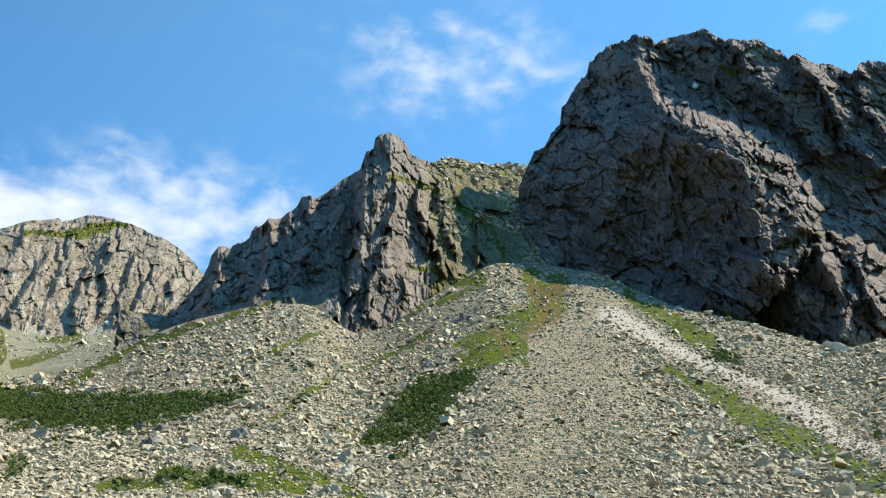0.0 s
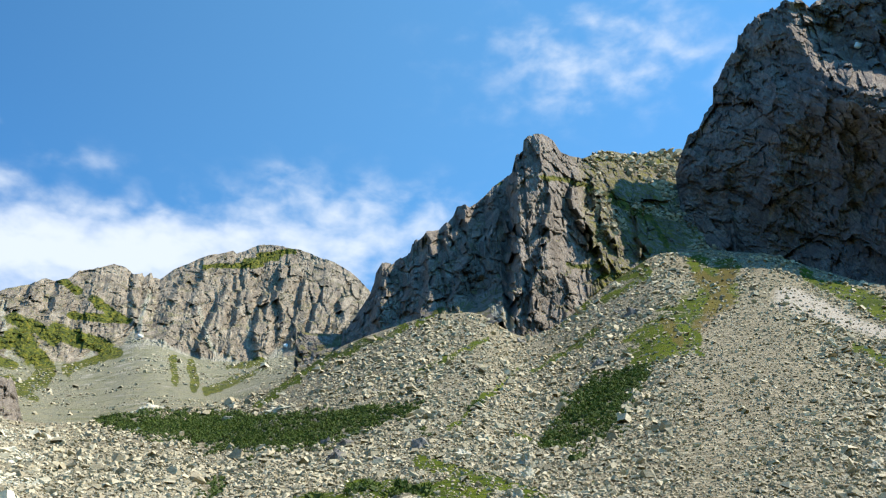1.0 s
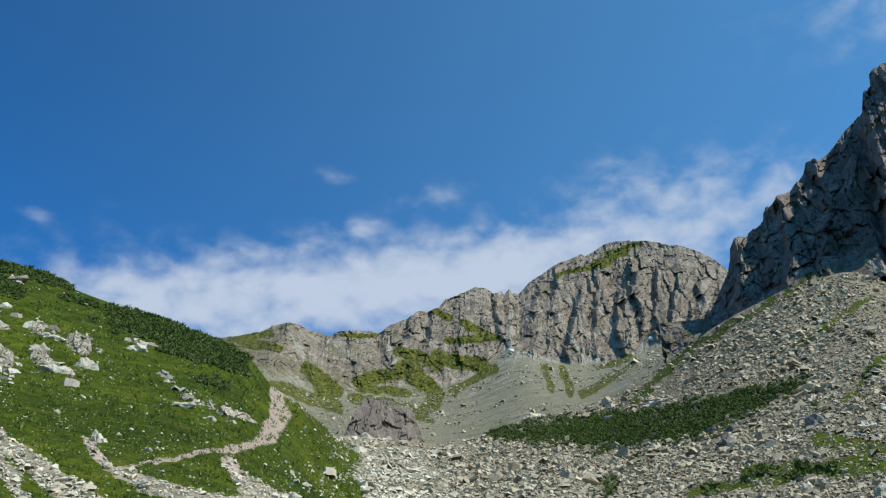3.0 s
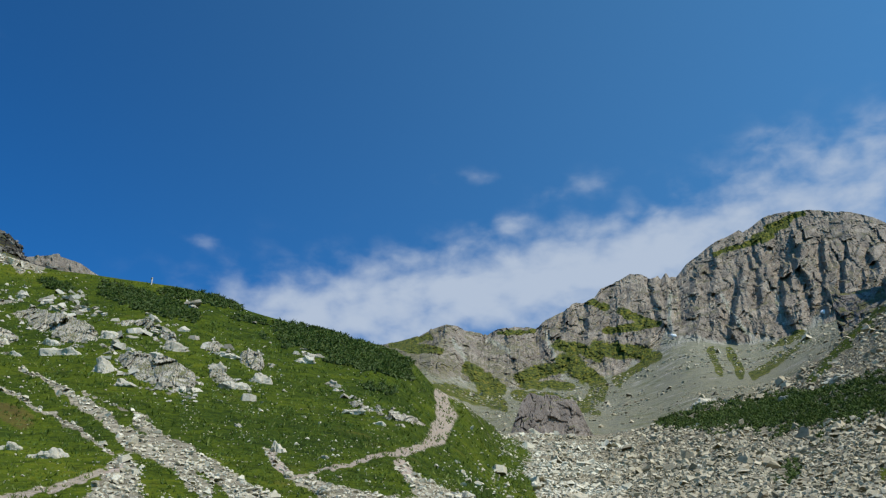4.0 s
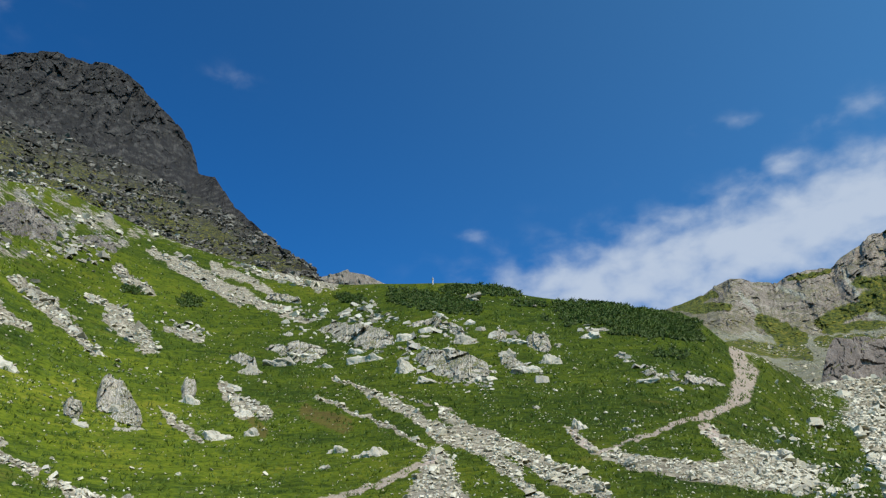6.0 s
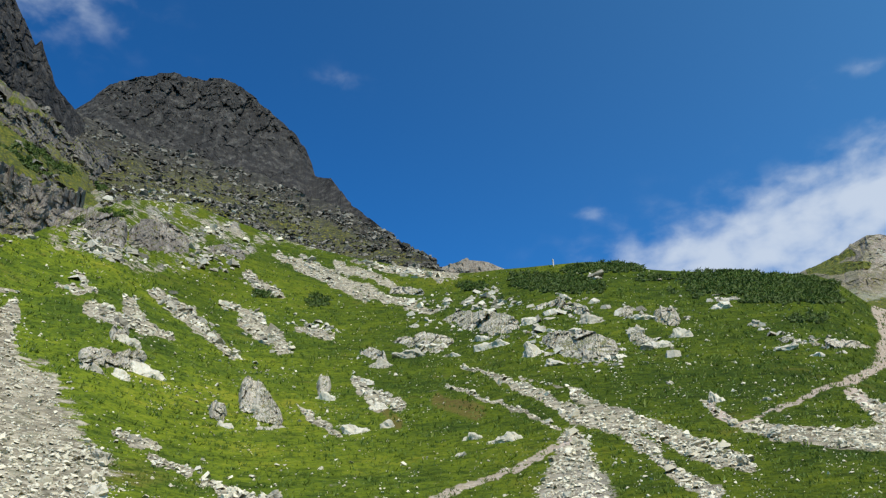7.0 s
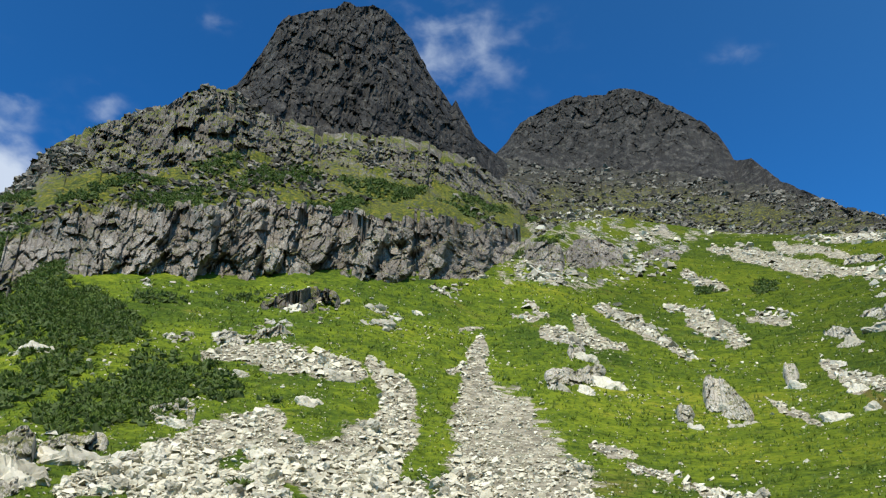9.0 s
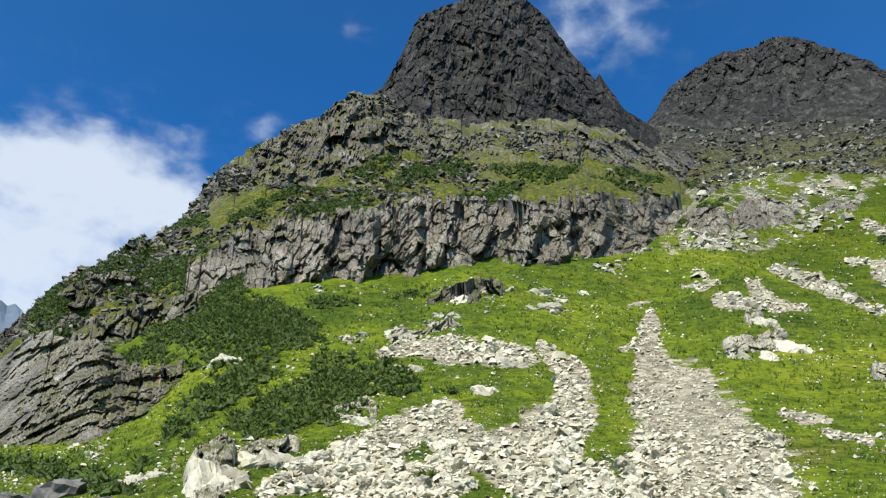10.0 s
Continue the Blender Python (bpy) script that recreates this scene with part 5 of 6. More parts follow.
R3_RISE = [(-60, 10), (-34, 18), (0, 21), (20, 19), (36, 15.5), (46, 14), (52, 18), (62, 20), (76, 21), (92, 26.5), (99, 27.6), (106, 28.1), (113, 28.4),
           (119, 28.1), (125, 27.2), (129, 26), (133, 21.5), (138, 18.5), (143, 15.5), (150, 7), (170, 0), (270, 2), (300, 10)]
R4_RISE = [(-60, 8), (-34, 14), (20, 14), (36, 12), (62, 15), (76, 19), (92, 25), (98, 30), (102, 32.2), (106, 33.6), (113, 33.6), (117.5, 34.5)]
R4_RISE += [(a, e) for a, e in LEFT_SKYLINE if a > 118.2] + [(150, 10), (170, 4), (270, 6), (300, 8)]


def around(table, az):
    """A table of bearings, joined all the way round."""
    t = np.array(sorted(table), float)
    t = t[(t[:, 0] >= -60) & (t[:, 0] <= 300)]
    q = (np.asarray(az) + 60) % 360 - 60
    return sum(np.interp(np.clip(q + d, -60, 300), t[:, 0], t[:, 1]) for d in (-0.8, -0.4, 0, 0.4, 0.8)) / 5


def rings(az):
    """Rise and distance of the six rings at a bearing."""
    one = np.ones(np.shape(az))
    r2 = around(R2_FAR, az)
    return [(-87.0 * one, 0.08 * one), (around(RING_1[0], az), RING_1[1] * one), (around(R2_RISE, az), r2),
            (around(R3_RISE, az), r2 * np.interp((np.asarray(az) + 60) % 360 - 60, [90, 98, 128, 133, 150], [1.5, 1.38, 1.38, 1.3, 1.6])),
            (around(R4_RISE, az), r2 * np.interp((np.asarray(az) + 60) % 360 - 60, [-60, 90, 98, 104, 120, 140, 150], [2.6, 2.6, 2.3, 2.5, 2.3, 1.7, 3])),
            (2.0 * one, 4600 * one)]


def swell(x, y, r):
    """Small rise and fall of the ground, in metres."""
    q = np.stack([x, y, 0 * x], -1)
    return np.minimum(0.1 + 0.006 * r, 1.7) * fbm(q / 30, 2, 5, 0.35) + 0.08 * np.exp(-r / 70) * fbm(q / 4.5, 2, 9)


def on_ground(az, lower, s):
    """The place at share s between the ring of that number and the next."""
    rg = rings(az)
    (e0, r0), (e1, r1) = rg[lower], rg[lower + 1]
    r = r0 * (r1 / r0) ** s
    p = xyz(az, e0 + (e1 - e0) * s, r)
    p[..., 2] += swell(p[..., 0].ravel(), p[..., 1].ravel(), r.ravel()).reshape(r.shape)
    return p


def spot(az, el):
    """Where the ground is seen at that bearing and rise."""
    az, el = np.atleast_1d(np.asarray(az, float)), np.atleast_1d(np.asarray(el, float))
    rg = rings(az)
    out = on_ground(az, 1, np.clip((el - rg[1][0]) / (rg[2][0] - rg[1][0]), 0, 1))
    for k in (2, 3):
        s = (el - rg[k][0]) / np.maximum(rg[k + 1][0] - rg[k][0], 0.01)
        use = (el > rg[k][0]) & (rg[k + 1][0] > rg[k][0]) & (az > 96)
        out = np.where(use[:, None], on_ground(az, k, np.clip(s, 0, 1)), out)
    if UPPER is not None:
        grid, first, gap = UPPER
        s = (el - rg[3][0]) / np.maximum(rg[4][0] - rg[3][0], 0.01)
        col = np.clip(np.round((az - first) / gap), 0, grid.shape[1] - 1).astype(int)
        row = np.clip(np.round(s * (grid.shape[0] - 1)), 0, grid.shape[0] - 1).astype(int)
        use = (el > rg[3][0]) & (az > first + 0.5) & (az < first + gap * grid.shape[1])
        out = np.where(use[:, None], grid[row, col], out)
    return out


def nearest(front, az, el):
    """The point of a rock face seen at that bearing and rise."""
    p = front.reshape(-1, 3)
    return Vector(p[np.argmax((p / np.linalg.norm(p, axis=1)[:, None]) @ np.array(way(az, el)))])


UPPER = None


def stony_part(az, el):
    """The stony ground between the meadow and the slope under the towers."""
    return step(el - np.interp(az, [73.48, 76.97, 80.84, 86.12, 88.06, 91.33, 94.57, 96.35, 99.7, 106.1, 112.82], [24.74, 25.03, 25.61, 26.25, 25.04, 24.17, 23.9, 24.51, 24.31, 23.77, 23.78]), -0.3, 0.3) * step(az, 73, 75) * (1 - step(az, 99, 101))


def grass_share(az, el):
    """How much of the ground is turf at a bearing and rise."""
    az, el = np.asarray(az, float), np.asarray(el, float)
    q = np.stack([az.ravel(), el.ravel() * 1.4, 0 * az.ravel()], -1) * 1.1
    az, el = az + 0.35 * fbm(q, 4, 131, 0.6).reshape(az.shape), el + 0.25 * fbm(q, 4, 137, 0.6).reshape(az.shape)
    g = step(az - np.interp(el, [10.58, 11.82, 14.22, 15.67, 17.21, 18.1, 19.56], [40.13, 40.26, 41.17, 42.56, 44.44, 45.4, 46.98]), -0.3, 0.3) * 0.92
    stony = stony_part(az, el)
    g = g * (1 - stony * (0.4 + 0.45 * fbm(q * 1.6, 3, 151).reshape(az.shape)))
    high = step(el - around(R3_RISE, az), -0.5, 0.8) * step(az, 97, 100)
    g = g * (1 - 0.3 * high)
    g = np.minimum(g, 1 - stroke_depth(az, el, SCREE_STRIPS + SCREE_STRIPS_2) * np.where((az > 46) & (az < 86), 0.85, 1.0))
    return np.maximum(g, 0.74 * stroke_depth(az, el, GRASS_PATCHES + GRASS_PATCHES_2 + GRASS_PATCHES_3))


az_line = np.concatenate([np.arange(-36, 148, 0.17), np.arange(148, 324, 4.0)])
rg = rings(az_line)
rows_p, rows_e = [xyz(az_line, np.full(len(az_line), -89.9), np.full(len(az_line), 0.0026))], [rg[0][0]]
for k, n in ((0, 26), (1, 130), (2, 16), (3, 24), (4, 12)):
    for s in np.arange(n + (k == 4)) / n:
        rows_p.append(on_ground(az_line, k, np.full(len(az_line), s)))
        rows_e.append(rg[k][0] + (rg[k + 1][0] - rg[k][0]) * s)
P, EL = np.array(rows_p), np.array(rows_e)
AZ = np.broadcast_to(az_line, EL.shape)
rocky = step(EL - np.broadcast_to(around(R3_RISE, az_line), EL.shape), -1.5, -0.5) * step(AZ, 97, 101) * 0.75
rocky = np.maximum(rocky, 0.55 * stony_part(AZ, EL))
sunk = step(AZ[0], 97.5, 99) * (1 - step(AZ[0], 143, 147))
for k in range(len(P)):
    if 27 + 130 + 16 <= k < 27 + 130 + 16 + 26:  # the craggy upper slope lies over the sheet here
        P[k, :, 2] -= 8.0 * sunk
gP = P.reshape(-1, 3)
ground = new("ground", mesh_of("ground", gP, grid_faces(*EL.shape, closed=True), M_GROUND, True, {
    "grass": grass_share(AZ, EL), "rock": rocky, "trail": stroke_depth(AZ, EL, TRAIL), "chute": stroke_depth(AZ, EL, CHUTE), "rust": stroke_depth(AZ, EL, RUST_PATCHES + RUST_PATCHES_2),
    "pale": step(AZ, 34, 46), "lush": 1 - step(AZ - 1.5 * (EL - 16) + 8 * fbm(np.stack([AZ.ravel() / 5, EL.ravel() / 3, 0 * AZ.ravel()], -1), 3, 91).reshape(AZ.shape), 66, 98)}))
tagged(ground, "stony valley floor rising to scree and green alpine turf", "ground", kind="structure")


# ---- rock masses ----
def mass(name, label, mat, az, lines, counts, relief, jag=0.12, back=120.0, smooth=False, turf=None, talus=None, seed=0, category="mountain", upward=False):
    """A rock mass raised over lines of (rise, distance) arrays along its bearings, with a back slope behind its crest."""
    ap = np.stack([az * 1.7, az * 0, az * 0], -1)
    lines = [(np.array(e, float), np.array(r, float) * np.ones(len(az))) for e, r in lines]
    lines[-1] = (lines[-1][0] + jag * (0.6 * fbm(ap * 0.8, 3, seed + 3, 0.6) + 0.8 * facets(ap * 0.9, seed + 4, 0.8, 0.2)), lines[-1][1])
    els, rs, vs = [], [], []
    for k, n in enumerate(counts):
        for s in np.arange(n + (k == len(counts) - 1)) / n:
            els.append(lines[k][0] + (lines[k + 1][0] - lines[k][0]) * s)
            rs.append(lines[k][1] + (lines[k + 1][1] - lines[k][1]) * s)
            vs.append(np.full(len(az), k + s))
    el, r, v = np.array(els), np.array(rs), np.array(vs)
    a2 = np.broadcast_to(az, el.shape)
    p = xyz(a2, el, r).reshape(-1, 3)
    pq = np.stack([a2.ravel(), el.ravel(), 0 * a2.ravel()], -1)
    wa, we = 0.22 * facets(pq / 0.9, seed + 31), 0.22 * facets(pq / 0.9, seed + 37)
    h = relief(a2.ravel() + wa, el.ravel() + we, p, v.ravel()).reshape(r.shape)
    r = r - h * (0.5 if upward else 1.0)
    front = xyz(a2, el, r)
    if upward:
        front[..., 2] += 0.5 * h
    top, rt = front[-1], r[-1]
    behind = []
    for s in (0.08, 0.25, 0.5, 0.75, 1.0):
        q = top * (1 + back * s / rt)[:, None]
        q[:, 2] = top[:, 2] * (1 - 0.75 * s ** 1.3) + 4 * s * fbm(q / 14, 3, seed)
        behind.append(q)
    p = np.concatenate([front, np.array(behind)])
    pad = np.zeros((len(behind), len(az)))
    attrs = {"turf": np.concatenate([turf(a2, el, v) if turf else np.zeros(el.shape), pad]),
             "talus": np.concatenate([talus(a2, el, v) if talus else np.zeros(el.shape), pad])}
    ob = new(name, mesh_of(name, p.reshape(-1, 3), grid_faces(len(p), len(az)), mat, smooth, attrs))
    tagged(ob, label, category, kind="structure")
    return front, v


def blocks(az, p, sizes, seed, lean=0.0, tall=0.5, crack=0.3):
    """Rock relief: blocks of several sizes (width, depth) on a face, taller than wide, leaning."""
    r = np.hypot(p[:, 0], p[:, 1])
    q = np.stack([np.radians(az) * r.mean() + lean * p[:, 2], 0.12 * r, p[:, 2] * tall], -1)
    q = q + 0.1 * sizes[0][0] * np.stack([fbm(q / sizes[0][0], 3, seed + 7), 0 * r, fbm(q / sizes[0][0], 3, seed + 9)], -1)
    return sum(d * facets(q / w + 3.7 * k, seed + 100 * k, 1.4, crack) for k, (w, d) in enumerate(sizes))


def ridges(az, el, per, fall, seed, warp=0.6):
    """Ribs and gullies that run down a face, 0 in the gullies and 1 on the ribs."""
    w = warp * fbm(np.stack([az * 0.9, el * 0.9, 0 * az], -1), 3, seed + 1)
    return 1 - np.minimum(np.abs(fbm(np.stack([(az + w) / per, el * fall / per, 0 * az], -1), 3, seed, 0.55)) * 2.0, 1.0)


def aretes(az, el, edges, scale=1.0):
    """Sharp ribs along lines that run downwards: a wide side towards lower bearings, a steep one towards higher bearings."""
    out = np.zeros(np.shape(az))
    for line, lit, shade, depth in edges:
        s = side_of(az, el, line)
        out = np.maximum(out, scale * depth * np.clip(1 - np.where(s > 0, s / lit, -s / shade), 0, 1))
    return out


# the pale mountain round the head of the valley
def far_relief(az, el, p, v):
    h = aretes(az, el, FAR_EDGES, 1.1) + blocks(az, p, ((40, 2.5), (17, 2.2), (8, 1.7), (4.2, 1.2)), 3, 0.2, 0.3, 0.08) + 8 * fbm(p / 55, 5, 8, 0.55)
    h = h + 7 * fbm(np.stack([(az + 0.2 * el) / 0.9, el * 0.3, 0 * az], -1), 4, 11, 0.55) + 6 * ridges(az, el + 0.3 * az, 0.7, 0.35, 14)
    return h * step(v, 0.8, 1.2) + (6 * fbm(p / 60, 4, 6) + 0.5 * facets(p / 9, 12)) * (1 - step(v, 0.85, 1.15))


az = np.arange(14.5, 53.0, 0.085)
far_foot = np.convolve(np.pad(knots(FAR_FOOT, az), 14, mode="edge"), np.ones(29) / 29, "valid")
start = around(R2_RISE, np.minimum(az, 43)) - 0.6
start = start + (15.5 - start) * step(az, 40.5, 45.5)
far_front, far_v = mass("far_mountain", "pale grey granite mountain with green ledges and talus at its foot", M_FAR, az,
     [(start, np.interp(az, [15, 25, 36, 43, 53], [420, 430, 400, 320, 300])), (far_foot, np.interp(az, [15, 22, 28, 34, 40, 46, 53], [820, 862, 886, 884, 842, 780, 700])),
      (knots(FAR_CREST, az), np.interp(az, [15, 24, 36, 53], [1010, 1080, 1050, 950]))], (34, 120), far_relief, 0.05, 500,
     turf=lambda a, e, v: np.maximum((0.78 + 0.3 * (v < 1)) * stroke_depth(a, e, FAR_TURF + FAR_TURF_2), 0.36 * step(a, 32, 38) * (1 - step(v, 1.2, 1.8))), talus=lambda a, e, v: np.maximum(1 - step(v - 0.2 * ridges(a.ravel(), e.ravel(), 3.0, 0.1, 19).reshape(a.shape), 0.8, 1.0), 0.75 * stroke_depth(a, e, FAR_GULLIES)), seed=5)


# the buttress with its spire, and the grassy saddle beside it
SPIRE_EDGE = [(5.7, 35.2), (6.3, 33), (6.3, 30), (6.4, 27), (6.7, 24)]


def buttress_relief(az, el, p, v):
    s = side_of(az, el, SPIRE_EDGE)  # positive on the saddle's side
    wall = 34 * (1 - step(s, -0.5, 0.25)) * step(az, 4, 5.9) * (1 - 0.45 * step(az, 8, 15))
    h = -wall + aretes(az, el, BUTTRESS_EDGES, 1.1)
    rough = 0.65 + 0.35 * step(az, -2.2, 0.4)
    low = step(v, 0.0, 0.3)
    h = h + (2.5 * ridges(az, el, 1.6, 0.4, 24) + 1.5 * ridges(az, el, 0.6, 0.4, 27)) * step(az, -2.2, 0.4)
    return h * low + (blocks(az, p, ((22, 3.0), (9, 1.7), (4.2, 1.0), (1.9, 0.55)), 21, -0.2, 0.34) + 5 * fbm(p / 22, 4, 23)) * rough


az = np.arange(-11.0, 21.5, 0.06)
buttress_front, buttress_v = mass("rock_buttress", "grey granite buttress with a blunt spire and turf on its ledges", M_BUTTRESS, az,
     [(knots(BUTTRESS_FOOT, az) - 1.2, np.interp(az, [-11, -6, 0, 6, 12, 21], [372, 366, 324, 293, 322, 382])),
      (knots(BUTTRESS_CREST, az), np.interp(az, [-11, -6, -1, 4, 10, 16, 21], [510, 480, 428, 376, 395, 420, 430]))], (150,), buttress_relief, 0.07, 160,
     turf=lambda a, e, v: np.maximum(0.62 * stroke_depth(a, e, BUTTRESS_TURF), 0.42 * (1 - step(a, 0.5, 3.0))), talus=lambda a, e, v: stroke_depth(a, e, GULLY_SCREE), seed=15)


# the dark cliff
CLIFF_EDGE = [(-13.6, 40.5), (-17.2, 36.4), (-19.9, 34.6), (-22.2, 33.4), (-24.2, 31.0), (-24.6, 28.8), (-23.9, 26.4), (-22.8, 25.2)]
SPUR_EDGE = [(-23.6, 27.4), (-25.8, 26.4), (-27.6, 25.0), (-28.2, 22.6), (-27.4, 20.8)]


def cliff_relief(az, el, p, v):
    s = side_of(az, el, CLIFF_EDGE)
    face = 40 * (1 - step(s, 0.0, 2.2)) * (1 - 0.8 * step(-s, 0, 12)) * (1 - 0.8 * step(el, 34.5, 38.5))
    q = side_of(az, el, SPUR_EDGE)
    spur = 28 * (1 - step(q, -0.2, 1.8)) * step(-az, 18.5, 24) * (1 - step(el, 25.5, 28.3))
    h = np.maximum(face, spur) - 36 + aretes(az, el, CLIFF_EDGES, 0.8)
    h += 4 * ridges(az, el + az * 0.4, 2.6, 0.4, 47) + 2.0 * ridges(az, el + az * 0.5, 0.8, 0.4, 49)
    return h * step(v, -0.3, 0.3) + blocks(az, p, ((30, 3.5), (12, 2.4), (5.5, 1.5), (2.6, 0.9), (1.4, 0.4)), 41, -0.5, 0.32) + 6 * fbm(p / 30, 4, 44)


az = np.arange(-37.0, -5.6, 0.066)
cliff_front, cliff_v = mass("dark_cliff", "dark grey granite cliff with a jagged skyline and steep ribs", M_CLIFF, az,
     [(knots(CLIFF_FOOT, az) - 1.2, np.interp(az, [-37, -25, -15, -8, -5], [300, 290, 335, 372, 378])),
      (knots(CLIFF_CREST, az), np.interp(az, [-37, -25, -15, -8, -5], [352, 350, 386, 414, 428]))], (210,), cliff_relief, 0.1, 70,
     turf=lambda a, e, v: 0.55 * stroke_depth(a, e, CLIFF_TURF), seed=25)


# the two dark towers and the stony slope that carries them
def tower_relief(az, el, p, v):
    steep = step(el, 31.5, 35)
    h = blocks(az, p, ((22, 1.0), (9, 1.0), (4.0, 1.0), (1.8, 0.8)), 61, 0.1, 0.3, 0.1) + 6 * fbm(p / 35, 4, 64)
    h += 6 * ridges(az, el, 2.0, 0.3, 70) + 2.4 * ridges(az, el, 0.6, 0.35, 72)
    return h * (0.4 + 0.6 * steep)


def slope_relief(az, el, p, v):
    return (6.5 * fbm(p / 22, 4, 68, 0.5)) * step(v, 0, 0.08) * (1 - 0.6 * step(v, 0.85, 1.0))


az = np.arange(72.4, 103.2, 0.07)
low = around(R2_RISE, az)
tower_foot = np.maximum(np.minimum(knots(LOW_TOWER_FOOT, az), knots(LOW_TOWER_CREST, az) - 0.3), low - 1)
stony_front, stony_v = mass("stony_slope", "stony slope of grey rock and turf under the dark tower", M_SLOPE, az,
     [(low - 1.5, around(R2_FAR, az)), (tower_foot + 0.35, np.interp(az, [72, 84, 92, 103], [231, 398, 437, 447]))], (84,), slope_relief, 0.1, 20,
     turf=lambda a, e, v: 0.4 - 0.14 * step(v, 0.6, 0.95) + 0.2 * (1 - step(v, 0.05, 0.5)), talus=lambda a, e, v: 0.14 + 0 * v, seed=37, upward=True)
mass("low_rock_tower", "round dark-toned granite tower over a stony slope", M_TOWER, az,
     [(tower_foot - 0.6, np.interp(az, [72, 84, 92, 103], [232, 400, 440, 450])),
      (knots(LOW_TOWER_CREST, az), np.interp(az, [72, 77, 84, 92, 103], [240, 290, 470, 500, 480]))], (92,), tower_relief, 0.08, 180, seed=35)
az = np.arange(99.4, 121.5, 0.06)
mass("tall_rock_tower", "tall blunt dark-toned granite tower with a small pinnacle beside it", M_TOWER, az,
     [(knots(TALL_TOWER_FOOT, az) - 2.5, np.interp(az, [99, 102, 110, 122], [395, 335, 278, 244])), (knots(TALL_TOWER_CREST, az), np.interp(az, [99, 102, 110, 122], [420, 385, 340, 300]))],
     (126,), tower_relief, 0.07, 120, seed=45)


# the craggy slope between the cliff band and the tall tower, with the ridge that falls from it
def upper_relief(az, el, p, v):
    return (7.5 * fbm(p / 16, 5, 74, 0.55)) * step(v, 0, 0.1) * (1 - 0.55 * step(v, 0.8, 1.0)) + 0.5


az = np.arange(97.5, 144.5, 0.1)
ru = [r for e, r in rings(az)]
upper_front, upper_v = mass("upper_slope", "craggy slope of grey-brown rock and green turf ledges", M_UPPER, az,
     [(around(R3_RISE, az) - 0.5, ru[3] * 0.99), (around(R4_RISE, az), ru[4])], (110,), upper_relief, 0.22, 60,
     turf=lambda a, e, v: np.maximum(0.47 + 0.03 * step(a, 124, 130) + 0.12 * (1 - step(v, 0.1, 0.6)) - 0.16 * step(v, 0.55, 0.9), 0.9 * stroke_depth(a, e, UPPER_TURF)), talus=lambda a, e, v: 0.12 + 0 * v, seed=39, upward=True)
UPPER = (upper_front, 97.5, 0.1)


# the broken cliff band over the meadow, and the low cliff under the dwarf pines
def band_relief(az, el, p, v):
    edge = step(az, 98.5, 100) * np.where(el < 20, 1.0, 1 - step(az, 126.5, 131.5)) if az.min() < 110 else 1.0
    return -9 * (1 - edge) + (aretes(az, el, BAND_EDGES) + blocks(az, p, ((8, 1.3), (3.4, 0.9), (1.6, 0.55), (0.8, 0.3)), 81, 0.25, 0.36) + 3.5 * fbm(p / 12, 4, 84)) * step(v, 0, 0.15)


def slab_relief(az, el, p, v):
    return (blocks(az, p, ((5, 1.1), (2.2, 0.6), (1.0, 0.35), (0.5, 0.15)), 87, 1.1, 0.8) + 2 * fbm(p / 10, 4, 88)) * step(v, 0, 0.15)


az = np.arange(98.6, 132.6, 0.07)
top = knots(BAND_TOP, az)
mass("cliff_band", "broken brown-grey crag standing over the meadow", M_BAND, az,
     [(np.minimum(knots(BAND_FOOT, az), top - 0.4) - 1.0, around(R2_FAR, az) + 1.5), (top + 0.1, around(R2_FAR, az) * np.interp(az, [99, 128], [1.08, 1.1]))],
     (110,), band_relief, 0.5, 6, turf=lambda a, e, v: 0.5 * step(v, 0.8, 1.0) * step(a, 118, 126), seed=55, category="crag")
az = np.arange(129.3, 145.0, 0.08)
low_base = spot(az, knots(LOW_CLIFF_FOOT, az))
low_far = np.hypot(low_base[:, 0], low_base[:, 1])
mass("low_cliff", "slanting grey-brown slabs of a low cliff under dwarf pines", M_BAND, az,
     [(knots(LOW_CLIFF_FOOT, az) - 0.8, low_far - 0.5), (knots(LOW_CLIFF_TOP, az), low_far * 1.3)], (80,), slab_relief, 0.25, 8, seed=65, category="crag")
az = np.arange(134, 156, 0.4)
mass("blue_ridge", "distant mountain ridge tinted blue-grey by haze", M_HAZE, az, [(0 * az + 8, 2600), (np.interp(az, [134, 140, 142.3, 146, 150, 156], [17, 19.2, 20.2, 22, 20, 18]), 2900)],
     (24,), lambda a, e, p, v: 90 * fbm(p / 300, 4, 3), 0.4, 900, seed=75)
az = np.arange(66, 82, 0.1)
mass("sunlit_far_peak", "distant pale yellowish rocky crest", M_FAR, az, [(0 * az + 18, 900), (np.interp(az, [66, 69.4, 71, 72.6, 75, 82], [21.8, 24.6, 25.3, 25.6, 24.9, 22.8]), 980)],
     (40,), lambda a, e, p, v: 4 * facets(p / 14, 5) + 8 * fbm(p / 30, 4, 6), 0.06, 300, seed=85)


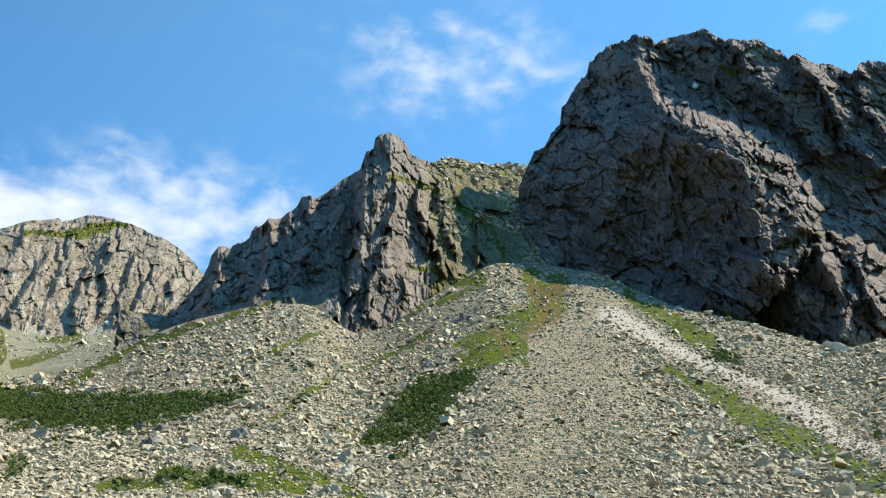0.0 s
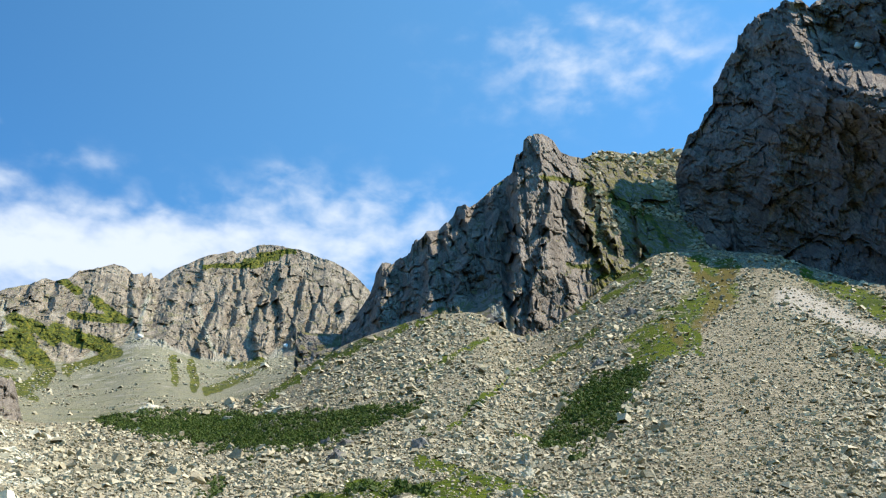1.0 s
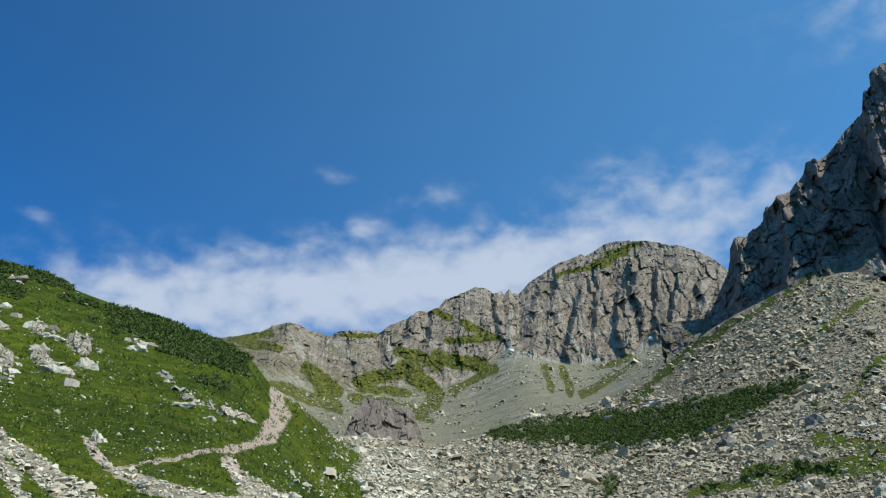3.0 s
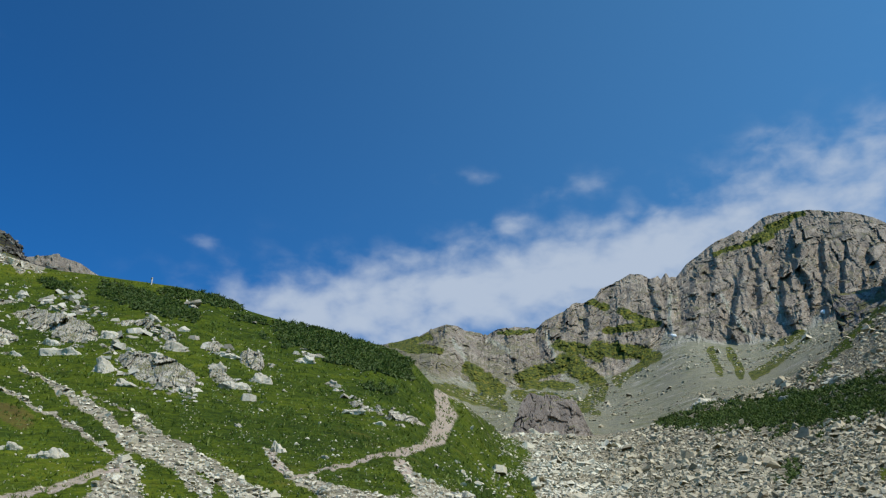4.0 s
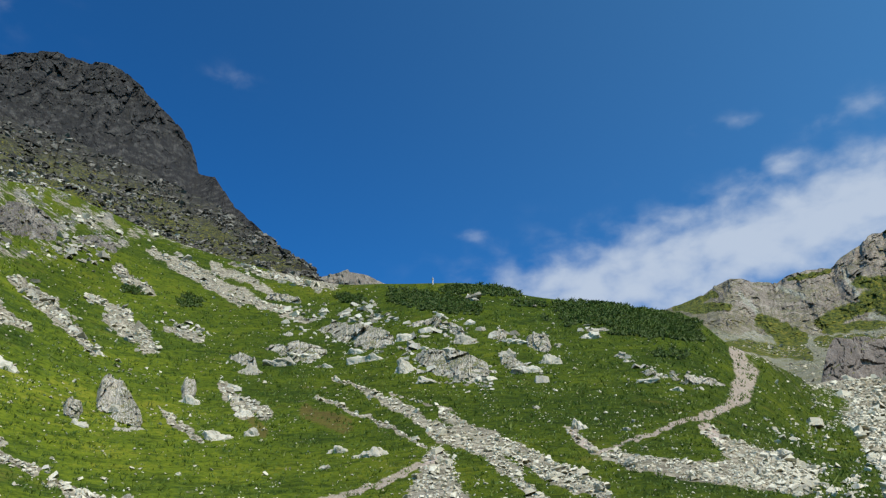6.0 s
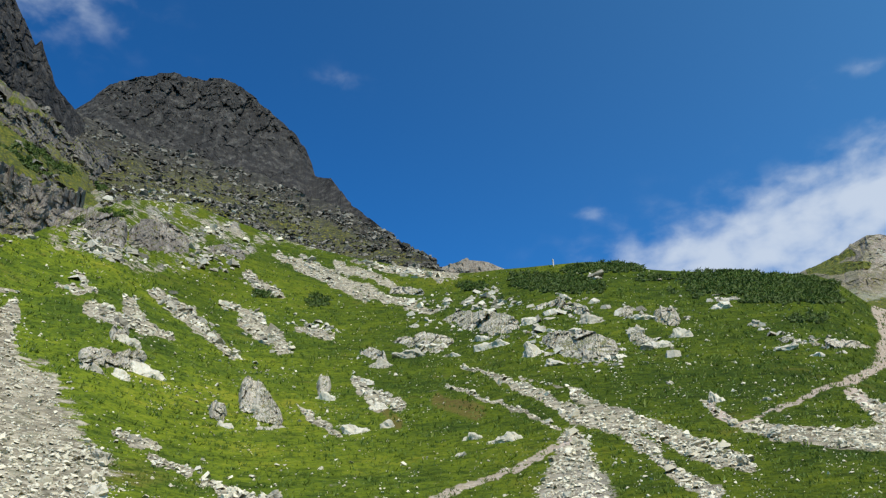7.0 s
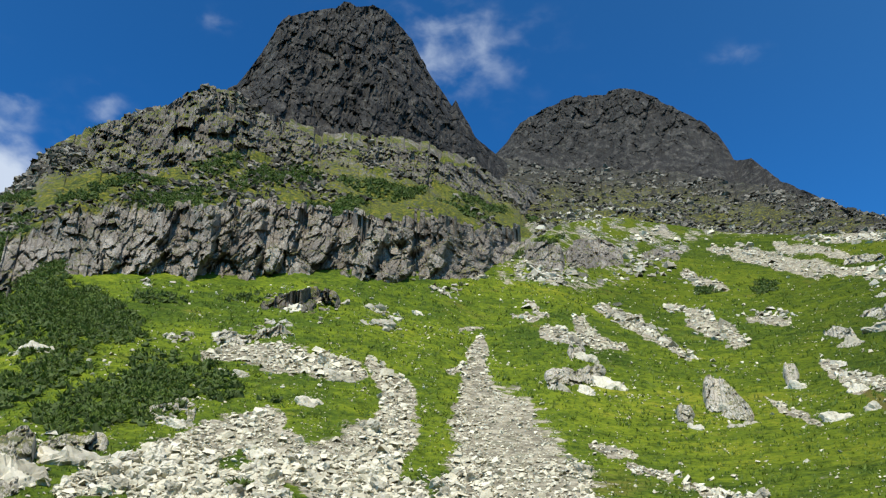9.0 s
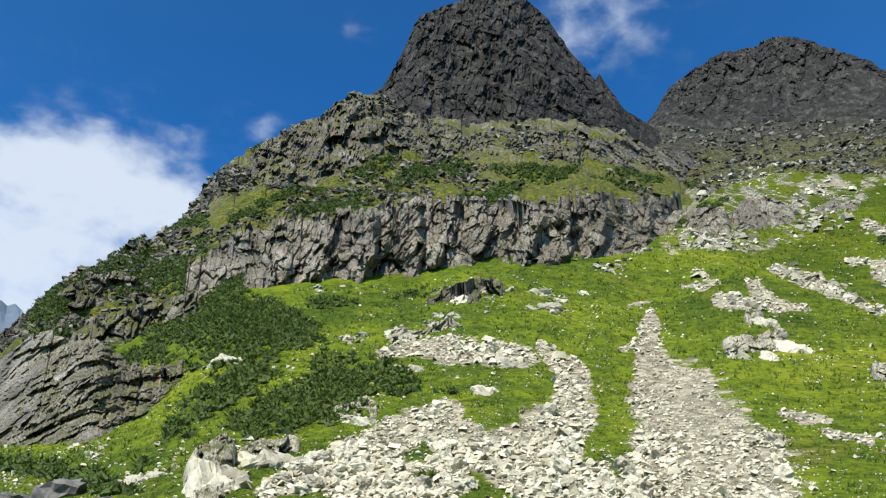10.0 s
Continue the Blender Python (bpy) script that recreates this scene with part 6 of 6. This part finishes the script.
# outcrops of the upper slope, and the rock step at the head of the valley floor
def outcrop(name, label, top, foot, seed, sizes=((6, 1.5), (2.8, 1.1), (1.4, 0.6), (0.7, 0.3)), mat=M_UPPER, far=None, lie=0.4, taper=0.6, turf=None):
    t = np.array(top, float)
    az = np.arange(t[0, 0], t[-1, 0], 0.06)
    ends = step(az, t[0, 0], t[0, 0] + taper) * (1 - step(az, t[-1, 0] - taper, t[-1, 0]))
    lo, hi, low = knots(foot, az), knots(top, az), 0.25 if taper < 1 else -0.5
    base = spot(az, lo)
    r = np.hypot(base[:, 0], base[:, 1]) if far is None else np.interp(az, *far)
    high = spot(az, hi)
    rt = np.maximum(r * 1.04, r + lie * (np.hypot(high[:, 0], high[:, 1]) - r)) if far is None else r * 1.04
    rt = np.convolve(np.pad(rt, 12, mode="edge"), np.ones(25) / 25, "valid")
    r = np.convolve(np.pad(r, 12, mode="edge"), np.ones(25) / 25, "valid")
    r, rt = r + 4 * (1 - ends), rt + 4 * (1 - ends)
    mass(name, label, mat, az, [(lo - 0.7, r - 0.5), (lo + (hi - lo) * (low + (1 - low) * ends), rt)], (38,),
         lambda a, e, p, v: (blocks(a, p, sizes, seed, 0.25, 0.45) + 0.8 * fbm(p / 8, 4, seed + 1)) * step(v, 0, 0.2), 0.14, 8, seed=seed, category="crag", turf=turf)


for k, (top, foot) in enumerate(OUTCROPS):
    outcrop("rock_outcrop", "broken grey rock outcrop between turf ledges", top, foot, 400 + 13 * k)
for k, (top, foot) in enumerate(PALE_OUTCROPS):
    outcrop("rock_outcrop", "pale jointed granite slabs breaking through the turf", top, foot, 600 + 13 * k, ((3.0, 0.7), (1.4, 0.5), (0.7, 0.3), (0.35, 0.12)), M_BAND if top[0][0] > 86 and foot[0][1] > 24 else M_PALE_ROCK, lie=0.55)
outcrop("valley_step", "dark rock step at the head of the valley floor", STEP_TOP, STEP_FOOT, 470, ((14, 2.5), (6, 1.6), (3, 0.9)), M_BUTTRESS, ([36, 44], [392, 300]), taper=2.4)

# ---- loose rock ----
def hull_stone(points, seed, flat=0.65):
    rnd = random.Random(seed)
    bm = bmesh.new()
    for _ in range(points):
        v = Vector([rnd.gauss(0, 1) for _ in range(3)]).normalized() * rnd.uniform(0.8, 1.1)
        bm.verts.new((v.x * 0.5, v.y * rnd.uniform(0.36, 0.46), v.z * flat * 0.5))
    got = bmesh.ops.convex_hull(bm, input=bm.verts)
    loose = [g for g in got["geom_interior"] if isinstance(g, bmesh.types.BMVert)]
    bmesh.ops.delete(bm, geom=loose, context="VERTS")
    bmesh.ops.triangulate(bm, faces=bm.faces)
    return bm


def arrays(bm):
    bm.verts.index_update()
    v = np.array([v.co for v in bm.verts])
    f = np.array([[w.index for w in face.verts] for face in bm.faces])
    bm.free()
    return v, f


def turned(n, rng, tilt=0.35):
    """n random turns about the upright with some tilt, as matrices."""
    a, b, c = rng.uniform(0, 6.283, n), rng.normal(0, tilt, n), rng.normal(0, tilt, n)
    one, nul = np.ones(n), np.zeros(n)
    rz = np.stack([np.cos(a), -np.sin(a), nul, np.sin(a), np.cos(a), nul, nul, nul, one], -1).reshape(n, 3, 3)
    rx = np.stack([one, nul, nul, nul, np.cos(b), -np.sin(b), nul, np.sin(b), np.cos(b)], -1).reshape(n, 3, 3)
    ry = np.stack([np.cos(c), nul, np.sin(c), nul, one, nul, -np.sin(c), nul, np.cos(c)], -1).reshape(n, 3, 3)
    return rx @ ry @ rz


def strewn(templates, pos, size, rng, tilt=0.35):
    """Copies of the templates at pos with that size, joined."""
    kind = rng.integers(0, len(templates), len(pos))
    turn = turned(len(pos), rng, tilt)
    vs, fs, base = [], [], 0
    for k, (tv, tf) in enumerate(templates):
        i = np.nonzero(kind == k)[0]
        v = np.einsum("nij,nvj->nvi", turn[i] * size[i, None, None], np.broadcast_to(tv, (len(i), *tv.shape))) + pos[i, None, :]
        vs.append(v.reshape(-1, 3))
        fs.append((tf[None] + (np.arange(len(i)) * len(tv))[:, None, None]).reshape(-1, 3) + base)
        base += len(i) * len(tv)
    return np.concatenate(vs), np.concatenate(fs)


rng = np.random.default_rng(7)


def block_stone(seed):
    """A small angular block or wedge, open underneath."""
    rnd = random.Random(seed)
    n = 3 + seed % 2 + seed % 3 // 2
    flat, narrow, turn = rnd.uniform(0.4, 0.75), rnd.uniform(0.65, 1.0), rnd.uniform(0, 6)
    v, f = [], []
    for z, k in ((-0.3, 1.0), (0.3, rnd.uniform(0.55, 0.85))):
        for j in range(n):
            t = turn + 6.283 * (j + rnd.uniform(-0.25, 0.25)) / n
            v.append(((math.cos(t) * k + rnd.uniform(-0.08, 0.08)) * 0.5, (math.sin(t) * k + rnd.uniform(-0.08, 0.08)) * 0.5 * narrow, (z + rnd.uniform(-0.14, 0.14)) * flat))
    for j in range(n):
        k = (j + 1) % n
        f += [(j, k, n + k), (j, n + k, n + j)]
    f += [(n, n + j, n + j + 1) for j in range(1, n - 1)]
    return np.array(v), np.array(f)


STONES = [block_stone(k) for k in range(15)] + [arrays(hull_stone(9, 500 + k, (0.5, 0.62, 0.75)[k % 3])) for k in range(15)]
PIXEL = radians(0.0357)


def scatter(n, az0, az1, lo, hi, keep):
    a = rng.uniform(az0, az1, n)
    e1, e2 = around(RING_1[0], a), around(R2_RISE, a)
    e = rng.uniform(0, 1, n)
    e = np.maximum(e1, lo) + (np.minimum(e2 - 0.1, hi) - np.maximum(e1, lo)) * e
    ok = keep(a, e)
    return a[ok], e[ok]


def bare(a, e):
    g = grass_share(a, e)
    patchy = 0.5 + 0.5 * fbm(np.stack([a * 1.3, e * 1.3, 0 * a], -1), 3, 77)
    dense = (1 - step(g, 0.25, 0.75)) + 0.3 * step(g, 0.25, 0.75) * np.where(a < 38, 1.0, 0.75 * step(patchy, 0.4, 0.7)) + 0.02
    dense = dense * (1 - 0.35 * stony_part(a, e))
    dense = dense * (1 - 0.5 * stroke_depth(a, e, CHUTE))
    return rng.uniform(0, 1, len(a)) < dense * (1 - 0.3 * stroke_depth(a, e, TRAIL))


PINES = PINES_1 + PINES_2 + PINES_3 + PINES_4 + PINES_5 + PINES_6 + PINES_7 + PINES_8


def in_pines(a, e):
    inside = np.zeros(len(a), bool)
    for chain in PINES:
        st = [(*p[:2], *q[:2], p[2], q[2]) for p, q in zip(chain, chain[1:])] or [(*chain[0][:2], *chain[0][:2], chain[0][2], chain[0][2])]
        inside |= stroke_depth(a, e, st) > 0.55
    return inside


a, e = scatter(122000, -34, 44, 8, 29, bare)
a2, e2 = scatter(76000, 44, 145, 8, 29, bare)
a, e = np.concatenate([a, a2]), np.concatenate([e, e2])
big = np.array(BOULDERS_A + BOULDERS_B + BOULDERS_C + BOULDERS_D + BOULDERS_E + BOULDERS_F + BOULDERS_G)
big = np.repeat(big, 7, axis=0)
a = np.concatenate([a, big[:, 0] + rng.normal(0, 0.8, len(big)) * big[:, 2]])
e = np.concatenate([e, big[:, 1] + rng.normal(0, 0.4, len(big)) * big[:, 2]])
ok = ~in_pines(a, e)
a, e = a[ok], e[ok]
pos = spot(a, e)
dist = np.linalg.norm(pos, axis=1)
fan = stroke_depth(a, e, FINE_FAN)
px = np.exp(rng.normal(0, 0.5, len(a)) + 0.4 * fbm(np.stack([a / 2.2, e / 1.6, 0 * a], -1), 3, 211)) * np.interp(dist, [30, 60, 120, 300], [8.2, 7.2, 5.8, 4.6]) * (1 - 0.38 * fan) * np.where(a > 95, 0.9 + 0.5 * (e < 13.5), np.where((a > 46) & (a < 84), 0.78, 1.0)) * np.where(grass_share(a, e) > 0.5, np.where(a > 46, 0.52, 0.8), 1)
size = np.clip(px, 2.5, 48) * PIXEL * dist
pos[:, 2] += 0.2 * size
near = np.argsort(-px * (dist < 80))[:170]
far = np.setdiff1d(np.arange(len(a)), near)
for name, mat, label, which in (("scree", M_SCREE, "loose grey granite scree with yellowish lichen", a[far] < 38 + 3 * np.sin(e[far] * 5)), ("pale_scree", M_PALE, "loose whitish granite stones in strips and gullies on the turf", a[far] >= 38 + 3 * np.sin(e[far] * 5))):
    v, f = strewn(STONES, pos[far[which]], size[far[which]], rng)
    tagged(new(name, mesh_of(name, v, f, mat)), label, "scree", kind="stuff")


def boulder_mesh(name, seed, mat, flat=0.75, points=14, rough=0.07, cut=0.16, rounds=2):
    """A large angular block: a hull, its edges broken and its faces roughened."""
    bm = hull_stone(points, seed, flat)
    bmesh.ops.dissolve_limit(bm, angle_limit=radians(14), verts=bm.verts, edges=bm.edges)
    bmesh.ops.bevel(bm, geom=list(bm.edges), offset=0.025, segments=1, affect="EDGES")
    bmesh.ops.triangulate(bm, faces=bm.faces)
    for _ in range(rounds):
        bmesh.ops.subdivide_edges(bm, edges=[g for g in bm.edges if g.calc_length() > cut], cuts=1)
        bmesh.ops.triangulate(bm, faces=bm.faces)
    v, f = arrays(bm)
    n = v / np.maximum(np.linalg.norm(v, axis=1), 0.01)[:, None]
    v = v + n * (rough * facets(v * 3.1 + seed, seed) + rough * 0.5 * facets(v * 7 + seed, seed + 5) + rough * 0.25 * facets(v * 15 + seed, seed + 9))[:, None]
    return mesh_of(name, v, f, mat)


SHAPES = [boulder_mesh("boulder", 200 + k, M_BOULDER, (0.7, 0.85, 0.6, 0.95)[k % 4]) for k in range(10)]
LARGE_SHAPES = [boulder_mesh("boulder", 240 + k, M_BOULDER, (0.7, 0.85, 0.6, 0.95)[k % 4], 18, 0.045, 0.09, 3) for k in range(5)]
DARK_SHAPES = [boulder_mesh("boulder", 300 + k, M_DARK_BOULDER, (0.75, 0.9, 0.65)[k % 3]) for k in range(6)]


def boulder(az, el, w, h, dark=False, label="pale lichen-grey granite boulder bedded in the turf", group=""):
    """A block seen w degrees wide and h degrees high, standing at that bearing and rise."""
    foot = Vector(spot(az, el)[0])
    d = foot.length
    ob = new("boulder", random.choice(DARK_SHAPES if dark else LARGE_SHAPES if w > 1.5 else SHAPES))
    if 45 < az < 90:
        w, h = w * 1.05, h * 0.92
    wide, high = radians(w) * d, radians(h) * d
    ob.matrix_world = Matrix.Translation(foot + Vector((0, 0, high * -0.12)) + Vector(way(az, 0)) * wide * 0.2) @ pose(0, 0, 0, random.uniform(-12, 12), random.uniform(-14, 14), az + random.uniform(-25, 25)) @ Matrix.Diagonal((wide * 1.12, wide * 1.05, high * 1.6, 1))
    return tagged(ob, label, "boulder", group)


for az, el, w, h in BOULDERS_A + BOULDERS_B + BOULDERS_C + BOULDERS_D + BOULDERS_E + BOULDERS_F + BOULDERS_G:
    dark = (az < 20 and el > 14 and not az < -20) or (az > 134) or (az > 95 and 23 < el)
    boulder(az, el, w, h, dark, "dark grey granite boulder among the scree" if dark else "pale lichen-grey granite boulder bedded in the turf")
for i in near:
    ob = new("boulder", random.choice(SHAPES))
    s = size[i]
    ob.matrix_world = pose(*pos[i], random.uniform(-25, 25), random.uniform(-25, 25), random.uniform(0, 360)) @ Matrix.Diagonal((s, s * 0.9, s * 0.9, 1))
    tagged(ob, "pale angular granite block lying on the scree", "boulder", "blocks on the scree")


# blocks strewn over the stony slopes
def strew_over(name, label, front, weight, n, px, mat, seed):
    g = np.random.default_rng(seed)
    w = weight.ravel() * g.uniform(0, 1, weight.size)
    pick = np.argsort(-w)[:n]
    p = front.reshape(-1, 3)[pick]
    s = np.clip(np.exp(g.normal(0, 0.55, n)) * px, 2, 17) * PIXEL * np.linalg.norm(p, axis=1)
    vv, ff = strewn(STONES, p + np.stack([0 * s, 0 * s, 0.1 * s], -1), s * 1.2, g, 0.5)
    tagged(new(name, mesh_of(name, vv, ff, mat)), label, "rocks", kind="stuff")


def clumpy(front, size, seed):
    q = front.reshape(-1, 3) / size
    return step(fbm(q, 3, seed), -0.25, 0.25).reshape(front.shape[:2])


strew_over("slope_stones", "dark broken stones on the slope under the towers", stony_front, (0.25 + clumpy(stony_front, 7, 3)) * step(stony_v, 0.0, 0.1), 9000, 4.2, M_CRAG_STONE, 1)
strew_over("pale_slope_stones", "pale stones in streaks on the green foot of the slope", stony_front, clumpy(stony_front, 9, 8) * (1 - step(stony_v, 0.15, 0.75)), 4500, 3.4, M_BEDDED, 5)
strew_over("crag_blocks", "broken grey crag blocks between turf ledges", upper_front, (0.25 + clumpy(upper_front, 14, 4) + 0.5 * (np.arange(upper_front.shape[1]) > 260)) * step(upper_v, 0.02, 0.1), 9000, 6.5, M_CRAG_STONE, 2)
strew_over("saddle_stones", "grey stones of the scree gully beside the buttress", buttress_front, clumpy(buttress_front, 16, 5) * (np.arange(buttress_front.shape[1]) < 190), 2600, 5.0, M_SCREE, 4)
strew_over("talus_stones", "pale talus stones at the foot of the far mountain", far_front, 1.0 * (far_v > 0.03) * (far_v < 0.95) * (0.3 + clumpy(far_front, 40, 6)), 5000, 2.6, M_SCREE, 3)


# pale slabs and stones bedded in the turf
def bedded(name, strokes, seed):
    g = np.random.default_rng(seed)
    aa, ee, ss = [], [], []
    for a0, e0, a1, e1, w0, w1 in strokes:
        ca = math.cos(radians((e0 + e1) / 2))
        run, wide = math.hypot((a1 - a0) * ca, e1 - e0), (w0 + w1) / 2
        n = int(14 * (run + wide) * wide)
        s, t, u = g.uniform(0, 1, n), g.uniform(0, 6.283, n), g.uniform(0, 1, n) ** 0.5
        w = (w0 + (w1 - w0) * s) / 2 * u
        aa.append(a0 + (a1 - a0) * s + w * np.cos(t) / ca * 1.3)
        ee.append(e0 + (e1 - e0) * s + w * np.sin(t))
        ss.append(np.exp(g.normal(0, 0.45, n)))
    a, e, s = np.concatenate(aa), np.concatenate(ee), np.concatenate(ss)
    patch = fbm(np.stack([a * 1.6, e * 1.6, 0 * a], -1), 3, seed) > -0.12
    a, e, s = a[patch], e[patch], s[patch]
    p = spot(a, e)
    size = np.clip(9.5 * s, 4, 26) * PIXEL * np.linalg.norm(p, axis=1)
    v, f = strewn(STONES, p + np.stack([0 * size, 0 * size, 0.02 * size], -1), size * 1.25, g, 0.25)
    tagged(new(name, mesh_of(name, v, f, M_BEDDED)), "pale granite slabs and stones bedded in the turf", "rocks", kind="stuff")


bedded("bedded_stones", ROCKY_TURF, 21)
bedded("bedded_stones", ROCKY_TURF_2 + ROCKY_TURF_3, 22)


# ---- plants ----
def spike_cluster(n, seed, inner):
    """Upright needle shoots round a middle; inner is the dark heart of the bush."""
    rnd = random.Random(seed)
    v, f = [], []
    if inner:
        return arrays(hull_stone(8, seed, 0.8))
    for _ in range(n):
        t, u = rnd.uniform(0, 6.283), rnd.uniform(0.0, 1.0) ** 0.6
        foot = Vector((math.cos(t) * u * 0.42, math.sin(t) * u * 0.42, 0.12 + 0.2 * (1 - u * u)))
        tip = foot + Vector((math.cos(t) * u * 0.3 + rnd.gauss(0, 0.07), math.sin(t) * u * 0.3 + rnd.gauss(0, 0.07), rnd.uniform(0.09, 0.22)))
        k = len(v)
        for j in range(3):
            v.append(foot + Vector((math.cos(t + j * 2.1) * 0.06, math.sin(t + j * 2.1) * 0.06, 0)))
        v.append(tip)
        f += [(k, k + 1, k + 3), (k + 1, k + 2, k + 3), (k + 2, k, k + 3)]
    return np.array(v), np.array(f)


SHOOTS = [spike_cluster(15, k, False) for k in range(6)]
HEARTS = [spike_cluster(0, 40 + k, True) for k in range(4)]


def dwarf_pine(chain, label):
    """A thicket of mountain pine along a chain of (bearing, rise, width)."""
    chain = [(a, e, w * (1.45 if a > 104 else 1.2)) for a, e, w in chain]
    links_ = list(zip(chain, chain[1:])) or [(chain[0], chain[0])]
    pts = []
    for p, q in links_:
        ca = math.cos(radians(p[1]))
        run = math.hypot((q[0] - p[0]) * ca, q[1] - p[1]) + (p[2] + q[2]) / 4
        mid = spot((p[0] + q[0]) / 2, (p[1] + q[1]) / 2)[0]
        unit = max(0.75 / np.linalg.norm(mid), 8 * PIXEL) * 57.3
        n = int(max(3, (2.6 if np.linalg.norm(mid) < 110 else 3.4) * run * (p[2] + q[2]) / 2 / unit ** 2))
        for _ in range(min(n, 1500)):
            s, t, u = random.uniform(-0.08, 1.08), random.uniform(0, 6.283), random.uniform(0, 1) ** 0.5
            w = (p[2] + (q[2] - p[2]) * min(max(s, 0), 1)) / 2 * (0.85 + 0.3 * noise.noise((s * 5, p[0], p[1])))
            pts.append((p[0] + (q[0] - p[0]) * s + math.cos(t) * u * w / ca * 1.1, p[1] + (q[1] - p[1]) * s + math.sin(t) * u * w - unit * 0.3, unit))
    pts = np.array(pts)
    pos = spot(pts[:, 0], pts[:, 1])
    size = np.radians(pts[:, 2]) * np.linalg.norm(pos, axis=1) * np.where(np.linalg.norm(pos, axis=1) < 110, 1.35, 1.6) * rng.uniform(0.8, 1.25, len(pts))
    c = pos.mean(0)
    ob = new("dwarf_pine")
    ob.location = c
    tagged(ob, label, "shrub", "dwarf pine thickets")
    for nm, temp, mat, lift in (("needles", SHOOTS, M_NEEDLES, 0.0), ("brush", HEARTS, M_TWIGS, 0.12)):
        v, f = strewn(temp, pos - c + np.stack([0 * size, 0 * size, lift * size], -1), size * (0.85 if nm == "brush" else 1.05), rng, 0.15)
        part = new(nm, mesh_of(nm, v, f, mat))
        part.parent = ob
        tagged(part, kind="stuff")


for chain in PINES:
    big = len(chain) > 2
    dwarf_pine(chain, "wide dark green thicket of dwarf mountain pine" if big else "small dark green dwarf pine bush among stones")

BLADES = []
for k in range(5):
    rnd, v, f = random.Random(900 + k), [], []
    for j in range(6):
        t, b = rnd.uniform(0, 6.283), Vector((rnd.gauss(0, 0.3), rnd.gauss(0, 0.3), -0.1))
        w = Vector((math.cos(t), math.sin(t), 0)) * 0.12
        v += [b - w, b + w, b + Vector((rnd.gauss(0, 0.3), rnd.gauss(0, 0.3), rnd.uniform(0.45, 0.9)))]
        f.append((3 * j, 3 * j + 1, 3 * j + 2))
    BLADES.append((np.array(v), np.array(f)))
a, e = scatter(30000, 36, 145, 7, 26, lambda a, e: rng.uniform(0, 1, len(a)) < step(grass_share(a, e), 0.4, 0.8))
pos = spot(a, e)
size = np.linalg.norm(pos, axis=1) * PIXEL * 7 * np.exp(rng.normal(0, 0.3, len(a)))
v, f = strewn(BLADES, pos, np.minimum(size, 0.7), rng, 0.1)
tagged(new("grass", mesh_of("grass", v, f, M_TUFT)), "tufts of green and yellowish alpine grass", "grass", kind="stuff")


# ---- small things ----
def snow_patch(front, az, el, w, h):
    """A thin wedge of old snow lying against the rock."""
    bm = hull_stone(22, int(az * 10) % 97, 0.9)
    bmesh.ops.subdivide_edges(bm, edges=bm.edges, cuts=1)
    v, f = arrays(bm)
    v = v + 0.06 * facets(v * 4, 9)[:, None] * v
    ob = new("snow_patch", mesh_of("snow_patch", v, f, M_SNOW, True))
    p = nearest(front, az, el)
    r = p.length
    ob.matrix_world = Matrix.Translation(p * 0.997) @ pose(0, 0, 0, -20, 25, az) @ Matrix.Diagonal((radians(w) * r, 3.5, radians(h) * r, 1))
    tagged(ob, "small patch of old white snow in a rock gully", "snow")


for front, az, el, w, h in ((far_front, 31.4, 22.6, 0.4, 0.3), (far_front, 22.1, 22.9, 0.5, 0.35), (cliff_front, -19.5, 37.5, 0.5, 0.6)):
    snow_patch(front, az, el, w, h)

post = new("marker_post")
foot = Vector(spot(66.6, 24.85)[0])
post.location = foot
tagged(post, "thin pale wooden trail marker post on the crest", "post")
for nm, size3, z in (("pole", (0.22, 0.22, 1.7), 0.7), ("board", (0.5, 0.12, 0.35), 1.35)):
    bm = bmesh.new()
    bmesh.ops.create_cube(bm, size=1, matrix=Matrix.Translation((0, -0.1 * (nm == "board"), z)) @ Matrix.Diagonal((*size3, 1)))
    bmesh.ops.bevel(bm, geom=list(bm.edges), offset=0.03, segments=2, affect="EDGES")
    me = bpy.data.meshes.new(nm)
    bm.to_mesh(me)
    bm.free()
    me.materials.append(M_POST)
    new(nm, me).parent = post
